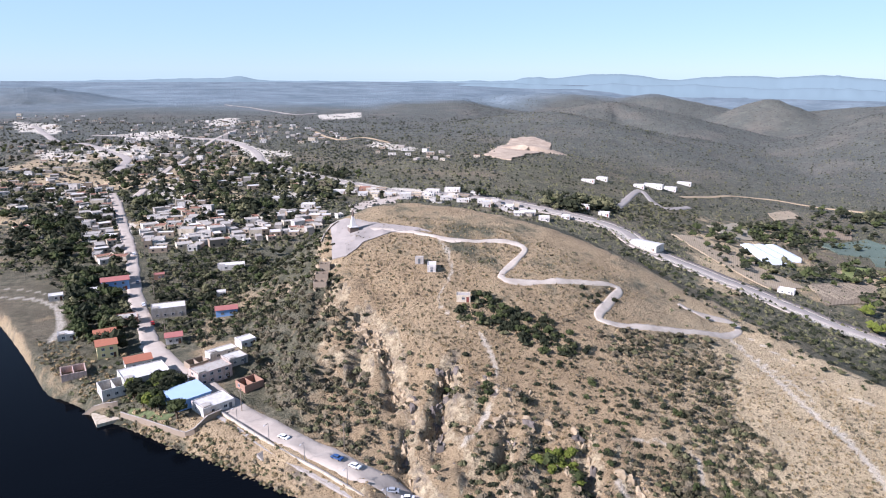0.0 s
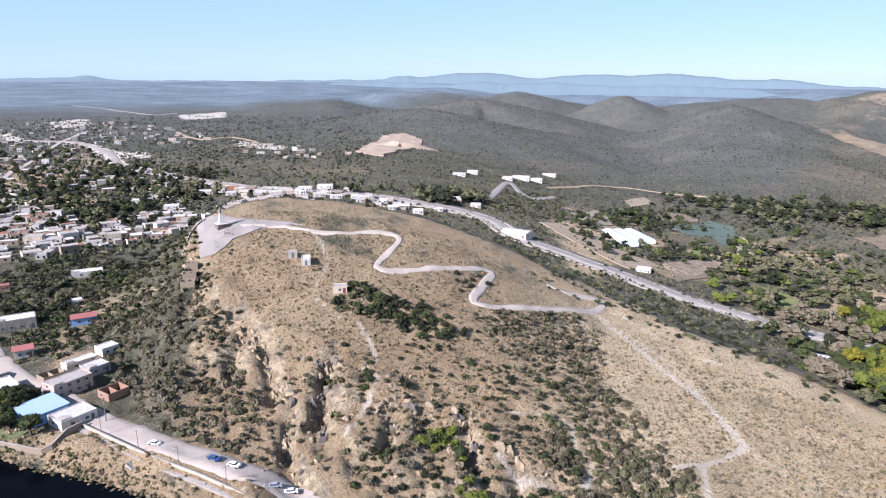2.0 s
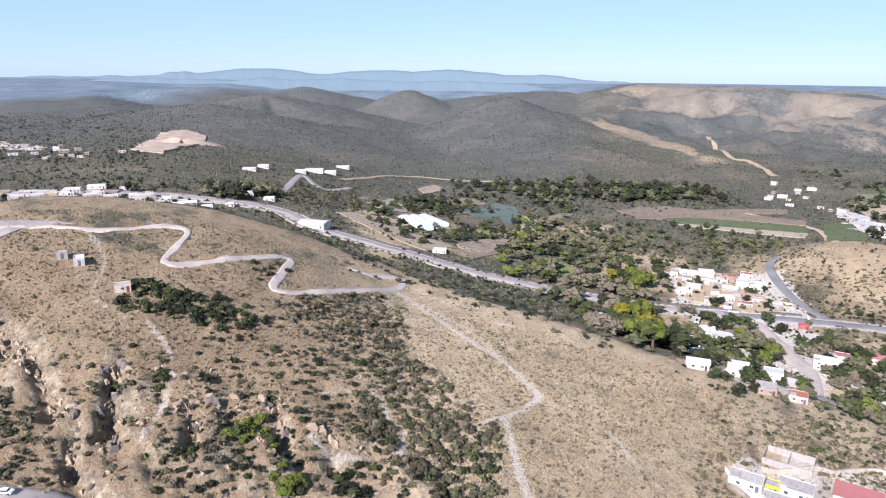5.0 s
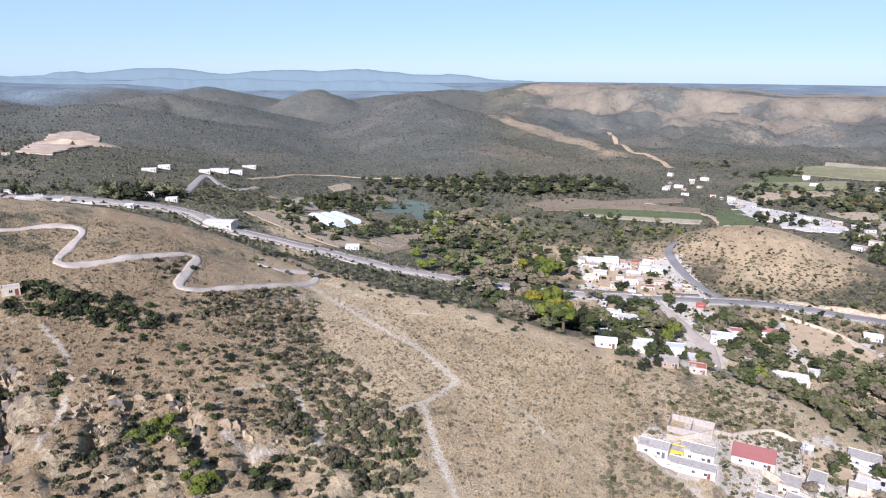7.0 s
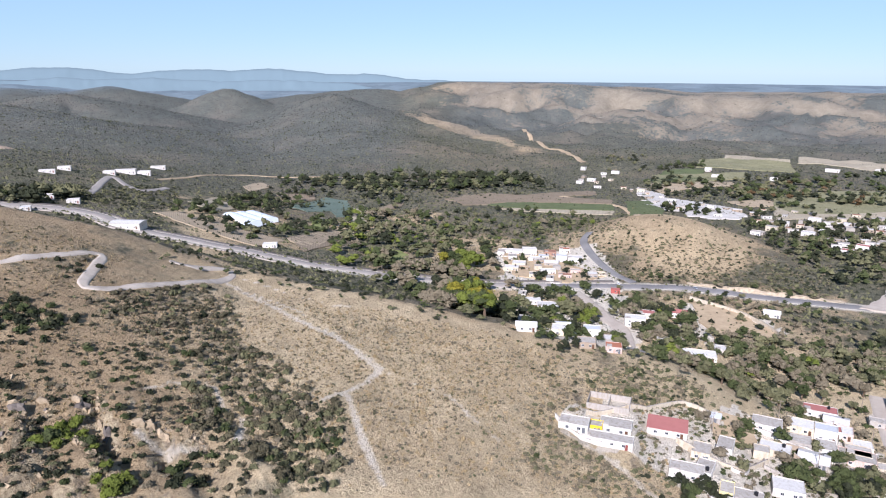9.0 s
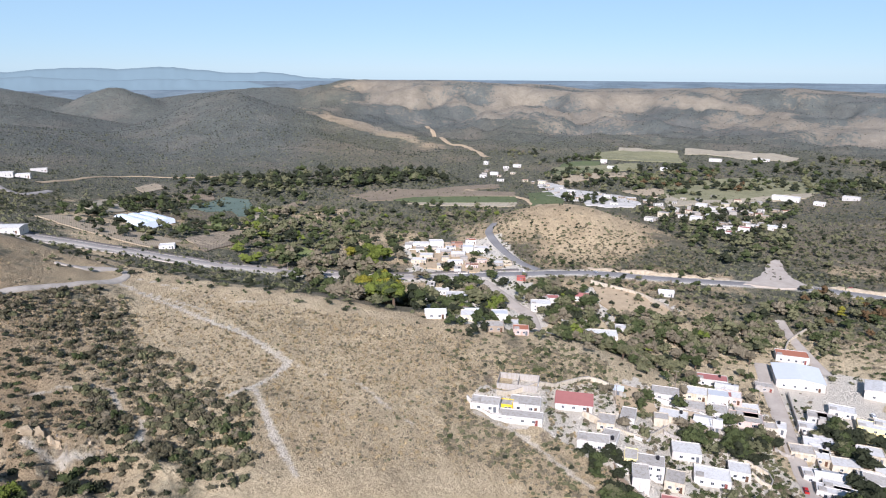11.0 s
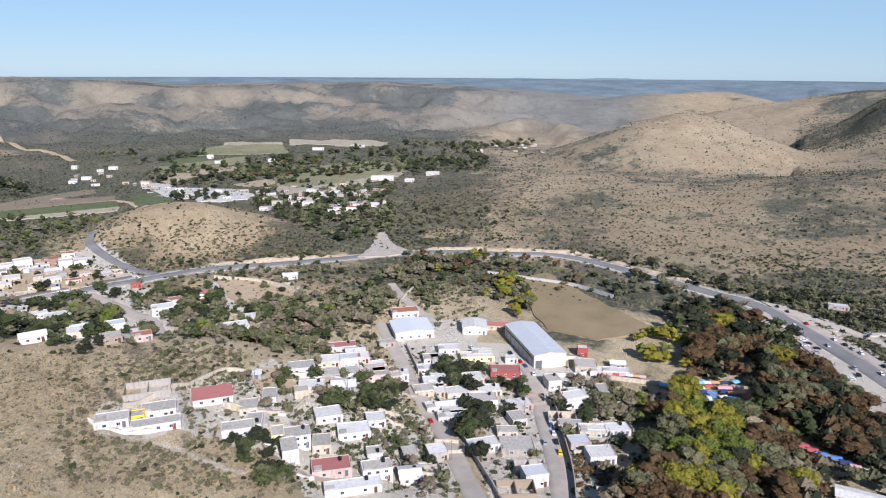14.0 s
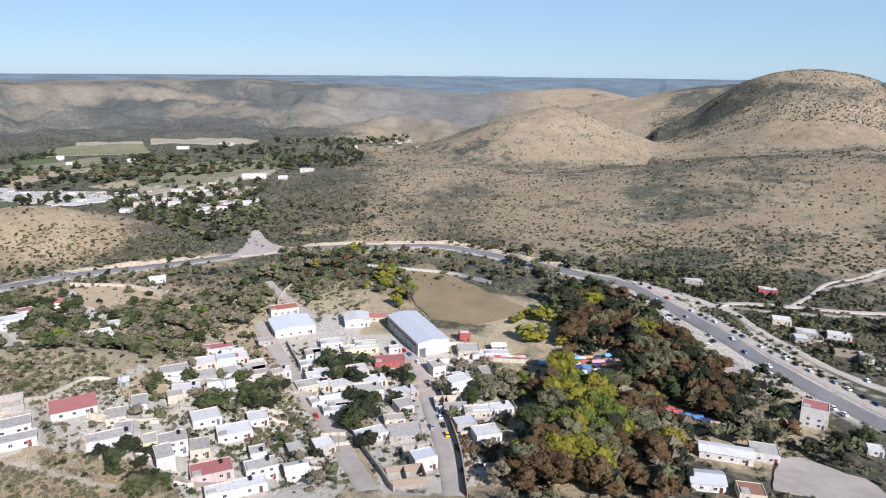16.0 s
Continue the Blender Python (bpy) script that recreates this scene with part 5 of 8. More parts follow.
def car(x, y, az, colour="white", long=1.0):
    PLOTS.append((x, y, 3.5))
    top = new("car")
    top.location, top.rotation_euler = (x, y, ground(x, y) + 0.3 + 0.0006 * math.hypot(x, y)), (0, 0, -radians(az))
    top.scale = (0.88, 0.88, 0.88)
    b = part("body", shared("body", colour, car_body, PAINT[colour]), None, top)
    g = part("cabin_glass", shared("cabin_glass", 0, lambda: car_cabin(0.9, 1.32, 0.75), GLASS), None, top)
    r = part("car_roof", shared("car_roof", colour, lambda: roof_plate(), PAINT[colour]), None, top)
    for sx in (-1, 1):
        for sy in (-1.35, 1.35):
            w = part("wheel", shared("wheel", 0, wheel_mesh, TYRE), None, top)
            w.location = (sx * 0.78, sy, 0.32)
    word = {"white": "white", "silver": "silver grey", "black": "black", "red": "red", "blue": "dark blue", "yellow": "yellow"}[colour]
    return tagged(top, f"small {word} car parked at the roadside", "car", "parked cars")


def roof_plate():
    bm = bmesh.new()
    v = add_box(bm, -0.64, 0.64, -1.0, 0.85, 1.32, 1.4)
    for k in range(4, 8):
        v[k].co.x *= 0.93
        v[k].co.y *= 0.93
    return bm


def pole_mesh(r0, r1, h):
    bm = bmesh.new()
    bmesh.ops.create_cone(bm, cap_ends=True, segments=7, radius1=r0, radius2=r1, depth=h, matrix=Matrix.Translation((0, 0, h / 2 - 0.3)))
    return bm


def utility_pole(x, y, az=0.0, tall=8.5):
    top = new("utility_pole")
    top.location, top.rotation_euler = (x, y, ground(x, y)), (0, 0, -radians(az))
    part("pole", shared("pole", tall, lambda: pole_mesh(0.16, 0.1, tall), WOODPOLE), None, top)
    a = part("crossarm", shared("crossarm", 0, lambda: box(-0.9, 0.9, -0.06, 0.06, -0.06, 0.06), WOODPOLE), None, top)
    a.location = (0, 0, tall - 0.9)
    for k in (-0.8, 0, 0.8):
        i = part("insulator", shared("insulator", 0, lambda: box(-0.05, 0.05, -0.05, 0.05, 0.06, 0.22), FRAME), None, top)
        i.location = (k, 0, tall - 0.9)
    return tagged(top, "weathered utility pole with a crossarm and insulators", "utility pole", "utility poles")


def lamp_post(x, y, az):
    top = new("lamp_post")
    top.location, top.rotation_euler = (x, y, ground(x, y)), (0, 0, -radians(az))
    part("pole", shared("pole", "lamp", lambda: pole_mesh(0.09, 0.06, 6.5), STEEL), None, top)
    a = part("arm", shared("arm", 0, lambda: box(-0.04, 1.3, -0.04, 0.04, 6.1, 6.18), STEEL), None, top)
    part("lamp_head", shared("lamp_head", 0, lambda: box(1.1, 1.75, -0.14, 0.14, 6.05, 6.2), FRAME), None, a)
    return tagged(top, "slim grey street lamp beside the lake road", "street lamp", "street lamps")


CLOTH = {k: surface("canvas_" + k, c, 0.8, 0.12) for k, c in {
    "blue": srgb(84, 124, 178), "red": srgb(176, 84, 84), "pink": srgb(206, 158, 158), "white": srgb(206, 206, 204), "orange": srgb(200, 150, 104), "navy": srgb(54, 62, 96), "sky": srgb(120, 176, 214)}.items()}


def stall(x, y, az, w, d, colour):
    """A market stall: pitched canvas on four posts."""
    PLOTS.append((x, y, 5.5))
    top = new("market_stall")
    top.location, top.rotation_euler = (x, y, ground(x, y)), (0, 0, -radians(az))
    part("canopy", prism_roof(w, d, 2.3, 0.5, 0.2, 0.06), CLOTH[colour], top)
    for sx in (-1, 1):
        for sy in (-1, 1):
            p = part("post", shared("post", 0, lambda: box(-0.04, 0.04, -0.04, 0.04, -0.3, 2.35), STEEL), None, top)
            p.location = (sx * w / 2, sy * d / 2, 0)
    part("table", box(-w / 2 + 0.3, w / 2 - 0.3, -d / 2 + 0.2, -d / 2 + 1.0, 0.7, 0.8), WOODPOLE, top)
    return tagged(top, f"market stall with a {colour} canvas canopy", "market stall", "market stalls")


ROCK = surface("pale_rock", srgb(170, 151, 122), 0.9, 0.55, vary=0.14, bump=0.4)
ROCK_DARK = surface("dark_rock", srgb(112, 103, 94), 0.6, 0.4, vary=0.12, bump=0.2)
BOULDERS = []
for k in range(7):
    rng = np.random.default_rng(900 + k)
    v = np.array([(x, y, z) for z in (-1, 1) for x, y in ((-1, -1), (1, -1), (1, 1), (-1, 1))], float)
    v = v * np.array([0.75, rng.uniform(0.4, 0.7), rng.uniform(0.8, 1.2)]) * (1 + rng.uniform(-0.35, 0.25, (8, 3)))
    v[4:, :2] *= rng.uniform(0.35, 0.8)
    v[4:, 2] += rng.uniform(-0.3, 0.4, 4)
    BOULDERS.append((v, np.array([(0, 2, 1), (0, 3, 2), (4, 5, 6), (4, 6, 7), (0, 1, 5), (0, 5, 4), (1, 2, 6), (1, 6, 5), (2, 3, 7), (2, 7, 6), (3, 0, 4), (3, 4, 7)])))
ROCK_MESH = {}


def crag_shape(seed):
    """A broken rock face: an upright slab with ledges, sharp corners and a ragged top."""
    rng = np.random.default_rng(seed)
    side = np.array([(-1, -0.5), (-0.35, -0.75), (0.3, -0.6), (1, -0.45), (0.95, 0.5), (-0.9, 0.5)])
    rows = []
    for z in (-1.0, -0.2, 0.25, 0.7):
        rows.append(np.hstack([side * rng.uniform(0.72, 1.12, (6, 2)) * (1 - 0.22 * max(z, 0)), np.full((6, 1), z) + rng.uniform(-0.22, 0.22, (6, 1))]))
    v = np.vstack(rows + [[(rng.uniform(-0.4, 0.4), 0.1, rng.uniform(0.7, 1.0))]])
    f = [t for k in range(3) for j in range(6) for t in ((6 * k + j, 6 * k + (j + 1) % 6, 6 * k + 6 + j), (6 * k + (j + 1) % 6, 6 * k + 6 + (j + 1) % 6, 6 * k + 6 + j))]
    return v, np.array(f + [(18 + j, 18 + (j + 1) % 6, 24) for j in range(6)])


CRAGS = [crag_shape(950 + k) for k in range(6)]


def crags(line, count, size, jitter, dark=0.2):
    """Crags along the brow of the hill."""
    p = smooth_line(line, 2.0)
    for k in range(count):
        j = int(RNG.integers(0, len(p) - 1))
        run = p[j + 1] - p[j]
        q = p[j] + RNG.normal(scale=jitter, size=2)
        kind, mat = int(RNG.integers(0, 6)), (ROCK_DARK if RNG.uniform() < dark else ROCK)
        key = (kind, mat.name, "crag")
        if key not in ROCK_MESH:
            ROCK_MESH[key] = tri_mesh("rock", *CRAGS[kind], mat)
        w = RNG.uniform(*size)
        ob = new("rock", ROCK_MESH[key])
        ob.location = (q[0], q[1], ground(*q) - w * 0.42)
        ob.scale = (w * RNG.uniform(0.6, 1.2), w * RNG.uniform(0.5, 0.8), w * RNG.uniform(0.7, 1.15))
        ob.rotation_euler = (RNG.uniform(-0.3, 0.3), RNG.uniform(-0.3, 0.3), math.atan2(run[1], run[0]) + RNG.normal(scale=0.5))
        tagged(ob, "pale craggy rock outcrop on the hill brow" if mat is ROCK else "dark craggy rock outcrop in a cleft of the hill", "rock", "rocks on the hill brow")



def boulders(line, count, size, jitter, dark=0.25):
    """Outcrops and boulders along a line of places."""
    p = smooth_line(line, 3.0)
    for k in range(count):
        q = p[int(RNG.integers(0, len(p)))] + RNG.normal(scale=jitter, size=2)
        kind, mat = int(RNG.integers(0, 7)), (ROCK_DARK if RNG.uniform() < dark else ROCK)
        key = (kind, mat.name)
        if key not in ROCK_MESH:
            ROCK_MESH[key] = tri_mesh("rock", *BOULDERS[kind], mat)
        s = RNG.uniform(*size)
        ob = new("rock", ROCK_MESH[key])
        ob.location = (q[0], q[1], ground(*q) - s * 0.35)
        ob.scale = (s * RNG.uniform(0.8, 1.5), s * RNG.uniform(0.7, 1.3), s * RNG.uniform(0.5, 1.0))
        ob.rotation_euler = (RNG.uniform(-0.9, 0.9), RNG.uniform(-0.9, 0.9), RNG.uniform(0, 6.28))
        tagged(ob, "weathered rock jutting from the hillside" if mat is ROCK else "dark shadowy rock jutting from the hillside", "rock", "rocks on the hill brow")

# village below the hill
house(188.9, 94.4, 70, 11, 7, 3.0, roof='grey')
house(201.9, 85.3, 70, 12, 8, 3.2, roof='grey')
house(196.6, 90.1, 70, 5, 5, 3.0, wall='yellow', windows=1)
house(191.5, 83.3, 70, 19, 6, 2.6, roof='grey', windows=4)
house(220.8, 74.2, 70, 15, 9, 3.2, roof='red', style='shed', rise=0.8, windows=3)
house(214.9, 94.5, 70, 17, 11, 2.8, wall='grey', style='ruin', windows=0)
house(202.9, 59.9, 72, 12, 7, 3.6, roof='grey')
house(247.8, 65.8, 76, 4, 4, 2.6, roof='blue', style='shed', rise=0.3, windows=0, wall='grey')
house(207.9, 48.1, 74, 5, 8, 3.0, wall='pale_yellow', windows=1)
house(207.2, 41.3, 74, 10, 8, 5.4, storeys=2, windows=3, tank=True)
house(221.1, 23.8, 76, 13, 9, 3.2, roof='white', windows=3)
house(195.6, 27.9, 76, 14, 9, 3.0, roof='red', wall='pink', tank=True)
house(196.6, 13.0, 76, 11, 7, 5.4, storeys=2, windows=3, tank=True)
house(186.2, 19.5, 76, 20, 6, 3.0, tank=True, roof='white')
house(265.3, 51.5, 76, 12, 9, 3.0, roof='grey')
house(264.1, 39.3, 76, 9, 8, 3.0, roof='grey', wall='grey')
house(331.4, 44.5, 76, 16, 8, 3.8, roof='red', windows=3, tank=True)
house(291.2, 34.5, 76, 11, 6, 3.6, roof='red', tank=True)
house(276.7, 21.4, 76, 14, 10, 3.0, wall='pink', roof='grey')
house(337.6, 21.6, 76, 9, 6, 3.0, wall='grey', roof='grey', windows=1)
house(385.3, 14.5, 76, 18, 10, 4.2, roof='tile', windows=4)
house(356.8, 9.0, 76, 24, 22, 5.0, roof='blue', style='gable', rise=1.4, windows=4, along='y', label='large white hall with a pale blue sheet roof', category='hall')
house(360.1, -26.6, 90, 15, 14, 5.0, roof='white', style='gable', rise=1.2, windows=2, along='y', label='open white hall with a bright white roof', category='hall')
house(362.8, -45.8, 96, 26, 6, 3.4, wall='cream', roof='red', style='gable', windows=6, label='long school block with a red roof', category='school')
house(302.8, -39.2, 92, 16, 9, 3.4, wall='red', roof='red', windows=3)
house(320.5, -26.3, 84, 19, 8, 3.0, wall='pale_yellow', roof='white', windows=4)
house(317.3, -6.8, 80, 9, 9, 3.0, wall='grey')
house(305.3, 0.1, 78, 8, 7, 3.0, roof='white')
house(267.7, -26.5, 86, 13, 9, 5.2, storeys=2, windows=3, tank=True)
house(279.0, -3.5, 80, 14, 9, 3.0, wall='cream', roof='white', tank=True)
house(253.3, -13.4, 82, 15, 7, 3.0, roof='white', windows=3)
house(309.9, -79.8, 96, 12, 12, 3.6, roof='grey', wall='cream')
house(326.1, -81.4, 96, 6, 5, 5.5, wall='red', roof='white', windows=1)
house(303.3, -93.2, 98, 14, 6, 3.2, roof='white', windows=3)
house(253.6, -58.8, 94, 13, 10, 2.8, wall='cream', style='ruin', windows=0)
house(243.9, -69.0, 94, 12, 5, 3.0, roof='white')
house(317.5, -43.5, 88, 7, 5, 3.0, roof='white', windows=1)
house(226.0, -36.7, 88, 14, 11, 2.6, wall='grey', roof='grey', windows=2)
house(208.7, -39.5, 88, 12, 8, 2.4, wall='grey', style='ruin', windows=0)
house(238.6, -34.3, 88, 9, 6, 2.8, wall='cream', roof='grey')
house(191.4, -32.8, 88, 14, 9, 2.6, wall='stone', style='ruin', windows=0)
house(265.4, -28.1, 86, 10, 7, 3.0, roof='grey')
house(274.1, -23.6, 84, 8, 6, 3.0, wall='cream', roof='white')
house(283.8, -5.8, 80, 8, 7, 3.0, roof='white', tank=True)
house(257.1, -13.0, 82, 10, 7, 3.0, roof='white')
house(248.2, -60.9, 94, 11, 6, 3.0, roof='grey', wall='grey')
house(242.3, -68.9, 94, 12, 7, 2.8, roof='white', wall='cream')
house(299.0, 31.4, 78, 11, 8, 3.4, roof='white', wall='pink')
house(281.0, 21.9, 78, 10, 9, 3.0, roof='grey', wall='cream')
house(317.9, -2.8, 82, 9, 8, 3.0, roof='grey')
house(329.7, -11.7, 84, 12, 8, 3.2, roof='white')
house(324.6, -29.3, 88, 12, 8, 3.2, roof='white', wall='cream')
house(303.4, -86.9, 96, 14, 7, 3.0, roof='white')
house(311.9, -96.2, 98, 8, 5, 3.0, roof='blue', style='gable', wall='grey', windows=1)
house(261.8, -5.4, 74, 9, 7, 3.2, roof='white', tank=True)
house(278.4, 0.2, 74, 10, 8, 3.0, roof='grey', wall='cream')
house(270.4, -25.5, 80, 14, 9, 4.0, roof='grey', storeys=2)
terrace_house = house(216, -203, 130, 11, 10, 9.4, wall='white', roof='red', storeys=2, windows=2, label='tall white house with a yellow front and a red roof terrace')
part("front", box(4.96, 5.03, -4.5, 4.5, -1.0, 8.2), WALL["pale_yellow"], terrace_house, "pale yellow painted front")
house(195, -150, 118, 20, 8, 3.4, roof='white', style='gable', rise=0.8, windows=4)
house(193.5, -164.5, 118, 11, 9, 3.8, roof='grey')
house(175, -130, 110, 12, 9, 3.4, roof='metal', style='gable', rise=1.4)
house(303, -267, 120, 12, 8, 3.2, roof='white', wall='grey')
house(372, -292, 118, 13, 8, 3.6, roof='white', wall='red', tank=True)
house(249, -209, 116, 8, 9, 3.0, wall='grey', style='ruin', windows=0)
house(190, -208, 120, 6, 5, 3.0, roof='white', windows=1)
house(166, -140, 112, 9, 8, 3.0, roof='rust', wall='cream')
house(400, -256, 110, 13, 6, 3.0, roof='metal', wall='grey')
house(276, -269, 122, 12, 6, 2.6, wall='stone', style='ruin', windows=0)
# cottages by the bridge
house(383.0, 159.8, 62, 14, 10, 6.0, storeys=2, windows=3, roof='white')
house(401.3, 160.7, 62, 12, 8, 4.0, roof='red')
house(417.4, 144.1, 66, 13, 8, 4.0, roof='red', style='gable', windows=3)
house(359.5, 111.0, 66, 20, 11, 3.0, roof='white', windows=4)
house(376.2, 103.7, 66, 10, 8, 3.0, roof='white')
house(371.8, 216.2, 58, 16, 12, 3.2, roof='white')
house(241.6, 149.2, 56, 10, 7, 3.0, roof='white', style='gable')
house(271.8, 148.3, 58, 9, 8, 3.0, roof='blue', style='gable')
house(254.5, 125.8, 60, 9, 8, 3.0, wall='stone', roof='grey')
house(264.0, 117.3, 62, 8, 7, 3.0, wall='pink', roof='tile')
house(458.2, 99.8, 72, 11, 8, 3.4, roof='white', style='gable')
house(492.7, 288.7, 56, 10, 8, 3.2, roof='rust', wall='brick')
house(505.3, 282.1, 58, 9, 8, 3.2, roof='tile')
house(487.8, 261.9, 58, 12, 8, 3.2, roof='white')
house(465.5, 283.2, 56, 9, 7, 3.0, wall='stone', roof='grey')
house(458.0, 244.5, 58, 9, 6, 3.0, wall='pink')
house(441.7, 244.4, 58, 11, 7, 3.0, roof='rust', wall='pink')
house(471.1, 299.9, 54, 9, 7, 3.0, roof='grey', wall='cream')
house(474.9, 321.1, 54, 10, 7, 3.0, roof='white')
house(434.2, 198.5, 62, 7, 5, 3.0, roof='red', wall='red', windows=1)
house(320.3, 272.7, 46, 12, 9, 3.2, roof='metal', style='gable', rise=1.4)
# lake town
house(-56.8, 214.7, -38, 13, 11, 4.0, wall='blue', roof='sky', style='shed', rise=0.7, windows=3)
house(-47.5, 209.4, -38, 12, 9, 3.2, roof='white', wall='white')
house(-76.1, 234.8, -30, 17, 12, 4.0, roof='white', windows=4)
house(-83.3, 225.3, -30, 10, 9, 4.2, style='ruin', wall='white', windows=3)
house(-81.7, 247.1, -25, 10, 7, 3.4, roof='tile', style='gable')
house(-96.5, 259.1, -22, 8, 8, 6.0, wall='pale_yellow', roof='tile', style='gable', storeys=2)
house(-102.6, 275.3, -22, 9, 7, 4.0, wall='brick', roof='tile', style='gable')
house(-99.0, 292.9, -20, 9, 8, 4.0, wall='brick', roof='grey')
house(-120.3, 344.6, -19, 14, 9, 6.0, wall='blue', roof='red', style='gable', storeys=2, windows=3)
house(-129.0, 337.3, -19, 13, 6, 3.0, roof='white')
house(-74.1, 269.1, -15, 7, 6, 3.4, roof='red', style='gable')
house(-84.4, 302.9, -15, 16, 9, 5.0, wall='grey', roof='white', storeys=2, windows=4)
house(-57.3, 292.9, -12, 10, 6, 3.4, roof='red', style='gable', wall='blue')
house(-51.8, 229.0, -38, 14, 8, 5.4, wall='pink', roof='grey', storeys=2, windows=4)
house(-52.2, 250.3, -36, 12, 5, 3.0, roof='white')
house(-43.4, 253.7, -36, 7, 6, 3.2, roof='white')
house(-44.9, 236.8, -38, 8, 7, 3.2, roof='white', wall='grey')
house(-37.3, 220.1, -38, 8, 7, 3.0, wall='brick', style='ruin', windows=0)
house(-102.5, 241.8, -24, 9, 9, 2.4, wall='pink', style='ruin', windows=0)
house(-59.7, 242.7, -36, 8, 6, 2.6, wall='stone', style='ruin', windows=0)
house(-118.4, 278.6, -22, 8, 6, 2.6, roof='white')
house(-65.9, 327.3, -12, 5, 4, 2.8, roof='white', windows=1)
house(-103.2, 360.0, -16, 6, 5, 3.0, roof='red', wall='brick', windows=1)
house(-68.8, 374.8, -10, 16, 7, 3.0, roof='white')
house(-143.2, 331.0, -22, 7, 6, 2.8, roof='white', windows=1)
# hilltop
house(31.1, 270.3, 8, 4, 7, 2.6, roof='white', windows=1, label='small white chapel on the dry hilltop')
house(26.5, 276.7, 8, 4, 3, 2.2, roof='grey', wall='grey', windows=0, label='low grey outbuilding on the dry hilltop')
house(41.0, 248.4, 10, 6, 5, 2.6, wall='cream', roof='grey', windows=1, label='low plain hut among dark bushes')
# sheds behind the hill and beyond
house(218, 474, 52, 22, 12, 4.0, roof="white", style="gable", windows=4, label="white farm shed beside the railway", category="shed", rise=0.8)
house(-36.9, 547.3, 4, 14, 9, 3.5, roof='white', plain=True)
house(-64.3, 577.9, 2, 12, 9, 3.5, roof='white', plain=True)
house(-13.2, 610.8, 7, 16, 8, 3.5, roof='white', plain=True)
house(9.8, 623.4, 9, 13, 9, 3.5, wall='brick', roof='tile', plain=True)
house(31.4, 590.7, 11, 14, 9, 3.5, roof='white', wall='cream', plain=True)
house(70.2, 601.5, 15, 16, 9, 4, roof='white', plain=True)
house(89.0, 608.1, 16, 18, 8, 4, roof='white', plain=True)
house(107.6, 594.8, 18, 10, 8, 3.5, roof='grey', plain=True)
house(127.7, 545.8, 21, 10, 8, 3.5, roof='white', plain=True)
house(136.2, 531.6, 22, 9, 7, 3.5, roof='grey', plain=True)
house(202.2, 577.1, 27, 16, 8, 4, roof='white', plain=True)
house(215.7, 558.9, 29, 12, 8, 4, roof='white', plain=True)
house(170.6, 526.6, 26, 9, 7, 3.2, roof='metal', plain=True)
house(350.1, 756.4, 33, 22, 10, 4, roof='white', plain=True)
house(375.7, 765.1, 34, 14, 9, 4, roof='white', plain=True)
house(322.1, 732.8, 32, 12, 8, 3.5, roof='white', plain=True)
house(428.4, 834.5, 35, 18, 7, 3.5, roof='white', plain=True)
house(252.3, 707.2, 28, 18, 7, 3.5, roof='white', plain=True)
house(277.0, 730.7, 29, 12, 7, 3.5, roof='white', plain=True)
house(301.0, 422.1, 43, 12, 8, 3.2, roof='white', plain=True)
house(717.2, 136.8, 87, 12, 8, 3.6, roof='white', plain=True)
house(735.7, 124.7, 88, 13, 9, 3.6, roof='white', plain=True)
house(789.8, 147.1, 87, 12, 9, 5, roof='white', plain=True)
house(698.8, 84.8, 91, 16, 8, 3.6, roof='red', plain=True)
house(723.0, 67.2, 93, 12, 8, 3.6, roof='blue', plain=True)
house(895.2, 72.5, 93, 30, 10, 5, roof='white', plain=True)
house(923.9, 6.1, 98, 18, 9, 4, roof='white', plain=True)
house(1063.4, 260.2, 84, 12, 8, 4, roof='white', plain=True)
house(1033.6, 331.9, 80, 16, 8, 4, roof='white', plain=True)
house(1066.4, 357.6, 79, 10, 8, 5, roof='white', plain=True)
house(681.3, 174.9, 84, 9, 8, 3.5, roof='grey', plain=True)
house(786.6, 120.8, 89, 12, 8, 3.5, roof='white', plain=True)
house(754.7, 167.8, 85, 9, 8, 3.5, roof='white', plain=True)
house(672.2, 95.3, 90, 9, 8, 3.5, roof='red', plain=True)
house(963.3, 462.0, 72, 12, 8, 3.5, roof='white', plain=True)
house(891.2, 463.8, 70, 12, 8, 3.5, roof='white', plain=True)
house(863.2, 467.0, 70, 10, 8, 3.5, roof='grey', plain=True)
house(889.2, 36.3, 96, 12, 8, 3.5, roof='white', plain=True)
house(1230.7, -73.5, 101, 12, 8, 4, roof='white', plain=True)
house(1269.1, 151.4, 91, 26, 8, 4, roof='white', plain=True)
house(1221.4, 216.2, 88, 20, 8, 4, roof='grey', plain=True)
# warehouse
WH = (332.5, -57.0, 76, 17, 44)


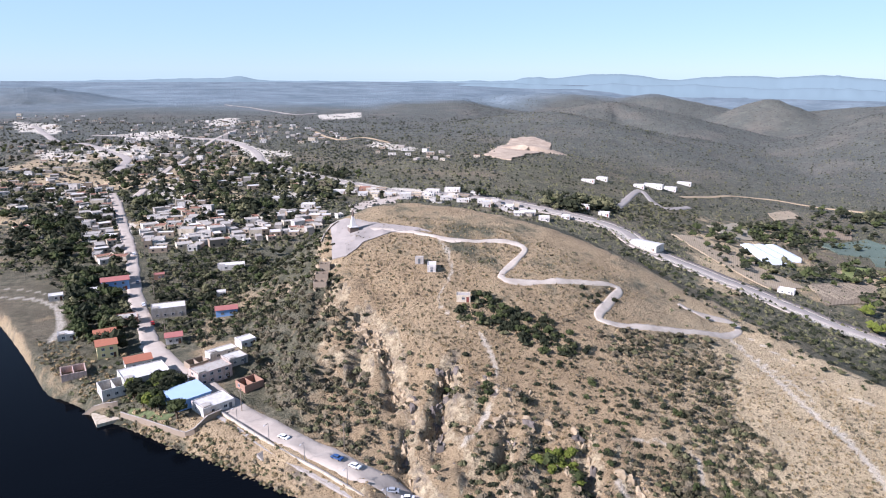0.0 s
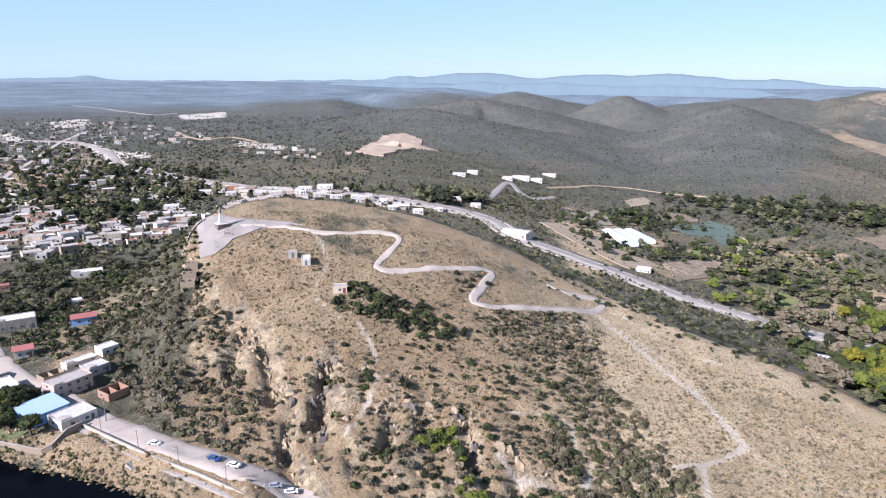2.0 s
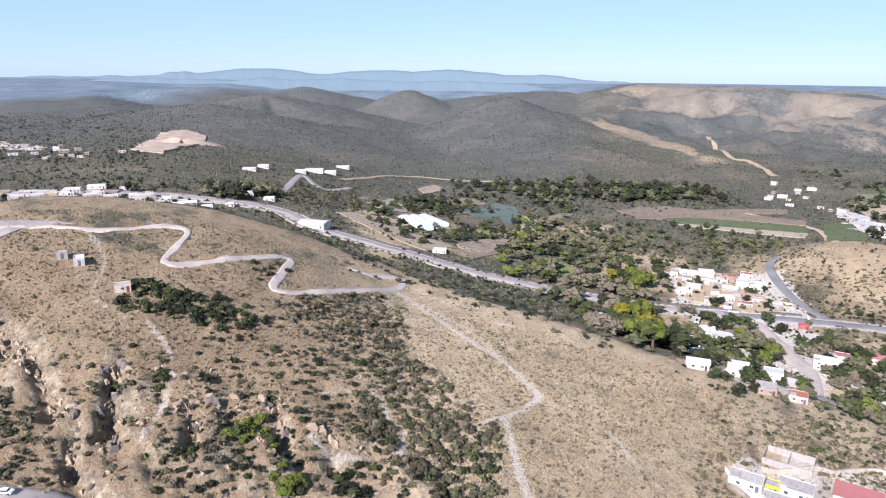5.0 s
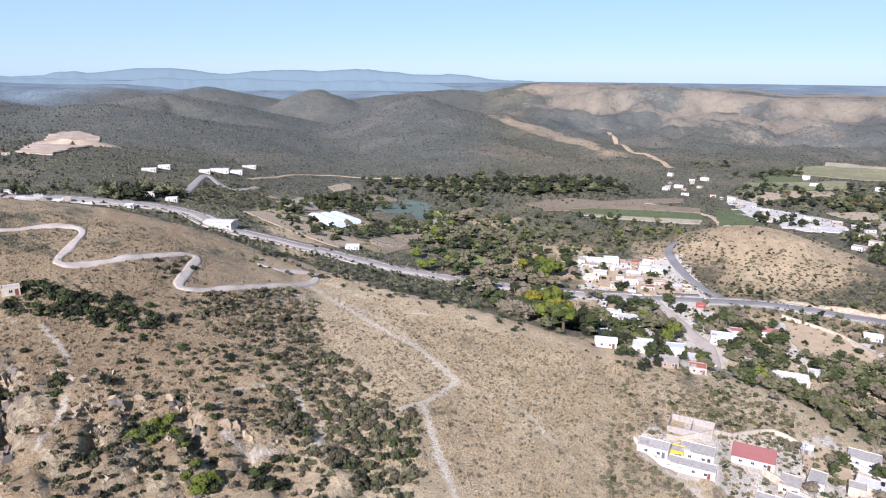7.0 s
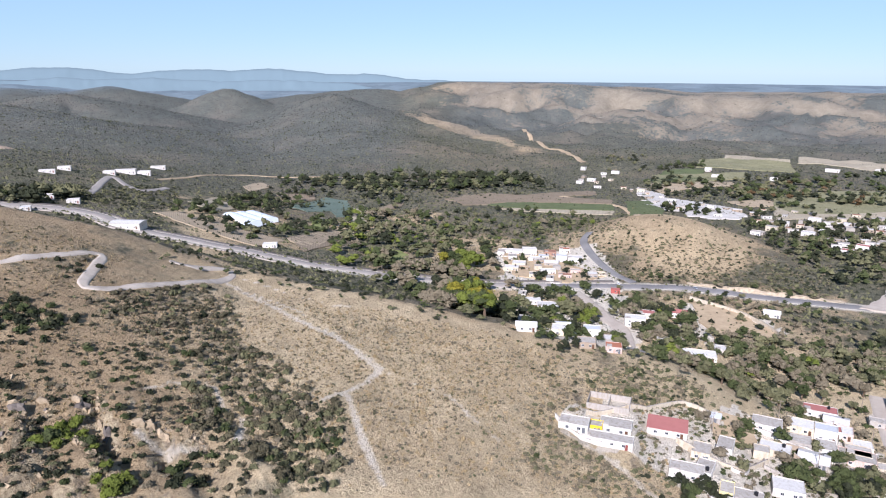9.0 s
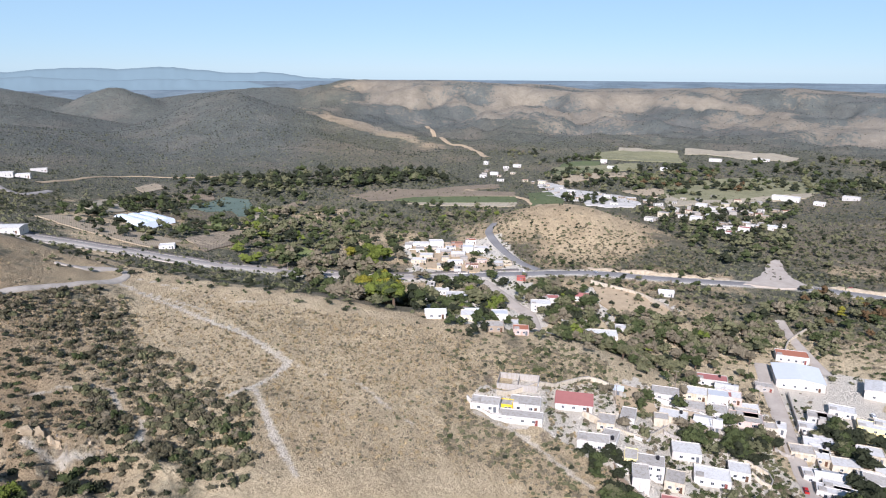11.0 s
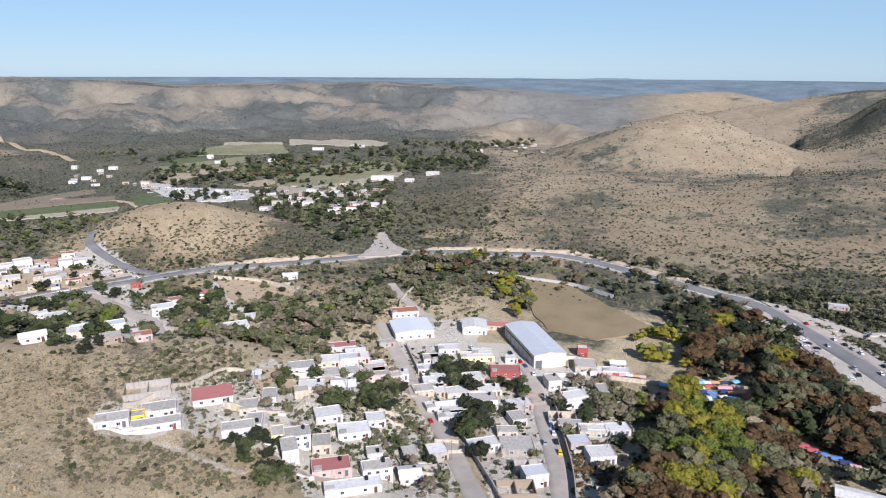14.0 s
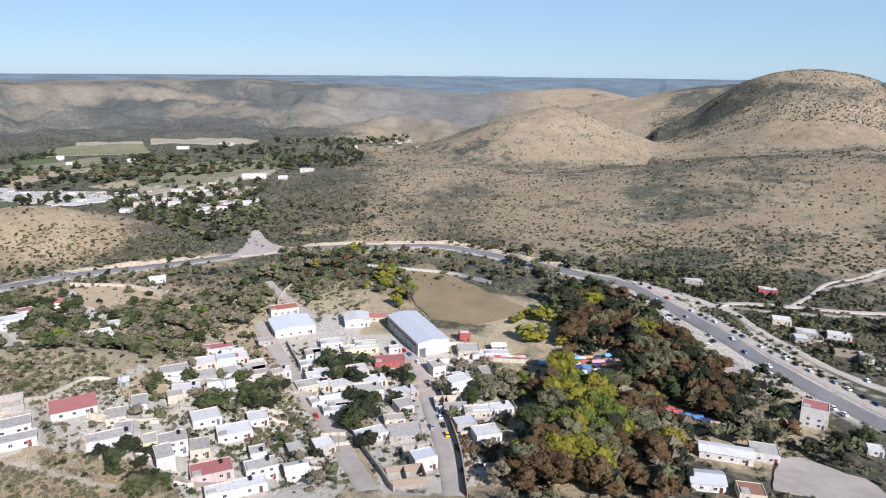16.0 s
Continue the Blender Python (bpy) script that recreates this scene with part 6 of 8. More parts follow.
def warehouse(x, y, az, w, d, h=7.0, rise=1.3):
    """A long sheet-metal warehouse with a low gable and a big doorway."""
    top = new("warehouse")
    top.location, top.rotation_euler = (x, y, ground(x, y)), (0, 0, -radians(az))
    PLOTS.append((x, y, 24))
    level_pad(x, y, 24, ground(x, y))
    part("wall", gable(w, d, h, rise, along="y"), WALL["white"], top)
    part("roof", prism_roof(w, d, h, rise, 0.3, 0.15, along="y"), ROOF["metal"], top)
    for k in range(1, 7):
        s = part("roof_seam", shared("roof_seam", w, lambda: prism_roof(w, 0.06, h + 0.02, rise, 0.3, 0.16, along="y"), ROOF["metal"]), None, top)
        s.location = (0, -d / 2 + d * k / 7, 0)
    part("gate", box(-w / 2 + 0.8, -w / 2 + 4.2, -d / 2 - 0.06, -d / 2 + 0.05, 0, 4.2), DOOR["grey"], top)
    part("side_panel", box(-w / 2 - 0.05, -w / 2 + 0.02, -d / 2 + 2, d / 2 - 2, 4.4, 5.4), GLASS, top)
    for k in range(7):
        p = part("pilaster", shared("pilaster", 0, lambda: box(-0.12, 0.12, -0.2, 0.2, -1, 6.9), WALL["grey"]), None, top)
        p.location = (-w / 2 - 0.06, -d / 2 + d * (k + 0.5) / 7, 0)
    return tagged(top, "large white warehouse with a pale sheet metal roof", "warehouse")


warehouse(*WH)
GLASSHOUSE = surface("milky_plastic_film", srgb(214, 220, 226), 0.3, 0.1, rough=0.4)


def greenhouse(x, y, az, w, d, h=4.2):
    """A plastic tunnel on a row of hoops."""
    top = new("greenhouse_tunnel")
    top.location, top.rotation_euler = (x, y, ground(x, y)), (0, 0, -radians(az))
    PLOTS.append((x, y, 22))
    bm = bmesh.new()
    rows = []
    for s in (-1, 1):
        rows.append([bm.verts.new((-w / 2 * math.cos(math.pi * k / 10), s * d / 2, 1.2 + (h - 1.2) * math.sin(math.pi * k / 10))) for k in range(11)])
        rows[-1] = [bm.verts.new((-w / 2, s * d / 2, -1.5))] + rows[-1] + [bm.verts.new((w / 2, s * d / 2, -1.5))]
    for k in range(12):
        bm.faces.new((rows[0][k], rows[0][k + 1], rows[1][k + 1], rows[1][k]))
    for r in rows:
        bm.faces.new(r)
    part("film_cover", bm, GLASSHOUSE, top)
    for k in range(9):
        def hoop():
            b = bmesh.new()
            ring = []
            for q in (w / 2 + 0.05, w / 2 + 0.14):
                for yy in (-0.07, 0.07):
                    ring.append([b.verts.new((-q * math.cos(math.pi * j / 10), yy, 1.2 + (h - 1.2) * q / (w / 2) * math.sin(math.pi * j / 10))) for j in range(11)])
            for j in range(10):
                b.faces.new((ring[2][j], ring[2][j + 1], ring[3][j + 1], ring[3][j]))
                b.faces.new((ring[0][j], ring[0][j + 1], ring[2][j + 1], ring[2][j]))
                b.faces.new((ring[1][j], ring[1][j + 1], ring[3][j + 1], ring[3][j]))
            return b
        p = part("hoop", shared("hoop", (w, h), hoop, STEEL), None, top)
        p.location = (0, -d / 2 + d * (k + 0.5) / 9, 0)
    return tagged(top, "long greenhouse tunnel of milky plastic film", "greenhouse", "greenhouse tunnels")


for k in range(3):
    greenhouse(329 + 48 * (k + 0.5) / 3 + 3.5, 489 + 26 * (k + 0.5) / 3 + 26, 7, 14.5, 50 - 4 * k)

# hilltop monument: stepped plinth, tapering shaft, plain figure
STONE_W = surface("white_monument_stone", srgb(212, 206, 198), 0.8, 0.15)
STONE_D = surface("dark_monument_stone", srgb(112, 98, 88), 1.2, 0.3, bump=0.05)
mon = new("monument")
mon.location, mon.rotation_euler = (-1.0, 313.5, ground(-1.0, 313.5)), (0, 0, 0.3)


def taper(a, b, z0, z1):
    bm = bmesh.new()
    v = add_box(bm, -a, a, -a, a, z0, z1)
    for k in range(4, 8):
        v[k].co.x *= b / a
        v[k].co.y *= b / a
    return bm


part("plinth", taper(2.3, 2.0, -1.0, 2.0), STONE_D, mon, "dark stone plinth with sloping sides")
part("plinth_cap", box(-2.2, 2.2, -2.2, 2.2, 2.0, 2.3), STONE_W, mon, "white stone cap")
part("shaft", taper(1.3, 0.5, 2.3, 6.6), STONE_W, mon, "white tapering stone shaft")
part("shaft_cap", box(-0.62, 0.62, -0.62, 0.62, 6.6, 6.85), STONE_W, mon)
tagged(mon, "white stone monument with a tapering shaft on a dark plinth", "monument")
bm = bmesh.new()
for z, r, q in ((6.85, 0.42, 0.5), (7.5, 0.5, 0.42), (8.2, 0.55, 0.36), (8.8, 0.5, 0.2)):
    bmesh.ops.create_cone(bm, cap_ends=True, segments=10, radius1=r, radius2=q, depth=0.8, matrix=Matrix.Translation((0, 0, z + 0.35)))
bmesh.ops.create_uvsphere(bm, u_segments=8, v_segments=6, radius=0.32, matrix=Matrix.Translation((0, 0, 9.7)))
fig = new("statue", bm_mesh("statue", bm, STONE_D))
fig.location = mon.location
tagged(fig, "dark weathered statue standing on top of the monument", "statue")
for px, py, w, d, h in ((-13.5, 287, 5, 4, 1.8), (-14.5, 280, 6, 4, 1.8), (-15, 273, 6, 5, 2.2)):
    house(px, py, 4, w, d, h, wall="stone", style="ruin", windows=0, label="low roofless stone ruin at the cliff edge")
wall_run("parapet", [(-8, 327), (-13, 322), (-16, 312)], 0.9, WALL["stone"], "low stone parapet round the hilltop forecourt")

# lake wall and its lamps
lake_edge = [(-47, 211), (-31, 192), (-18, 178), (-5, 166.5), (6, 156.5), (16, 147)]
wall_run("lake_parapet", [(x - 1.4, y - 1.4) for x, y in lake_edge], 1.0, WALL["cream"], "pale concrete parapet along the lake road", 0.35, level=True)
wall_run("retaining_wall", [(x - 2.4, y - 2.4) for x, y in lake_edge], 0.05, WALL["grey"], "grey retaining wall below the lake road", 1.4, level=True)
for x, y in ((-38, 197), (-27, 185), (-16, 174), (-4, 163), (6, 154)):
    lamp_post(x, y, 130)
steps = new("steps")
steps.location, steps.rotation_euler = (-29, 182, ground(-29, 182) + 0.4), (0, 0, radians(45))
for k in range(8):
    p = part("step", shared("step", 0, lambda: box(-1.5, 1.5, -0.18, 0.18, -1.2, 0), WALL["grey"]), None, steps)
    p.location = (0, -k * 0.34, -k * 0.18)
tagged(steps, "flight of concrete steps from the road to the lake", "steps")
patch("lawn", [(-74, 215), (-60, 205), (-62, 204), (-75, 213)], GREEN, "small green garden lawn by the lake", "lawn", 0.25)
wall_run("garden_wall", [(-78, 214), (-68, 207), (-57, 199), (-51, 197), (-44, 205)], 1.8, WALL["stone"], "rough stone wall of the lakeside garden")
wall_run("garden_wall", [(-94, 220), (-92, 220), (-84, 218), (-80, 218)], 1.4, WALL["stone"], "rough stone wall at the water's edge")
jetty = new("jetty", bm_mesh("jetty", box(-4, 4, -4.5, 4.5, -3, 0.5), WALL["cream"]))
jetty.location, jetty.rotation_euler = (-83.0, 215.9, 0.6), (0, 0, 0.5)
tagged(jetty, "pale concrete jetty platform at the lake shore", "jetty")

# village walls
wall_run("yard_wall", [(456, 153), (444, 111), (418, 84), (393, 97)], 2.6, WALL["cream"], "long cream wall round a bare yard")
wall_run("field_wall", [(470, -41), (457, -68), (444, -98), (419, -120)], 2.6, WALL["white"], "long white wall beside the football field")
wall_run("street_wall", [(176, -50), (208, -54.5), (240, -56.5), (268, -58)], 2.4, WALL["brick"], "dark wall along the village street")
wall_run("street_wall", [(337, 11), (308, 4), (270, -7), (236, -16), (183, -28)], 2.2, WALL["grey"], "grey block wall along the village street")
wall_run("yard_wall", [(216, 69), (224, 50), (240, 44)], 1.8, WALL["cream"], "low cream yard wall")
wall_run("yard_wall", [(258, 54), (260, 40), (262, 27)], 2.0, WALL["white"], "white yard wall above the gardens")
wall_run("yard_wall", [(189, 102), (186, 92), (190, 80)], 1.6, WALL["white"], "low white yard wall")
wall_run("yard_wall", [(224, -58), (223, -66), (222, -78)], 1.6, WALL["cream"], "low yard wall with small posts")
wall_run("yard_wall", [(300, -84), (296, -96), (292, -112)], 2.2, WALL["cream"], "cream yard wall by the market")
wall_run("lane_wall", [(440, 10), (410, 18), (384, 18)], 2.2, WALL["cream"], "pale wall along the narrow lane")

wall_run("yard_wall", [(262, -64), (262, -84), (244, -86)], 2.0, WALL["cream"], "pale wall of an empty yard")
wall_run("yard_wall", [(246, -60), (236, -61), (236, -74), (248, -76)], 2.2, WALL["grey"], "unfinished block wall of a yard")
wall_run("yard_wall", [(300, -60), (302, -78), (318, -80), (320, -64)], 2.4, WALL["white"], "white wall round a paved yard")
wall_run("yard_wall", [(196, -60), (196, -80), (214, -82)], 1.6, WALL["white"], "low white wall with a fence above it")
wall_run("yard_wall", [(200, 96), (222, 86), (246, 78), (250, 66)], 1.8, WALL["cream"], "long cream wall above the houses")
wall_run("yard_wall", [(212, 58), (196, 48), (190, 30), (192, 12)], 1.5, WALL["stone"], "low stone wall below the houses")

# utility poles
for x, y, az in ((281, 51, 80), (239, 64, 70), (251, 30, 75), (292, 33, 75), (214, -12, 75), (205, -42, 90), (345, 30, 75), (315, 21, 75), (223, -70, 90), (-5, 181, 120), (-38, 206, 120),
                 (373, -318, 110), (290, -247, 110), (347, -342, 110), (436, 215, 60), (470, 120, 60), (262, -44, 90), (-98, 330, 160), (-120, 395, 160), (-78, 272, 150), (330, 330, 45), (297, 372, 45)):
    utility_pole(x, y, az)

# cars
for x, y, az, c in ((-23, 187, 130, "white"), (-7, 174, 130, "blue"), (-2, 170, 130, "white"), (8, 162, 100, "silver"), (12, 161, 100, "white"),
                    (256, -53.5, 91, "silver"), (248, -53.2, 91, "blue"), (240, -53, 91, "white"), (232, -52.8, 91, "black"), (223, -52.6, 91, "yellow"), (231, -48.2, 91, "silver"), (278, -54, 91, "black"),
                    (327, -44, 76, "black"), (321, -46, 76, "black"), (316, -48, 76, "red"), (311, -50, 76, "blue"), (302, -53, 90, "white"), (334, -24, 76, "white"), (248, -4, 75, "red"),
                    (349, -225.5, 98, "white"), (341, -227, 98, "black"), (335, -227.5, 98, "silver"), (329, -228.5, 98, "white"), (312, -230, 98, "black"), (306, -230.8, 98, "blue"), (292, -232, 98, "white"), (284, -233, 98, "silver"), 
                    (276, -234.5, 98, "white"), (269, -235, 98, "black"), (261, -236.5, 98, "white"), (255, -238, 98, "black"), (248, -239.3, 98, "silver"), (241, -240.6, 98, "white"), (233, -241.5, 98, "black"), (226, -242, 98, "blue"), 
                    (393, -221, 105, "black"), (402, -219, 105, "black"), (373, -222.5, 100, "red"), (354, -247, 140, "black"), (358, -250, 40, "silver"), (334, -247.5, 95, "black"), (247, -256, 115, "white"), (287, -246, 94, "silver"), 
                    (336, -209, 20, "black"), (343, -208, 20, "black"), (331, -206, 20, "silver"), (340, -205, 20, "white"), (348, -208, 20, "white"), (299, -206, 15, "white"), (303, -212, 100, "black"), (311, -214.5, 97, "silver"), 
                    (390, -201, 20, "blue"), (386, -200, 20, "white"), (382, -202, 20, "black"), (378, -203, 20, "black"), (274, -206, 20, "silver"), (220, -221, 98, "white"), (226, -220.5, 98, "white"), (260, -215.5, 98, "white"), 
                    (304, -223.5, 97, "white"), (287, -219.5, 277, "blue"), (269, -220.5, 278, "white"), (340, -217, 278, "silver"), (370, -214, 280, "white"), (-99, 316, -19, "white"), (-88, 290, -19, "red"), (-112, 352, -19, "silver"), (-130, 408, -19, "white"), (540, -8, 0, "red"), (452, 205, 50, "white"), (480, 158, 30, "silver")):
    car(x, y, az, c)

# market under the trees
cols = ["blue", "sky", "pink", "red", "white", "blue", "orange", "navy", "pink", "white", "red", "sky"]
for k in range(34):
    q = np.random.default_rng(60 + k)
    stall(292 - 5.2 * (k // 5) + q.uniform(-1.2, 1.2), -129 - 4.6 * (k % 5) + 0.9 * (k // 5) + q.uniform(-1.2, 1.2), 88 + q.uniform(-25, 25), q.uniform(2.6, 4.8), q.uniform(2.2, 3.4), cols[int(q.integers(0, 12))])
for k in range(8):
    stall(233 - 3.0 * k, -149 - 2.5 * k + (k % 3) * 0.7, 104 + 7 * (k % 3), 3.6, 3.0, cols[(k * 7 + 3) % 12])
for k in range(7):
    stall(300 - 0.5 * k, -86 - 3.1 * k, 98 + 5 * (k % 3), 2.8, 2.4, ("pink", "pink", "red", "pink", "white", "orange", "pink")[k])
for k in range(5):
    stall(289 - 0.6 * k, -112 - 4.0 * k, 96 + 4 * (k % 3), 3.6, 2.8, ("sky", "blue", "blue", "sky", "blue")[k])


WALLS_MIX, ROOFS_MIX = ("white", "white", "cream", "grey", "white", "cream", "white"), ("grey", "white", "white", "white", "grey", "metal", "white", "grey")


def settlement(poly, count, az, group, spacing=9.0, joined=False):
    """Small houses scattered over a stretch of the town, clear of its streets; far towns are joined into one mesh."""
    x, y = spread(poly, count * 3, 3.0)
    done = []
    mats = [WALL[k] for k in ("grey", "white", "cream", "stone")] + [ROOF[k] for k in ("grey", "white", "rust", "grey")] + [GLASS]
    bm = bmesh.new()
    for a, b in zip(x, y):
        if len(done) >= count:
            break
        if any(math.hypot(a - p, b - q) <= spacing for p, q in done):
            continue
        done.append((a, b))
        k = len(done)
        turn = az + (k * 37) % 14 - 7 + (90 if k % 4 == 0 else 0)
        w, d, h = 6 + (k * 5) % 8, 6 + (k * 3) % 4, 2.9 + (k % 3) * 0.4 + (2.4 if k % 7 == 0 else 0)
        if joined:
            w, d, h = 4.5 + (k * 5) % 7, 4 + (k * 3) % 5, 2.4 + (k % 3) * 0.3 + (2.2 if k % 9 == 0 else 0)
            turn += (k * 53) % 40 - 20
        if not joined:
            house(a, b, turn, w, d, h, WALLS_MIX[(k * 5) % 7], ROOFS_MIX[(k * 3) % 8], "gable" if k % 9 == 0 else "flat", group=group, windows=2, tank=k % 3 == 0, plain=True)
            if k % 2 == 0:
                c, s = math.cos(radians(-turn)), math.sin(radians(-turn))
                yard = [(w / 2 + 0.3, 1.0), (w / 2 + 5 + k % 4, 1.0), (w / 2 + 5 + k % 4, d / 2 + 5), (w / 4, d / 2 + 5 + k % 3)]
                wall_run("yard_wall", [(a + c * p - s * q, b + s * p + c * q) for p, q in yard], 1.3 + 0.2 * (k % 4), WALL[("grey", "cream", "white", "stone")[(k // 2) % 4]], "weathered block wall round a village yard")
            continue
        PLOTS.append((a, b, max(w, d) * 0.62 + 1))
        m = Matrix.Translation((a, b, ground(a, b))) @ Matrix.Rotation(-radians(turn), 4, "Z")
        pieces = [((-w / 2, w / 2, -d / 2, d / 2, -2, h), (k * 5) % 4), ((-w / 2 + 0.25, w / 2 - 0.25, -d / 2 + 0.25, d / 2 - 0.25, h, h + 0.12), 4 + (k * 3) % 4 if k % 3 else 4)]
        for s in (-1, 1):
            pieces.append(((-w / 2 - 0.06 if s < 0 else w / 2 - 0.2, -w / 2 + 0.2 if s < 0 else w / 2 + 0.06, -d / 2 - 0.06, d / 2 + 0.06, h, h + 0.45), (k * 5) % 4))
            pieces.append(((s * w * 0.25 - 0.6, s * w * 0.25 + 0.6, -d / 2 - 0.05, -d / 2 + 0.05, 0.9, 2.0), 8))
        for dims, slot in pieces:
            n0 = len(bm.faces)
            vs = add_box(bm, *dims)
            for v in vs:
                v.co = m @ v.co
            bm.faces.ensure_lookup_table()
            for f in bm.faces[n0:]:
                f.material_index = slot
    if joined:
        me = bm_mesh("far_houses", bm, mats[0])
        for mt in mats[1:]:
            me.materials.append(mt)
        tagged(new("far_houses", me), "many small white and grey flat-roofed houses", "houses", kind="stuff")


# boulders on the brow of the hill
boulders([(-12, 289), (-15, 276), (-13, 259), (-3, 246), (5, 238), (8, 221), (13, 204), (11, 192), (11, 178)], 30, (0.4, 1.3), 2.6, 0.15)
boulders([(25, 198), (24, 190), (22, 180)], 26, (0.6, 1.9), 1.6, 0.7)
boulders([(42, 173), (54, 182), (60, 177), (65, 166)], 24, (0.4, 1.3), 2.2, 0.25)
boulders([(77, 165), (80, 156), (84, 150)], 14, (0.4, 1.2), 1.8, 0.1)
boulders([(2, 173), (10, 168), (18, 166)], 16, (0.5, 1.6), 1.8, 0.1)
boulders([(39, 204), (46, 196), (52, 200)], 22, (0.5, 1.5), 1.8, 0.6)
boulders([(15, 185), (30, 170), (45, 155), (60, 150)], 40, (0.4, 1.3), 6.0, 0.3)

crags([(-16, 290), (-15, 272), (-12, 258), (-8, 246)], 14, (1.0, 2.6), 1.6, 0.1)
crags([(-8, 246), (3, 237), (9, 224), (13, 206), (17, 194)], 24, (1.0, 2.8), 1.8, 0.15)
crags([(16, 196), (14, 184), (12, 174)], 12, (1.2, 2.6), 1.2, 0.3)
crags([(33, 214), (30, 206), (26, 196), (23, 186)], 22, (1.3, 2.8), 1.3, 0.55)
crags([(41, 184), (46, 186), (52, 185), (57, 184), (66, 179)], 16, (1.2, 2.8), 1.3, 0.15)
crags([(68, 178), (66, 170), (64, 161)], 12, (1.2, 2.6), 1.0, 0.1)
crags([(73, 164), (78, 161), (83, 156)], 9, (1.2, 2.6), 1.2, 0.1)

crags([(-18, 308), (-16, 292), (-13, 272), (-8, 256), (-3, 246)], 16, (0.9, 2.2), 1.2, 0.1)
crags([(-3, 245), (5, 239), (10, 222), (14, 205), (20, 192)], 34, (0.8, 2.4), 1.0, 0.08)
crags([(26, 211), (28, 205), (25, 195), (20, 182), (18, 176)], 20, (0.9, 2.2), 1.0, 0.2)
crags([(29, 185), (39, 183), (47, 174), (56, 168), (60, 158)], 22, (0.8, 2.2), 1.2, 0.12)

# quarry: a half-dug mound with a terraced face
QX, QY = (244, 937)
ga, gr = np.linspace(0, 2 * math.pi, 49)[:-1], np.linspace(0, 1, 13)
GR, GA = np.meshgrid(gr, ga, indexing="ij")
lobe = 1 + 0.22 * np.sin(2 * GA + 0.7) + 0.14 * np.sin(5 * GA)
qx, qy = QX + 52 * GR * lobe * np.cos(GA), QY + 34 * GR * lobe * np.sin(GA)
cut = sstep(-0.15, 0.35, np.sin(GA) * GR + 0.25 * np.cos(GA * 3))
qz = height(qx, qy) - 1.0 + 9 * (1 - GR ** 2) * cut + 5 * fbm(qx, qy, 22, 3, 13) * (1 - GR)
me = grid_mesh("quarry_mound", qx, qy, np.round(qz / 3) * 1.2 + qz * 0.6, closed=True)
me.materials.append(QUARRY)
tagged(new("quarry_mound", me), "terraced pink cut face of a stone quarry", "quarry", kind="structure")

# far mountains on the skyline; a blue-grey glow in the material stands in for haze
FAR_BLUE = bpy.data.materials.new("haze_glow_mountains")
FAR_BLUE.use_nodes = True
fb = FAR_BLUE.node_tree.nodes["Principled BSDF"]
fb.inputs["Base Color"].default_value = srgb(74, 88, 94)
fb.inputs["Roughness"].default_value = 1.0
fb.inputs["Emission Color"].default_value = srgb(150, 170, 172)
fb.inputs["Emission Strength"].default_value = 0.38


def range_of(name, az, elev, dist, eye, seed, rough, label):
    """A far mountain range: its crest by bearing and elevation in degrees."""
    a = np.arange(az[0], az[-1], 0.12)
    e = np.interp(a, az, elev) - 0.1
    e = e + rough * np.array([fbm(np.array(q * 1.0), np.array(seed * 3.1), 3.0, 5, seed) for q in a])
    x, y = dist * np.sin(np.radians(a)), dist * np.cos(np.radians(a))
    z = eye + dist * np.tan(np.radians(e))
    k = np.array([0.97, 0.976, 0.982, 0.988, 0.994, 1.0, 1.01])[:, None]
    X, Y = k * x, k * y
    low = np.minimum(z - 40, -30)
    part_up = np.array([0, 0.14, 0.34, 0.6, 0.82, 1.0, 0.4])[:, None]
    Z = low + (z - low) * part_up + 14 * fbm(X, Y, 120, 4, seed) * np.array([0, 1, 1, 1, 0.6, 0, 0])[:, None]
    me = grid_mesh(name, X, Y, Z)
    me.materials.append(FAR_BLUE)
    tagged(new(name, me), label, "mountains", kind="structure")


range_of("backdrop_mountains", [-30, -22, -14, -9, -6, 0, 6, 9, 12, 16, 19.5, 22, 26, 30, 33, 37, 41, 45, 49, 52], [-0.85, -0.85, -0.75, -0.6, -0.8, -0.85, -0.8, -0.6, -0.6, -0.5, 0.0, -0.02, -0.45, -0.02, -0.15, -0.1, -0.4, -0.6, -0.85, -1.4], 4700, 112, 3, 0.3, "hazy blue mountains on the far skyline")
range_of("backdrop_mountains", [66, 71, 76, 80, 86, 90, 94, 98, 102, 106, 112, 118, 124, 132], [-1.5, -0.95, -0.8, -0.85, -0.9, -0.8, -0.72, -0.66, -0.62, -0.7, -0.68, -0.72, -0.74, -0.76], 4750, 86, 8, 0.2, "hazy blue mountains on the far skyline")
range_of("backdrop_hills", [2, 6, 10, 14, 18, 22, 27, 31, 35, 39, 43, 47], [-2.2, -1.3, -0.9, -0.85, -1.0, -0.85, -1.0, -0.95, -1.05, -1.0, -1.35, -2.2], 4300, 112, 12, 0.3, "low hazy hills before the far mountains")
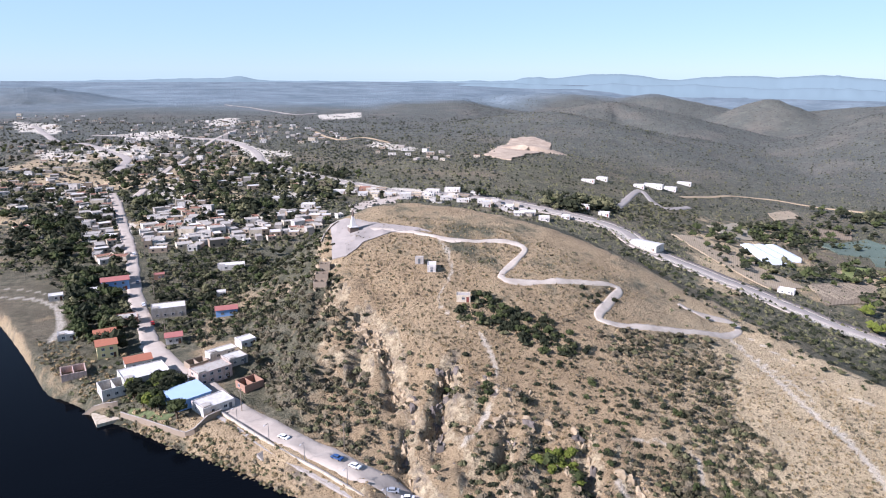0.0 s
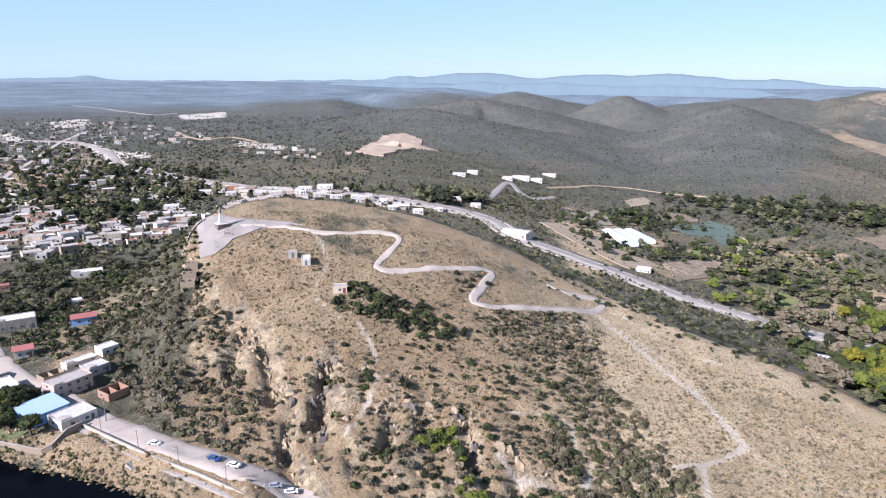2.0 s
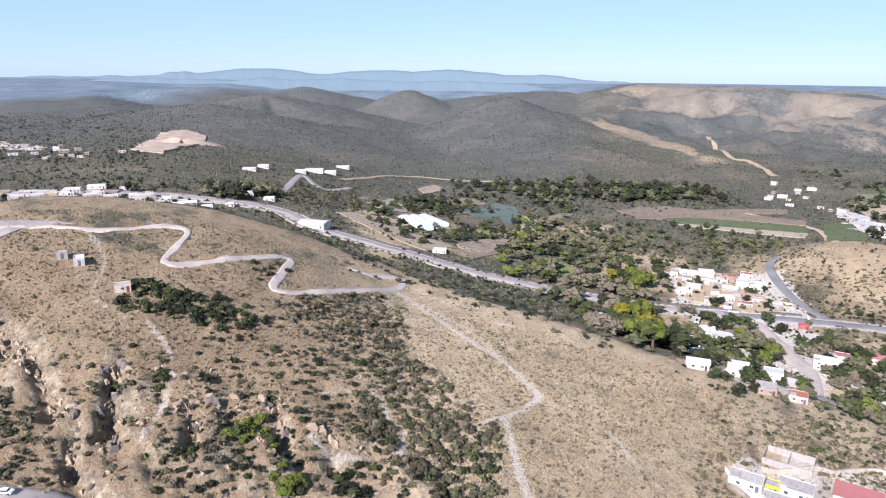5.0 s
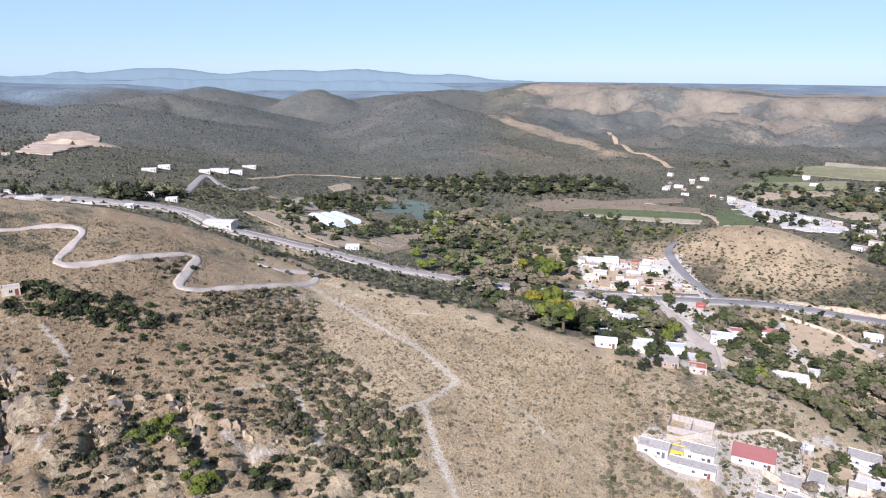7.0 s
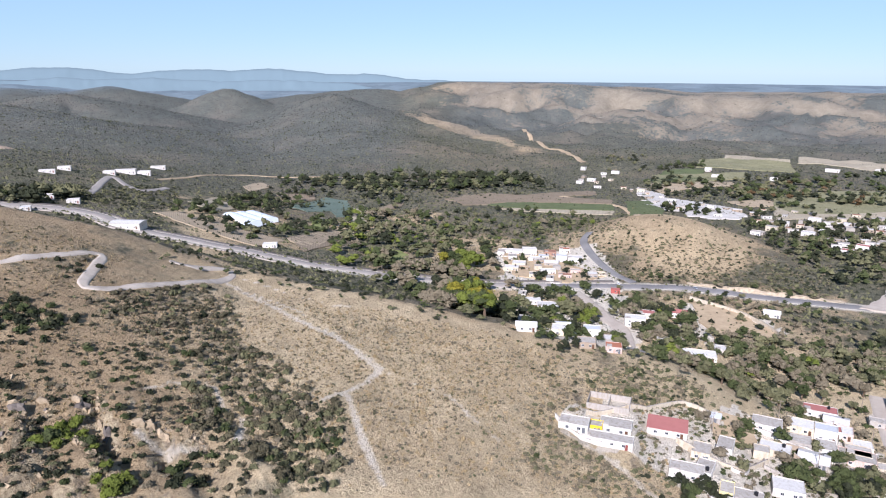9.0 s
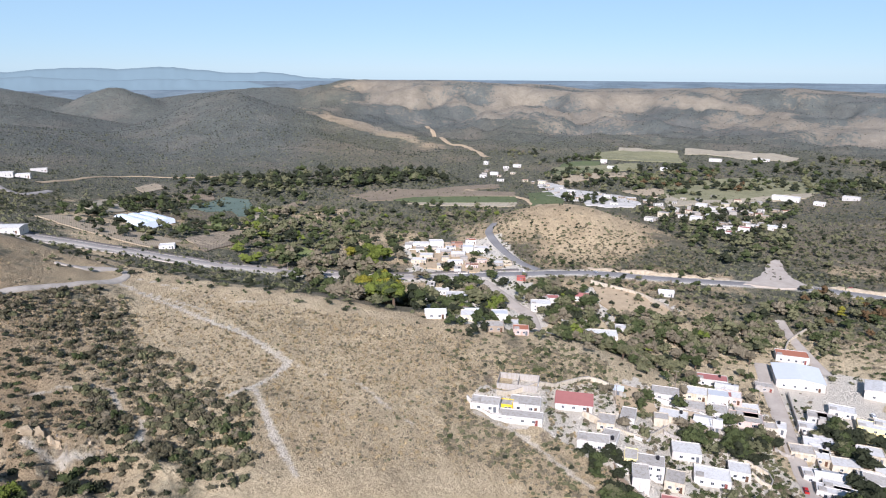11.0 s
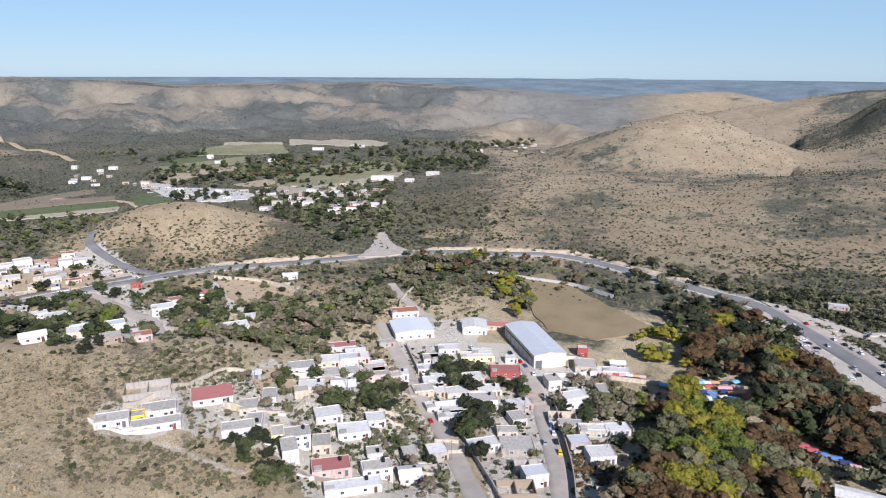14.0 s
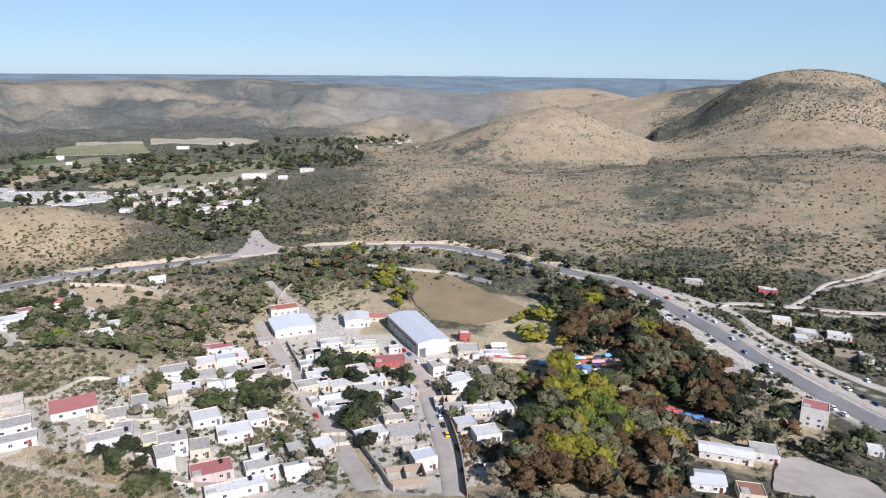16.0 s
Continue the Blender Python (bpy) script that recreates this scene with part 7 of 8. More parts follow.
# outlying settlements
settlement([(-80, 500), (-30, 545), (-10, 507), (-33, 444), (-71, 432), (-98, 413), (-127, 412), (-135, 440), (-150, 520), (-140, 590), (-110, 540)], 120, -12, "houses of the north town", 6.5, joined=True)
settlement([(-269, 679), (-223, 655), (-164, 494), (-132, 401), (-142, 390), (-193, 497)], 64, -18, "houses of the lake town", 8, joined=True)
settlement([(-395, 822), (-312, 809), (-212, 539), (-210, 465), (-247, 503)], 34, -22, "houses of the lake town", 10, joined=True)
settlement([(-267, 841), (-227, 945), (-128, 775), (-36, 648), (-104, 623), (-204, 702)], 50, -10, "houses of the north town", 12, joined=True)
settlement([(-495, 1073), (-200, 1126), (-146, 889), (-254, 798), (-377, 864)], 80, -14, "houses of the far town", 16, joined=True)
settlement([(-9, 635), (87, 596), (131, 565), (156, 510), (120, 515), (63, 563), (6, 591)], 26, 10, "houses along the highway", 10)
settlement([(757, 203), (826, 93), (737, 45), (669, 130)], 30, 76, "houses of the far hamlet", 9, joined=True)
settlement([(798, 220), (874, 171), (868, 67), (748, 55), (674, 100), (640, 157)], 26, 70, "houses of the far hamlet", 10, joined=True)
settlement([(946, 552), (987, 454), (848, 373), (822, 446)], 10, 62, "houses of the far hamlet", 16, joined=True)
settlement([(1273, -46), (1534, -217), (1152, -192), (1136, -69)], 12, 90, "houses of the far hamlet", 18, joined=True)
settlement([(267, 55), (322, 23), (314, -3), (280, -12), (252, 26), (246, 51)], 9, 77, "houses of the village", 9)
settlement([(238, 76), (282, 50), (345, 37), (323, -4), (302, -48), (284, -83), (225, -77), (208, -52), (186, -18), (190, 18), (187, 46)], 30, 78, "houses of the village", 9)
settlement([(389, 259), (385, 200), (379, 149), (389, 122), (283, 92), (251, 113), (230, 138)], 12, 60, "cottages by the bridge", 11)
settlement([(333, -244), (310, -299), (263, -279), (269, -245)], 4, 118, "houses above the highway", 16)
settlement([(470, 325), (496, 307), (472, 246), (463, 221), (432, 234), (419, 274)], 16, 58, "cottages by the bridge", 9)
settlement([(879, 387), (825, 315), (798, 229), (761, 210), (738, 252), (764, 313)], 18, 70, "houses of the far hamlet", 12, joined=True)
settlement([(-352, 1534), (-159, 1395), (-4, 1175), (-20, 984), (-157, 1015), (-270, 1171)], 80, -6, "houses of the far town", 18, joined=True)
settlement([(-816, 1737), (-528, 1620), (-320, 1346), (-298, 1176), (-477, 1188), (-617, 1305)], 40, -18, "houses of the far town", 30, joined=True)
settlement([(12, 968), (108, 967), (166, 844), (137, 766), (50, 824)], 16, 12, "houses of the far town", 18, joined=True)

# ---- ground sheet and lake ----
ground_sheet = build_ground()


def water_material():
    n = Nodes("lake_water")
    n.bump(n.noise(0.6, 4, 0.6), 0.25, 0.15)
    n.put(n.bsdf, "Specular IOR Level", 0.02)
    return n.done(n.mix(n.noise(0.02, 3, 0.5), (0.0015, 0.002, 0.003, 1), (0.0025, 0.0035, 0.005, 1)), 0.08)


WATER = water_material()
az = np.radians(np.concatenate([np.arange(-34, 8, 1.0), np.arange(8, 326, 6.0)]))
rad = np.array([0.1, 40, 100, 150, 200, 260, 340, 450, 700, 1100, 1500.0])
R_, A_ = np.meshgrid(rad, az, indexing="ij")
keep = np.interp((np.degrees(A_) + 180) % 360 - 180, SHORE_AZ, SHORE_R) + 14
R_ = np.minimum(R_, keep)
lake = new("water", grid_mesh("water", R_ * np.sin(A_), R_ * np.cos(A_), np.zeros_like(R_), closed=True))
lake.data.materials.append(WATER)
tagged(lake, "dark still water of a reservoir beside the town", "lake", kind="structure")
# bushes on the main hill
scrub_in([(39, 252), (50, 255), (63, 237), (78, 228), (80, 216), (65, 216), (52, 228), (37, 233)], 110, {'green': 3, 'dark': 4, 'olive': 1}, (1.3, 2.8), "dark green bushes on the brown hilltop")
scrub_in([(94, 235), (143, 249), (147, 236), (136, 209), (112, 207), (94, 224)], 120, {'brush': 4, 'grey': 2, 'olive': 2}, (0.9, 2.2), "grey and olive bushes on the dry hill")
scrub_in([(100, 182), (127, 202), (130, 169), (126, 146), (112, 131), (85, 137), (85, 155)], 330, {'dark': 1, 'brush': 4, 'olive': 2, 'grey': 2}, (0.9, 2.2), "dense grey-green thicket on the hillside")
scrub_in([(2, 230), (44, 210), (94, 163), (82, 141), (24, 156), (6, 188)], 170, {'brush': 3, 'olive': 2, 'grey': 2}, (0.8, 1.9), "bushes among the rocks of the hill brow")
scrub_in([(-17, 289), (3, 222), (10, 187), (9, 165), (-3, 175), (-28, 204), (-44, 237), (-52, 288), (-33, 296)], 420, {'brush': 3, 'grey': 4, 'olive': 2}, (0.9, 2.1), "grey dry scrub on the steep hill flank")
scrub_in([(-116, 387), (-80, 420), (-15, 327), (-12, 286), (-32, 279), (-48, 263), (-72, 273), (-90, 302)], 520, {'dark': 5, 'green': 2, 'olive': 2}, (1.3, 2.6), "dark green scrub at the foot of the hill")
scrub_in([(-8, 282), (18, 304), (69, 293), (57, 262), (85, 257), (143, 246), (94, 218), (54, 225), (13, 230), (-7, 246)], 150, {'brush': 3, 'olive': 2, 'grey': 2}, (0.5, 1.2), "small bushes scattered on the dry hilltop")
scrub_in([(5, 535), (40, 364), (112, 521), (92, 321), (135, 287), (91, 277), (81, 300), (19, 316)], 60, {'olive': 2, 'grey': 2}, (0.5, 1.2), "small bushes scattered on the dry hilltop")
scrub_in([(160, 252), (196, 182), (252, 107), (247, 81), (186, 74), (118, 105), (126, 152)], 240, {'olive': 1, 'grey': 3, 'straw': 4}, (0.4, 1.1), "low dry tufts on the straw-coloured slope")
scrub_in([(174, 216), (228, 132), (256, 73), (165, 58), (120, 101), (119, 153)], 300, {'olive': 1, 'grey': 3, 'straw': 4}, (0.4, 1.2), "low dry tufts on the straw-coloured slope")
scrub_in([(204, 130), (262, 80), (250, 66), (184, 94), (156, 65), (182, 31), (207, 53)], 160, {'dark': 2, 'olive': 3, 'grey': 2}, (0.8, 1.7), "bushes round the edge of the village")
# dry grass tufts over the hill
scrub_in([(-8, 318), (20, 326), (68, 312), (115, 288), (124, 268), (68, 226), (42, 204), (11, 238), (-5, 279)], 3600, {'straw': 3, 'grey': 3, 'olive': 1}, (0.35, 0.8), "dry brown grass tufts on the hilltop", shapes=TUFTS, margin=0.2)
scrub_in([(11, 238), (64, 213), (147, 236), (177, 236), (197, 186), (239, 132), (203, 108), (88, 137), (64, 160), (21, 186)], 5200, {'straw': 4, 'grey': 3, 'olive': 1}, (0.35, 0.8), "dry straw tufts on the hillside", shapes=TUFTS, margin=0.2)
scrub_in([(174, 216), (228, 132), (228, 97), (174, 93), (165, 58), (102, 132)], 3400, {'straw': 4, 'grey': 3, 'olive': 1}, (0.35, 0.8), "dry straw tufts on the hillside", shapes=TUFTS, margin=0.2)
# scrub behind the hill and over the valley
scrub_in([(189, 497), (219, 450), (303, 346), (323, 277), (228, 161), (206, 175), (188, 213), (166, 260), (134, 264)], 760, {'dark': 5, 'green': 2, 'olive': 3}, (1.4, 2.8), "dark green scrub below the highway")
scrub_in([(243, 634), (376, 697), (305, 556), (242, 537), (220, 587)], 300, {'dark': 3, 'olive': 2}, (1.6, 3.0), "dark scrub beside the railway")
scrub_in([(538, 469), (675, 361), (557, 279), (516, 282), (504, 331), (430, 341), (480, 404)], 420, {'olive': 3, 'green': 2, 'grey': 1}, (1.4, 2.8), "olive-green orchard scrub")
scrub_in([(548, 240), (568, 215), (661, 140), (557, 77), (509, 115), (478, 180), (473, 226), (517, 258)], 220, {'olive': 3, 'grey': 3, 'brush': 2}, (0.6, 1.5), "scattered scrub on the brown knoll")
scrub_in([(682, 133), (906, 31), (817, -67), (757, -146), (684, -212), (530, -171), (535, -111), (544, -32), (543, 29), (557, 77)], 700, {'olive': 3, 'dark': 3, 'grey': 3}, (1.1, 2.4), "scrub on the slope above the highway")
scrub_in([(490, -198), (544, -324), (481, -478), (319, -332), (340, -286), (367, -227), (410, -213)], 620, {'olive': 3, 'dark': 3, 'green': 1}, (1.1, 2.6), "scrub on the slope above the highway")
scrub_in([(333, -244), (307, -321), (241, -261), (275, -250)], 150, {'olive': 2, 'dark': 3}, (1.1, 2.4), "scrub between the tracks")
scrub_in([(442, 189), (490, 187), (492, 91), (482, 43), (440, 18), (380, 46), (390, 110), (359, 129)], 260, {'olive': 3, 'dark': 2, 'grey': 2}, (1.1, 2.2), "dry scrub beside the village")
scrub_in([(253, 109), (266, 78), (244, 63), (234, 75), (225, 98)], 90, {'olive': 2, 'dark': 2, 'grey': 2}, (0.9, 1.8), "bushes beside the village")
scrub_in([(250, 46), (263, 16), (258, -4), (214, 0), (189, 13), (206, 37)], 120, {'olive': 3, 'green': 1, 'grey': 2}, (0.9, 2.0), "bushes in the village yards")
scrub_in([(296, -86), (286, -111), (244, -105), (172, -73), (175, -49), (226, -66)], 110, {'olive': 2, 'grey': 2, 'rust': 1}, (0.9, 2.0), "bushes in the village yards")
scrub_in([(-199, 396), (-161, 392), (-134, 426), (-110, 338), (-118, 279), (-144, 340)], 150, {'dark': 3, 'green': 2, 'olive': 2}, (1.3, 2.6), "green scrub beside the lake town")
scrub_in([(-395, 822), (-211, 611), (-127, 389), (-167, 392), (-193, 384)], 330, {'dark': 4, 'olive': 2, 'green': 1}, (1.6, 3.2), "dark trees and scrub in the town gardens")
scrub_in([(-194, 667), (-16, 715), (7, 648), (-28, 483), (-78, 451), (-121, 412), (-165, 532)], 520, {'dark': 4, 'olive': 2, 'green': 1}, (1.6, 3.2), "dark trees and scrub in the town gardens")
scrub_in([(-127, 308), (-102, 304), (-60, 228), (-43, 207), (-53, 196), (-80, 210), (-102, 233)], 60, {'olive': 2, 'green': 2, 'straw': 2}, (0.8, 1.8), "bushes on the lake shore")
scrub_in([(-53, 192), (-42, 201), (-13, 171), (6, 159), (-19, 165)], 160, {'straw': 3, 'olive': 2, 'grey': 2}, (0.4, 1.0), "dry tufts on the lake bank")
# trees
GROVE = [(300, -128), (330, -135), (384, -178), (384, -190), (358, -189), (308, -195), (265, -197), (231, -188), (198, -142), (171, -114), (176, -66), (215, -76), (246, -90), (274, -108)]
PLOTS += [(175, -170, 15), (165, -172, 12), (182, -174, 9), (385, -202, 9), (338, -208, 10), (328, -208, 7), (275, -204, 9)]
trees_in(GROVE, 130, {'rust': 8, 'green': 2, 'dark': 2, 'yellow': 1, 'olive': 3}, (9, 15), "grove beside the highway")
trees_in([(276, -110), (267, -130), (222, -122), (182, -102), (181, -82), (226, -91)], 34, {'yellow': 5, 'fresh': 3, 'olive': 1}, (11, 16), "grove beside the highway")
trees_in([(353, 92), (394, 70), (423, 24), (346, 22), (342, 42), (279, 56), (268, 75)], 40, {'green': 2, 'olive': 4, 'grey': 3}, (5, 9), "trees behind the village")
trees_in([(517, 25), (533, -46), (465, -69), (433, -34), (414, 6)], 34, {'olive': 3, 'green': 2, 'rust': 2, 'yellow': 1}, (5, 9), "trees along the highway", things=False)
trees_in([(453, -44), (449, -69), (377, -63), (367, -46), (407, -40)], 9, {'yellow': 2, 'olive': 3}, (7, 10), "trees beside the pitch")
trees_in([(464, -77), (456, -142), (401, -197), (375, -178), (416, -143), (432, -116)], 20, {'grey': 3, 'olive': 2, 'dark': 2}, (5, 8), "trees along the highway", things=False)
trees_in([(308, -15), (296, -47), (264, -48), (274, -24), (288, -12)], 14, {'green': 3, 'dark': 3, 'olive': 2}, (5, 8), "trees in the village yards")
trees_in([(269, -14), (260, -33), (212, -24), (213, -14)], 8, {'green': 3, 'dark': 3}, (5, 9), "trees in the village yards")
trees_in([(201, 59), (204, 45), (190, 39), (184, 54)], 7, {'green': 2, 'dark': 2}, (4, 6), "trees in the village yards")
trees_in([(256, 26), (279, 6), (249, 4), (234, 22)], 10, {'green': 2, 'olive': 2, 'dark': 2}, (4, 7), "trees in the village yards")
trees_in([(269, -51), (273, -72), (248, -72), (239, -51)], 6, {'olive': 2, 'green': 2}, (4, 7), "trees in the village yards")
trees_in([(275, -212), (247, -223), (208, -203), (193, -214), (176, -180), (199, -169), (214, -164)], 30, {'dark': 3, 'olive': 2, 'green': 1}, (5, 9), "trees beside the highway", things=False)
trees_in([(510, 528), (548, 478), (485, 400), (404, 337), (381, 280), (358, 239), (224, 155), (215, 172), (311, 281), (315, 360), (430, 460)], 135, {'olive': 4, 'green': 4, 'dark': 1, 'grey': 3}, (7, 12), "trees along the river", things=False)
trees_in([(408, 335), (433, 320), (228, 161), (215, 172)], 14, {'yellow': 1, 'fresh': 3, 'green': 2}, (13, 18), "tall poplars by the river")
trees_in([(358, 239), (370, 180), (356, 129), (369, 92), (368, 68), (421, 83), (388, 121), (384, 169), (397, 238)], 85, {'green': 2, 'olive': 4, 'grey': 2, 'dark': 1}, (5, 9), "trees between the hill and the village", things=False)
trees_in([(562, 767), (892, 548), (792, 485), (663, 552), (545, 671)], 170, {'dark': 5, 'green': 2, 'olive': 1}, (9, 16), "row of tall dark trees across the valley", things=False)
trees_in([(426, 671), (452, 616), (388, 511), (430, 460), (381, 421), (313, 459), (304, 534)], 74, {'dark': 3, 'green': 3, 'olive': 1}, (6, 10), "hedgerow trees among the fields", things=False)
trees_in([(441, 552), (459, 492), (518, 537), (381, 421), (396, 487)], 16, {'dark': 3, 'green': 3}, (6, 10), "hedgerow trees among the fields", things=False)
trees_in([(425, 297), (444, 194), (403, 151), (253, 103), (232, 129), (233, 153)], 90, {'green': 3, 'dark': 3, 'olive': 2}, (4, 8), "trees among the cottages", things=False)
trees_in([(487, 335), (491, 245), (448, 224), (427, 289)], 16, {'green': 3, 'dark': 3, 'olive': 2}, (4, 7), "trees among the cottages", things=False)
trees_in([(930, 409), (1236, 148), (1548, -219), (991, -40), (856, 170), (811, 309)], 220, {'dark': 4, 'green': 3, 'olive': 2}, (7, 13), "trees round the far hamlet", things=False)
trees_in([(757, 203), (862, 56), (612, 40), (557, 77), (619, 131)], 120, {'dark': 3, 'green': 3, 'olive': 2}, (6, 10), "trees round the far hamlet", things=False)
trees_in([(-155, 370), (-122, 367), (-99, 304), (-88, 248), (-116, 279)], 60, {'green': 3, 'dark': 3, 'olive': 1}, (5, 9), "trees of the lake town", things=False)
trees_in([(-82, 242), (-68, 238), (-46, 203), (-54, 200), (-73, 213)], 12, {'green': 3, 'dark': 3}, (5, 9), "garden trees by the lake")
trees_in([(-233, 521), (-182, 533), (-128, 389), (-170, 392)], 30, {'dark': 4, 'green': 2}, (5, 9), "trees of the lake town", things=False)
trees_in([(11, 605), (199, 618), (180, 557), (85, 583)], 14, {'dark': 4, 'green': 2}, (5, 9), "trees behind the hill", things=False)
scrub_in([(253, 109), (284, 84), (350, 63), (350, 20), (330, -51), (295, -91), (215, -74), (175, -50), (181, 37), (171, 76)], 300, {'olive': 3, 'green': 2, 'grey': 3, 'dark': 2}, (0.7, 1.9), "bushes in the village yards")
trees_in([(238, 76), (282, 50), (342, 19), (302, -48), (283, -88), (215, -74), (179, -46), (190, 18), (187, 46)], 60, {'green': 2, 'dark': 2, 'olive': 3, 'grey': 3}, (4, 7), "yard trees between houses", things=False)
scrub_in([(354, 100), (441, 25), (515, -44), (464, -77), (370, -17), (342, 19), (282, 50)], 420, {'olive': 3, 'green': 2, 'grey': 2}, (1.2, 2.6), "undergrowth below the trees")
scrub_in([(408, 295), (410, 240), (410, 129), (406, 74), (348, 68), (250, 106), (220, 145)], 320, {'olive': 3, 'green': 2, 'dark': 2}, (1.0, 2.2), "undergrowth among the cottages")
scrub_in([(488, 560), (852, 366), (801, 220), (775, 177), (558, 187), (508, 266), (385, 278), (322, 331)], 520, {'olive': 3, 'dark': 1, 'green': 2}, (1.0, 2.2), "green scrub over the valley floor")
scrub_in([(340, 681), (898, 562), (800, 448), (593, 519), (416, 654)], 420, {'dark': 3, 'olive': 2}, (1.6, 3.2), "dark scrub over the valley floor")
scrub_in(GROVE, 260, {'rust': 4, 'dark': 2, 'olive': 2}, (1.5, 3.2), "undergrowth of the grove")
scrub_in([(909, 474), (1178, 140), (1473, -158), (1080, -196), (870, 29), (627, 121), (757, 203), (791, 348)], 700, {'dark': 3, 'olive': 3, 'green': 1}, (1.6, 3.4), "scrub and trees round the far hamlet")
trees_in([(353, 92), (394, 70), (429, 24), (437, -5), (411, -19), (376, 15), (342, 22), (338, 42), (275, 55), (265, 74)], 64, {'green': 2, 'olive': 4, 'grey': 3, 'dark': 1}, (4, 8), "canopy behind houses", things=False)
trees_in(GROVE, 110, {'rust': 6, 'dark': 3, 'olive': 2}, (6, 11), "thick grove undergrowth", things=False)
trees_in([(502, 213), (487, 164), (476, 84), (479, 27), (440, 18), (403, 72), (363, 102), (272, 104), (363, 157)], 60, {'green': 2, 'olive': 3, 'dark': 2}, (3, 6), "small garden trees", things=False)
trees_in([(501, 25), (514, -55), (505, -106), (461, -153), (419, -142), (430, -63), (456, -1)], 40, {'olive': 3, 'rust': 2, 'green': 1}, (4, 8), "roadside trees", things=False)
scrub_in([(238, 76), (282, 50), (345, 37), (323, -4), (302, -48), (284, -83), (225, -77), (208, -52), (186, -18), (190, 18), (187, 46)], 380, {'olive': 4, 'green': 2, 'grey': 3, 'dark': 2}, (0.6, 1.7), "grey-green bushes in the village yards")
scrub_in([(263, 64), (257, 26), (274, -6), (183, -17), (225, 22), (223, 50)], 240, {'olive': 4, 'green': 2, 'grey': 2}, (0.7, 1.8), "grey-green bushes in the village yards")
scrub_in([(234, 101), (239, 74), (206, 49), (182, 33), (166, 74)], 320, {'olive': 3, 'grey': 3, 'straw': 2}, (0.5, 1.3), "low bushes on the slope below the houses")
trees_in([(217, -75), (175, -59), (160, -62), (157, -112), (171, -118), (190, -100)], 22, {'rust': 4, 'grey': 3, 'olive': 2, 'yellow': 1}, (7, 11), "near edge of the grove", things=False)
scrub_in([(408, -232), (440, -262), (420, -330), (345, -350), (290, -310), (236, -268), (262, -254), (330, -252), (362, -252), (385, -244)], 520, {'olive': 4, 'dark': 4, 'grey': 2}, (1.0, 2.6), "dark scrub between the dirt roads")
scrub_in([(340, -233), (345, -244), (300, -242), (250, -246), (235, -252), (240, -243), (290, -237)], 110, {'olive': 4, 'dark': 3, 'grey': 2}, (0.8, 1.9), "scrub between the highway and the dirt road")
trees_in([(400, -238), (425, -262), (400, -320), (350, -340), (300, -300), (270, -262), (340, -262)], 40, {'dark': 4, 'olive': 3}, (3.5, 6), "small dark trees between the dirt roads", things=False)
# bushes of the hill as single plants
bushes_in([(54, 250), (67, 243), (84, 224), (79, 214), (67, 220), (49, 232)], 34, {'dark': 4, 'green': 1}, (1.6, 2.8), "dark green bush on the brown hilltop")
bushes_in([(94, 268), (104, 268), (98, 252), (89, 248)], 8, {'dark': 3, 'grey': 2}, (1.3, 2.2), "grey-brown bush inside the road bend")
bushes_in([(89, 238), (138, 246), (143, 226), (126, 196), (112, 197), (91, 214)], 46, {'brush': 4, 'grey': 2, 'dark': 1, 'olive': 1}, (1.2, 2.3), "dark bush on the dry hillside")
bushes_in([(73, 209), (92, 200), (114, 200), (129, 190), (111, 172), (91, 180), (74, 183), (68, 199)], 26, {'brush': 3, 'olive': 2, 'green': 1}, (1.1, 2.1), "olive bush on the dry hillside")
bushes_in([(94, 176), (122, 155), (128, 143), (106, 119), (91, 122), (87, 140), (87, 164)], 70, {'brush': 4, 'grey': 2, 'olive': 3, 'green': 1}, (1.3, 2.6), "grey-green bush of the hillside thicket")
bushes_in([(47, 178), (52, 175), (65, 172), (61, 161), (53, 163), (46, 172)], 14, {'fresh': 3, 'green': 1}, (1.8, 3.0), "big fresh green bush among the rocks")
bushes_in([(56, 153), (68, 152), (64, 142), (54, 148)], 9, {'fresh': 3, 'green': 1}, (1.7, 2.7), "big fresh green bush among the rocks")
bushes_in([(75, 150), (81, 148), (76, 137), (67, 138)], 6, {'green': 1, 'dark': 1}, (2.0, 3.0), "big dark green bush at the cliff foot")
bushes_in([(43, 211), (48, 209), (42, 197), (40, 180), (35, 184)], 7, {'green': 2, 'dark': 1}, (1.5, 2.4), "green bush at the cliff edge")
bushes_in([(37, 172), (55, 164), (51, 149), (32, 158)], 18, {'dark': 3, 'grey': 2, 'green': 1}, (1.2, 2.2), "dark bush below the cliff")
scrub_in([(92, 255), (172, 193), (158, 145), (114, 102), (101, 112), (101, 188)], 380, {'brush': 1, 'grey': 3, 'straw': 3}, (0.35, 1.0), "low dry shrubs on the straw slope")
scrub_in([(56, 255), (158, 255), (121, 183), (85, 160), (52, 182), (42, 208)], 500, {'olive': 2, 'grey': 4, 'dark': 1}, (0.35, 0.9), "low dry shrubs on the brown hilltop")
scrub_in([(202, 186), (225, 139), (246, 103), (241, 87), (212, 99), (180, 93), (186, 74), (171, 74), (114, 103)], 480, {'olive': 1, 'grey': 3, 'straw': 4}, (0.4, 1.1), "low dry shrubs on the straw slope")
scrub_in([(235, 111), (275, 102), (267, 75), (230, 73), (223, 85), (210, 100)], 220, {'olive': 3, 'grey': 2, 'green': 2}, (0.7, 1.7), "bushes above the village")
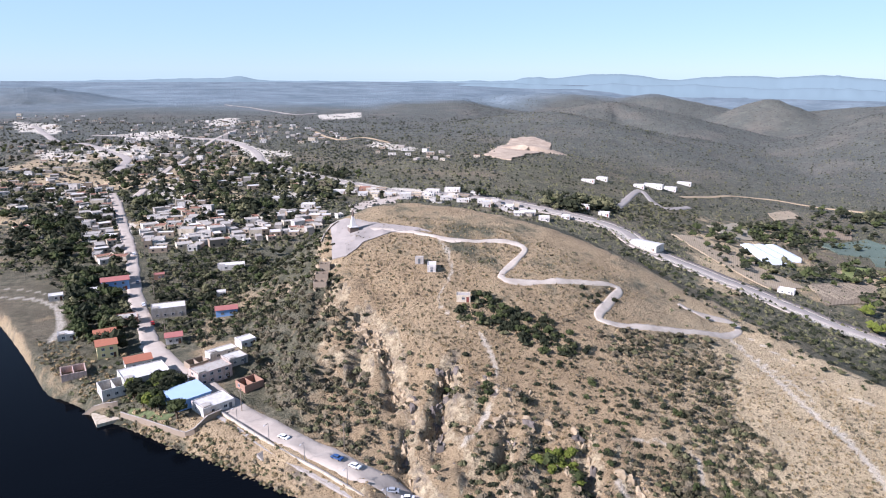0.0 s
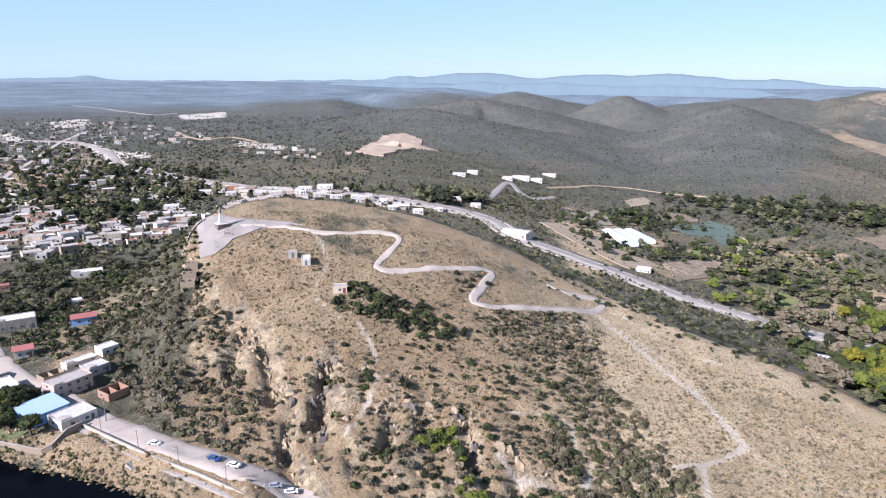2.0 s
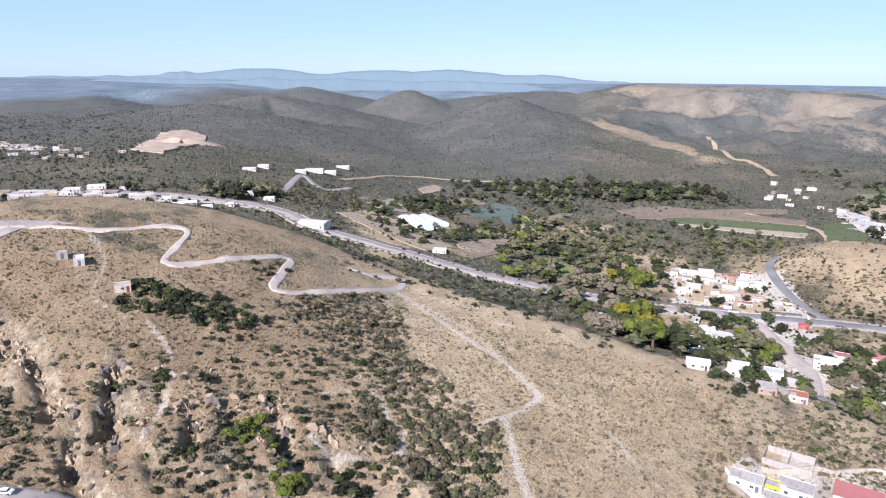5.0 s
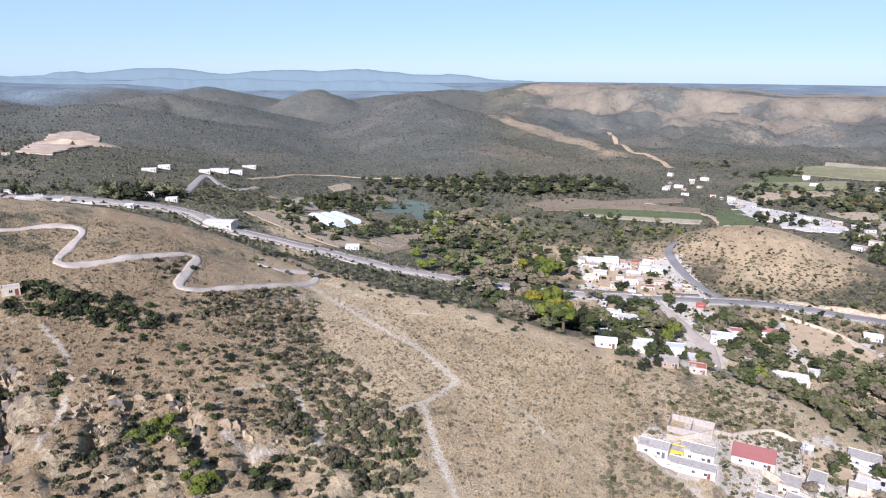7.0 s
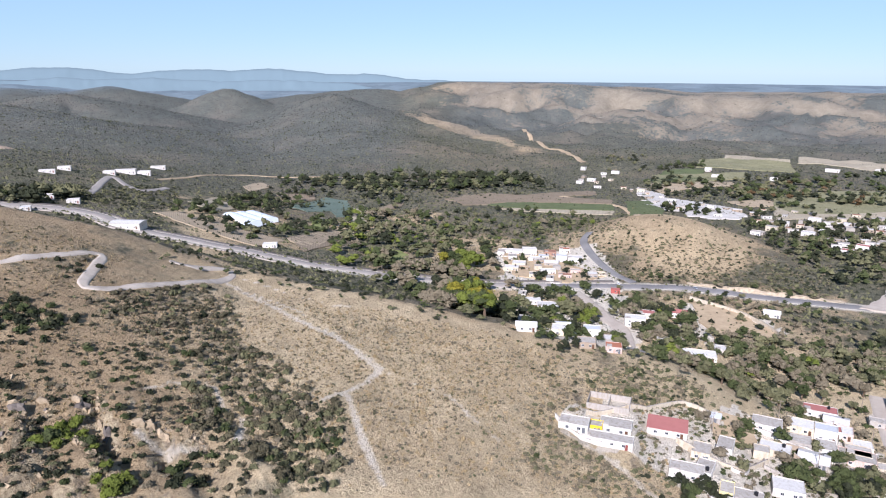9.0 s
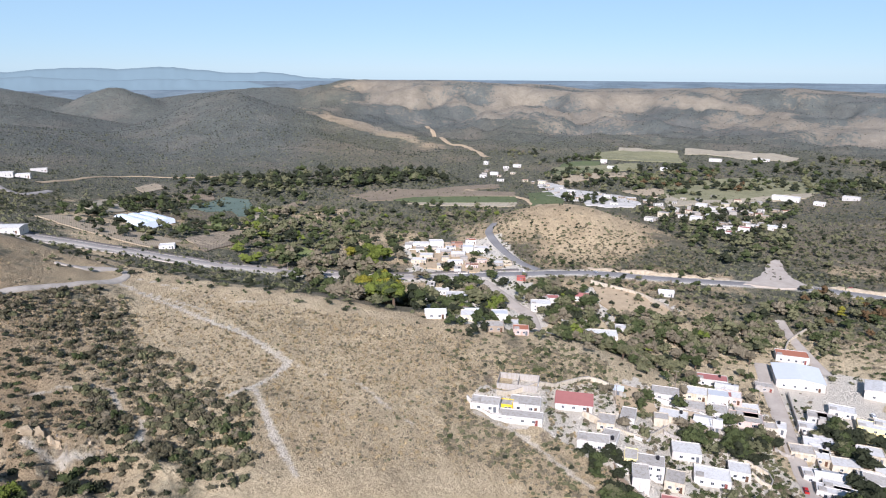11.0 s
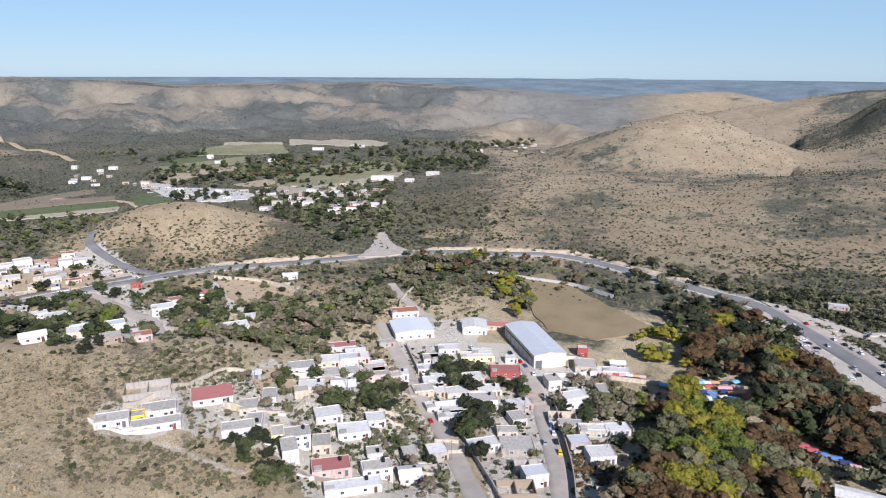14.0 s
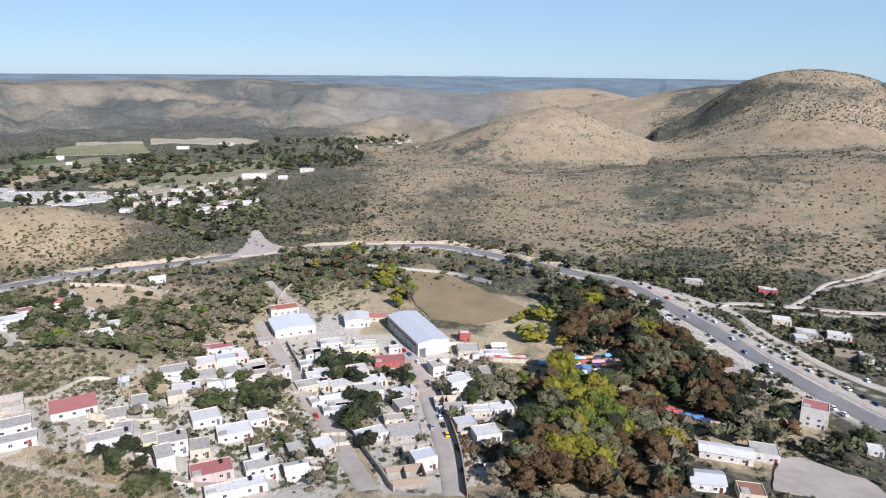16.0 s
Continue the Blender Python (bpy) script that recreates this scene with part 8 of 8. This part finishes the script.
scrub_in([(240, 138), (272, 74), (238, 66), (215, 101), (190, 99), (178, 106)], 300, {'olive': 3, 'grey': 4, 'brush': 1}, (0.6, 1.6), "olive shrubs on the slope beside the village")
scrub_in([(178, 106), (184, 77), (187, 58), (172, 52), (150, 90)], 320, {'olive': 3, 'grey': 4, 'brush': 1}, (0.6, 1.6), "olive shrubs on the slope below the houses")
# trees of the valley and the village
trees_in([(422, 396), (480, 352), (421, 288), (393, 244), (404, 212), (370, 182), (269, 136), (234, 146), (228, 163), (227, 185), (303, 282)], 120, {'green': 4, 'olive': 4, 'fresh': 1, 'grey': 3, 'dark': 2}, (7, 13), "riverside trees", things=False)
trees_in([(399, 324), (418, 305), (238, 167), (220, 172)], 12, {'yellow': 1, 'fresh': 3, 'green': 2}, (13, 19), "tall poplars by the river")
trees_in([(383, 189), (444, 173), (407, 137), (388, 102), (429, 58), (368, 45), (338, 75), (281, 90), (275, 102), (274, 120)], 100, {'green': 3, 'dark': 1, 'olive': 4, 'fresh': 1, 'grey': 3}, (6, 10), "belt of trees behind the hill", things=False)
trees_in([(500, 470), (625, 338), (546, 298), (478, 333), (453, 376), (434, 407)], 95, {'green': 3, 'olive': 4, 'grey': 1, 'fresh': 1}, (4, 7), "orchard trees", things=False)
trees_in([(420, 258), (448, 230), (416, 200), (371, 199), (366, 223)], 16, {'dark': 3, 'green': 3}, (5, 8), "trees among the cottages", things=False)
trees_in([(428, 189), (434, 142), (407, 127), (361, 123), (357, 135), (385, 168)], 34, {'dark': 3, 'green': 3, 'fresh': 1}, (5, 9), "trees among the cottages", things=False)
trees_in([(441, 145), (447, 127), (442, 60), (520, 76), (524, 131), (494, 159)], 60, {'olive': 3, 'grey': 2, 'green': 2}, (3, 6), "small trees below the knoll", things=False)
scrub_in([(587, 300), (558, 233), (478, 188), (460, 205), (503, 261)], 300, {'olive': 4, 'grey': 3, 'dark': 2}, (1.0, 2.3), "scrub on the side of the knoll")
scrub_in([(555, 224), (595, 152), (591, 90), (524, 77), (506, 125), (512, 166), (480, 186)], 700, {'olive': 4, 'grey': 3, 'dark': 2}, (1.0, 2.3), "scrub on the side of the knoll")
scrub_in([(582, 233), (766, 203), (714, 116), (602, 93), (595, 152), (556, 203)], 220, {'olive': 3, 'grey': 3, 'brush': 2}, (0.5, 1.4), "sparse scrub on the brown knoll")
trees_in([(369, 85), (414, 66), (470, 32), (520, 6), (530, -44), (497, -42), (470, 5), (412, 20), (372, 29), (356, 53)], 84, {'green': 2, 'olive': 4, 'dark': 1, 'grey': 4}, (5, 10), "canopy behind the houses", things=False)
trees_in([(376, 149), (381, 127), (369, 80), (335, 73), (266, 82), (259, 102)], 40, {'green': 2, 'dark': 1, 'olive': 3, 'grey': 2}, (5, 9), "canopy behind the houses", things=False)
trees_in([(260, 47), (279, 17), (258, 11), (237, 20), (229, 38)], 24, {'green': 2, 'dark': 2, 'olive': 3}, (5, 8), "dense yard trees", things=False)
trees_in([(197, 61), (203, 47), (193, 44), (186, 56)], 8, {'green': 2, 'dark': 2}, (5, 7), "dense yard trees", things=False)
trees_in([(322, 1), (320, -31), (268, -27), (285, -10)], 22, {'dark': 3, 'green': 2, 'olive': 1}, (6, 9), "dense yard trees", things=False)
trees_in([(260, -15), (264, -27), (198, -23), (210, -16)], 10, {'dark': 3, 'green': 1}, (8, 11), "dense yard trees", things=False)
trees_in([(186, 49), (190, 34), (180, 33), (176, 47)], 9, {'green': 2, 'dark': 2, 'olive': 1}, (5, 7), "dense yard trees", things=False)
scrub_in([(255, 70), (285, 18), (235, -1), (186, -11), (180, 32), (195, 44), (192, 66)], 320, {'olive': 4, 'green': 2, 'grey': 2}, (0.7, 1.9), "grey-green shrubs between the houses")
scrub_in([(510, 6), (497, -42), (375, -34), (366, 24), (356, 48), (346, 63)], 260, {'olive': 3, 'green': 2}, (1.0, 2.2), "undergrowth behind the houses")
trees_in([(297, -53), (295, -90), (267, -102), (217, -70), (260, -70), (284, -55)], 34, {'grey': 4, 'olive': 4, 'green': 1}, (4, 7), "grey trees beside the street", things=False)
trees_in([(275, -92), (278, -104), (252, -96), (252, -84)], 3, {'fresh': 1}, (7, 8), "dense yard trees", things=False)
trees_in([(276, -110), (267, -130), (222, -122), (182, -102), (181, -82), (226, -91)], 26, {'fresh': 3, 'yellow': 5, 'olive': 1}, (8, 12), "yellow-green trees at the edge of the grove", things=False)
trees_in([(391, -143), (391, -169), (341, -153), (330, -128)], 9, {'dark': 3, 'green': 1}, (11, 15), "tall dark trees of the grove", things=False)
trees_in([(357, -116), (352, -130), (325, -153), (298, -142), (303, -115), (326, -108)], 18, {'yellow': 3, 'fresh': 2}, (7, 10), "yellow-green trees at the edge of the grove", things=False)
trees_in([(459, -40), (449, -66), (402, -65), (381, -48), (381, -34)], 14, {'yellow': 3, 'fresh': 2, 'green': 1}, (7, 10), "yellow trees beside the pitch", things=False)
trees_in([(484, -136), (502, -171), (443, -211), (403, -204), (390, -179), (429, -160)], 46, {'grey': 3, 'olive': 3, 'dark': 3}, (5, 9), "trees between the highway and the pitch", things=False)
trees_in([(460, -218), (415, -267), (367, -233), (394, -225), (411, -207)], 24, {'dark': 3, 'olive': 2}, (4, 7), "trees between the highway and the slope", things=False)
scrub_in([(524, -219), (423, -272), (362, -299), (437, -354), (457, -320), (522, -263)], 420, {'olive': 3, 'dark': 4, 'grey': 2}, (1.0, 2.3), "dense olive scrub above the highway")
trees_in([(282, 566), (394, 631), (543, 745), (550, 679), (573, 623), (520, 590), (429, 577), (370, 567), (295, 540)], 70, {'dark': 4, 'green': 3}, (6, 10), "hedgerow trees between the fields", things=False)
trees_in([(287, 538), (321, 549), (328, 471), (325, 447), (285, 438), (277, 487)], 24, {'dark': 3, 'green': 3}, (5, 8), "hedgerow trees between the fields", things=False)
trees_in([(630, 715), (674, 637), (576, 543), (553, 583)], 50, {'green': 3, 'olive': 2, 'dark': 2}, (6, 10), "hedgerow trees between the fields", things=False)
trees_in([(503, 558), (576, 543), (371, 348), (312, 361), (409, 474)], 50, {'green': 4, 'olive': 4, 'fresh': 1, 'dark': 1}, (7, 12), "riverside trees", things=False)
trees_in([(174, 583), (248, 618), (239, 583), (180, 543), (160, 557)], 26, {'dark': 3, 'olive': 3}, (7, 11), "trees round the railway yard", things=False)
trees_in([(1020, 440), (1218, 415), (1059, 358), (989, 403)], 34, {'dark': 3, 'green': 3}, (6, 10), "trees round the far fields", things=False)
trees_in([(764, 306), (790, 253), (751, 228), (731, 284)], 30, {'dark': 3, 'green': 3}, (5, 9), "trees round the far fields", things=False)
trees_in([(936, 290), (1092, 192), (959, 165), (905, 211), (866, 271)], 60, {'olive': 3, 'green': 3, 'rust': 1, 'grey': 1}, (7, 11), "line of trees across the far fields", things=False)
trees_in([(547, 515), (640, 435), (659, 331), (570, 292), (526, 356), (467, 411)], 72, {'green': 4, 'olive': 4, 'fresh': 1, 'dark': 1}, (5, 8), "orchard trees", things=False)
scrub_in([(715, 676), (886, 532), (796, 465), (680, 518), (636, 600)], 160, {'dark': 3, 'green': 2}, (2.0, 4.0), "dark trees across the valley")
trees_in([(940, 396), (929, 289), (963, 193), (1031, 113), (934, 102), (890, 188), (859, 290), (891, 367)], 80, {'olive': 3, 'dark': 3, 'green': 2, 'rust': 1}, (7, 11), "line of trees across the far fields", things=False)
trees_in([(1074, 128), (1416, -101), (908, -68), (930, 29), (961, 105)], 90, {'dark': 4, 'green': 3, 'olive': 1}, (6, 11), "trees round the far hamlet", things=False)
trees_in([(738, 209), (760, 82), (665, 51), (649, 97), (663, 174)], 50, {'dark': 3, 'green': 2, 'olive': 2}, (4, 8), "trees round the far hamlet", things=False)
scrub_in([(716, 107), (770, -59), (545, -45), (561, 12), (564, 60), (632, 114)], 420, {'olive': 3, 'green': 2, 'dark': 3}, (1.1, 2.4), "olive scrub below the eastern slope")
trees_in([(683, 102), (683, 38), (563, 42), (576, 74)], 24, {'olive': 3, 'dark': 3, 'green': 2}, (4, 7), "trees round the highway junction", things=False)
trees_in([(-302, 823), (-215, 852), (-3, 743), (25, 639), (-19, 571), (-78, 566), (-158, 612), (-209, 624)], 260, {'dark': 4, 'green': 2, 'olive': 2}, (5, 10), "trees of the town gardens", things=False)
trees_in([(-228, 611), (-29, 572), (-19, 487), (-67, 478), (-190, 500)], 150, {'dark': 4, 'green': 2, 'olive': 2}, (4, 9), "trees of the town gardens", things=False)
scrub_in([(38, 193), (38, 178), (62, 170), (83, 148), (73, 132), (28, 161)], 150, {'dark': 3, 'grey': 2, 'olive': 2}, (0.8, 1.9), "dark bushes below the rocks")
scrub_in([(-48, 263), (-17, 289), (-8, 286), (1, 227), (9, 188), (0, 171), (-28, 201)], 520, {'brush': 4, 'olive': 3, 'grey': 3, 'dark': 1}, (0.9, 2.2), "mixed scrub on the steep hill flank")
scrub_in([(-116, 387), (-75, 435), (-13, 323), (-8, 286), (-26, 273), (-40, 262), (-74, 261), (-92, 302)], 900, {'dark': 4, 'green': 2, 'olive': 3, 'brush': 2}, (1.2, 2.6), "green and olive scrub at the foot of the hill")
scrub_in([(-163, 381), (-125, 378), (-99, 304), (-88, 248), (-118, 279)], 160, {'green': 3, 'dark': 3, 'olive': 2}, (1.2, 2.6), "green scrub beside the lake town")
trees_in([(-116, 387), (-75, 435), (-27, 462), (-18, 295), (-49, 286), (-77, 274)], 60, {'green': 2, 'dark': 3, 'olive': 3}, (3, 6), "small trees at the foot of the hill", things=False)
trees_in([(-334, 690), (-211, 611), (-128, 389), (-105, 304), (-121, 292), (-163, 381), (-204, 408)], 110, {'green': 3, 'dark': 4, 'olive': 1}, (5, 9), "trees of the town gardens", things=False)
trees_in([(-87, 252), (-70, 245), (-48, 207), (-54, 200), (-73, 213)], 14, {'green': 3, 'dark': 2, 'fresh': 1}, (5, 8), "garden trees by the lake")
scrub_in([(-123, 280), (-74, 223), (-37, 188), (-12, 166), (-22, 166), (-58, 194), (-122, 256)], 420, {'olive': 3, 'straw': 4, 'grey': 2}, (0.4, 1.2), "dry shrubs on the lake shore")
trees_in([(237, -150), (246, -198), (210, -194), (195, -164), (172, -131), (172, -109)], 30, {'grey': 2, 'olive': 3, 'dark': 2, 'rust': 1}, (6, 10), "trees beside the highway", things=False)
scrub_in([(201, -113), (247, -161), (246, -228), (205, -227), (159, -184), (169, -98)], 260, {'olive': 4, 'grey': 3, 'dark': 2}, (0.8, 2.0), "shrubs beside the highway")
trees_in([(328, -273), (311, -325), (237, -257), (269, -245)], 16, {'olive': 3, 'dark': 2}, (4, 7), "trees between the tracks", things=False)
scrub_in([(236, -60), (246, -80), (215, -74), (186, -64), (186, -52)], 90, {'rust': 3, 'brush': 3, 'grey': 2}, (0.9, 2.0), "rusty dry shrubs in a walled yard")
trees_in([(338, -70), (307, -88), (270, -96), (262, -80), (277, -65), (309, -60)], 18, {'grey': 3, 'olive': 4, 'dark': 1}, (4, 7), "grey trees beside the street", things=False)
scrub_in([(91, 180), (113, 171), (128, 143), (101, 112), (73, 132), (83, 156)], 260, {'dark': 2, 'brush': 4, 'green': 1, 'olive': 2}, (1.0, 2.3), "dark thicket on the hillside")
scrub_in([(87, 240), (138, 246), (138, 212), (119, 185), (96, 199), (90, 217)], 130, {'brush': 4, 'dark': 1, 'grey': 2}, (0.8, 1.8), "dark bushes on the dry hillside")
trees_in([(412, -193), (388, -217), (339, -202), (340, -181), (370, -171)], 14, {'dark': 3, 'green': 1}, (9, 13), "tall dark trees of the grove", things=False)
trees_in([(249, -166), (248, -189), (223, -178), (218, -154)], 9, {'dark': 3, 'green': 1}, (10, 14), "tall dark trees of the grove", things=False)
trees_in([(212, -134), (212, -148), (190, -135), (189, -122)], 5, {'grey': 3}, (9, 12), "bare trees beside the grove", things=False)
scrub_in([(230, -59), (237, -76), (210, -69), (207, -54)], 60, {'rust': 3, 'grey': 2}, (1.0, 2.0), "rusty dry shrubs in a walled yard")
scrub_in([(703, -55), (660, -232), (580, -337), (490, -391), (460, -370), (468, -224), (513, -43)], 300, {'olive': 4, 'grey': 3, 'dark': 2}, (0.9, 2.2), "olive scrub at the foot of the eastern slope")
trees_in([(-512, 1078), (-333, 1084), (-160, 985), (7, 665), (-34, 621), (-181, 696), (-334, 690)], 200, {'dark': 4, 'olive': 2, 'green': 1, 'grey': 1}, (5, 9), "trees of the far town", things=False)
scrub_in([(-132, 281), (-108, 255), (-72, 215), (-40, 189), (-12, 166), (-19, 165), (-52, 188), (-107, 238)], 260, {'straw': 3, 'olive': 3, 'grey': 2}, (0.5, 1.4), "dry shrubs on the lake shore")
scrub_in([(881, -67), (794, -274), (604, -383), (544, -428), (460, -370), (468, -224), (513, -43)], 500, {'olive': 4, 'grey': 4, 'dark': 1}, (0.8, 1.8), "olive scrub at the foot of the eastern slope")
trees_in([(1090, 560), (1224, 531), (1004, 421), (940, 457)], 26, {'dark': 3, 'olive': 3, 'grey': 1}, (5, 9), "trees round the far fields", things=False)
# prominent single bushes and trees
bush(57, 169, 2.6, "fresh", "big fresh green bush on the rocks")
bush(61, 169, 2.2, "fresh", "big fresh green bush on the rocks")
bush(55, 173, 1.8, "fresh", "big fresh green bush on the rocks")
bush(30, 206, 2.4, "green", "green bush growing in a rock cleft")
bush(42, 200, 1.8, "olive", "olive bush on the rocks")
bush(59, 147, 2.4, "fresh", "big fresh green bush on the rocks")
bush(37, 216, 1.8, "dark", "dark bush at the cliff edge")
bush(78, 205, 2.0, "olive", "olive bush on the dry slope")
bush(103, 264, 2.2, "grey", "grey bush inside the road bend")
bush(107, 259, 1.9, "dark", "dark bush inside the road bend")
bush(28, 188, 1.6, "dark", "dark bush on the rocks")
bush(80, 148, 2.4, "dark", "dark bush on the rocks")
bush(28, 158, 2.0, "green", "green bush at the foot of the rocks")
bush(77, 185, 1.5, "green", "small green bush on the slope")
bush(84, 192, 1.3, "dark", "small dark bush on the slope")
bush(54, 207, 1.2, "dark", "small dark bush on the slope")
bush(3, 246, 1.5, "dark", "dark bush at the cliff edge")
bush(58, 242, 1.6, "dark", "dark bush beside the hut")
bush(71, 241, 1.4, "olive", "olive bush on the hilltop")
bush(79, 238, 1.4, "grey", "grey bush on the hilltop")
bush(238, 54, 1.6, "green", "green bush beside the houses")
bush(161, 92, 1.3, "green", "small green bush on the straw slope")
bush(174, 96, 1.2, "green", "small green bush on the straw slope")
bush(231, 95, 2.0, "green", "green bush above the houses")
# scrub over the plain and the far hills, thinning where the land is bare
for lo, hi, count, s0, s1, leaf in ((420, 800, 5200, 0.9, 2.3, "dark"), (420, 800, 7000, 0.8, 2.0, "olive"), (800, 1500, 20000, 0.7, 1.7, "far"), (800, 1500, 9000, 0.8, 1.9, "olive"),
                                    (800, 1500, 7000, 0.9, 2.2, "dark"), (1500, 2700, 26000, 0.9, 2.0, "far"), (1200, 2700, 9000, 0.9, 2.0, "dark")):
    rr = np.exp(RNG.uniform(math.log(lo), math.log(hi), count * 2))
    aa = np.radians(RNG.uniform(-30, 137, count * 2))
    sx, sy = rr * np.sin(aa), rr * np.cos(aa)
    take = RNG.uniform(0, 1, len(sx)) < land_cover(sx, sy, None) ** 1.5 + 0.04
    take &= (np.degrees(aa) > 9) | (rr < RNG.uniform(900, 1900, len(rr)))
    sx, sy = sx[take][:count], sy[take][:count]
    take = clear_of_roads(sx, sy, 2.0)
    sx, sy = sx[take], sy[take]
    stuff("scrub", SPECKS, sx, sy, RNG.uniform(s0, s1, len(sx)), leaf, "grey-green scrub covering the plain and hills", "scrub", sink=0.0)
# shrubs dotted over the bare eastern slopes
for count, s0, s1, leaf in ((6000, 0.5, 1.2, "olive"), (4500, 0.5, 1.2, "grey"), (4500, 0.6, 1.6, "brush"), (900, 1.0, 2.0, "dark")):
    rr, aa = np.exp(RNG.uniform(math.log(560), math.log(1500), count)), np.radians(RNG.uniform(90, 137, count))
    sx, sy = rr * np.sin(aa), rr * np.cos(aa)
    take = (fbm(sx, sy, 90, 3, 97) > RNG.uniform(-0.5, 0.3, count)) & clear_of_roads(sx, sy, 2.0)
    sx, sy = sx[take], sy[take]
    stuff("scrub", DOTS, sx, sy, RNG.uniform(s0, s1, len(sx)), leaf, "small bushes dotted over the bare brown slope", "scrub", sink=0.0)
# scattered trees and scrub over the plain behind the town
for count, s0, s1, leaf in ((4200, 1.0, 2.4, "far"), (2600, 1.4, 3.0, "dark")):
    rr, aa = np.exp(RNG.uniform(math.log(480), math.log(1700), count)), np.radians(RNG.uniform(-29, 12, count))
    sx, sy = rr * np.sin(aa), rr * np.cos(aa)
    take = (fbm(sx, sy, 120, 3, 57) > RNG.uniform(-0.6, 0.35, count)) & clear_of_roads(sx, sy, 1.5)
    sx, sy = sx[take], sy[take]
    stuff("scrub", DOTS, sx, sy, RNG.uniform(s0, s1, len(sx)), leaf, "dark scrub on the plain behind the town", "scrub", sink=0.0)
# trees that line the highway below the eastern slope
trees_in([(386, -158), (384, -186), (316, -194), (267, -190), (236, -187), (216, -170), (227, -152), (259, -144), (297, -132)], 70, {"rust": 4, "dark": 4, "green": 2, "olive": 2}, (8, 13), "trees of the grove along the highway", things=False)
scrub_in([(388, -214), (325, -226), (247, -243), (289, -268), (348, -258), (407, -236)], 260, {"olive": 3, "dark": 3, "brush": 2}, (1.0, 2.4), "dense scrub beside the highway")
trees_in([(545, -60), (545, -125), (450, -196), (423, -262), (350, -313), (303, -280), (360, -240), (420, -212), (500, -140)], 70, {"dark": 3, "olive": 3, "green": 1}, (3, 6), "small trees above the highway", things=False)
scrub_in([(545, -60), (560, -130), (460, -220), (430, -275), (350, -313), (303, -280), (360, -240), (420, -212), (500, -140)], 520, {"dark": 3, "olive": 3, "brush": 2}, (1.0, 2.4), "dense scrub above the highway")
for x, y, tall, leaf in ((306, 224, 25, "yellow"), (312, 229, 27, "fresh"), (318, 232, 26, "yellow"), (322, 239, 28, "fresh"), (328, 243, 24, "yellow"), (315, 239, 24, "fresh"), (333, 250, 23, "green"), (301, 217, 20, "yellow")):
    tree(x, y, tall, 8.5, leaf, "tall poplar with yellow-green autumn leaves", 5 + int(tall) % 3, "tall poplars by the river")
trees_in([(150, 590), (236, 615), (246, 585), (200, 575), (160, 580)], 26, {"dark": 3, "olive": 3}, (7, 11), "trees round the railway yard", things=False)
# scrub covering the big dome
for count, s0, s1, leaf in ((5000, 0.8, 1.9, "brush"), (3500, 0.8, 1.9, "far"), (1500, 1.0, 2.2, "dark")):
    rr, aa = RNG.uniform(1230, 1720, count), np.radians(RNG.uniform(117.5, 137, count))
    sx, sy = rr * np.sin(aa), rr * np.cos(aa)
    take = height(sx, sy) < RNG.uniform(20, 75, count)
    stuff("scrub", SPECKS, sx[take], sy[take], RNG.uniform(s0, s1, int(take.sum())), leaf, "dense scrub covering the dome-shaped hill", "scrub", sink=0.0)
# more brush on the hill, the knoll and the shelf
scrub_in([(83, 222), (129, 239), (131, 203), (121, 168), (95, 166), (89, 191)], 120, {"brush": 4, "dark": 3, "olive": 1}, (0.9, 2.1), "dark brush on the dry hillside")
scrub_in([(59, 216), (81, 223), (93, 197), (89, 167), (58, 147), (38, 158)], 150, {"brush": 3, "dark": 4, "green": 1}, (0.8, 2.0), "dark brush above the rocks")
scrub_in([(462, 235), (488, 168), (523, 87), (592, 105), (551, 192), (541, 253)], 420, {"brush": 3, "olive": 3, "grey": 2, "dark": 1}, (0.8, 1.9), "dense scrub on the front of the knoll")
scrub_in([(548, 35), (564, -95), (871, -130), (818, 20), (647, 50)], 800, {"brush": 3, "olive": 4, "dark": 3}, (0.8, 2.2), "dense scrub at the foot of the eastern slope")
trees_in([(548, 35), (560, -60), (700, -80), (740, 30), (647, 60)], 60, {"olive": 3, "dark": 3}, (3, 6), "small trees at the foot of the eastern slope", things=False)
trees_in([(798, 230), (884, 171), (878, 60), (740, 45), (660, 90), (625, 157)], 60, {"dark": 3, "green": 3, "olive": 1}, (5, 9), "trees round the far hamlet", things=False)
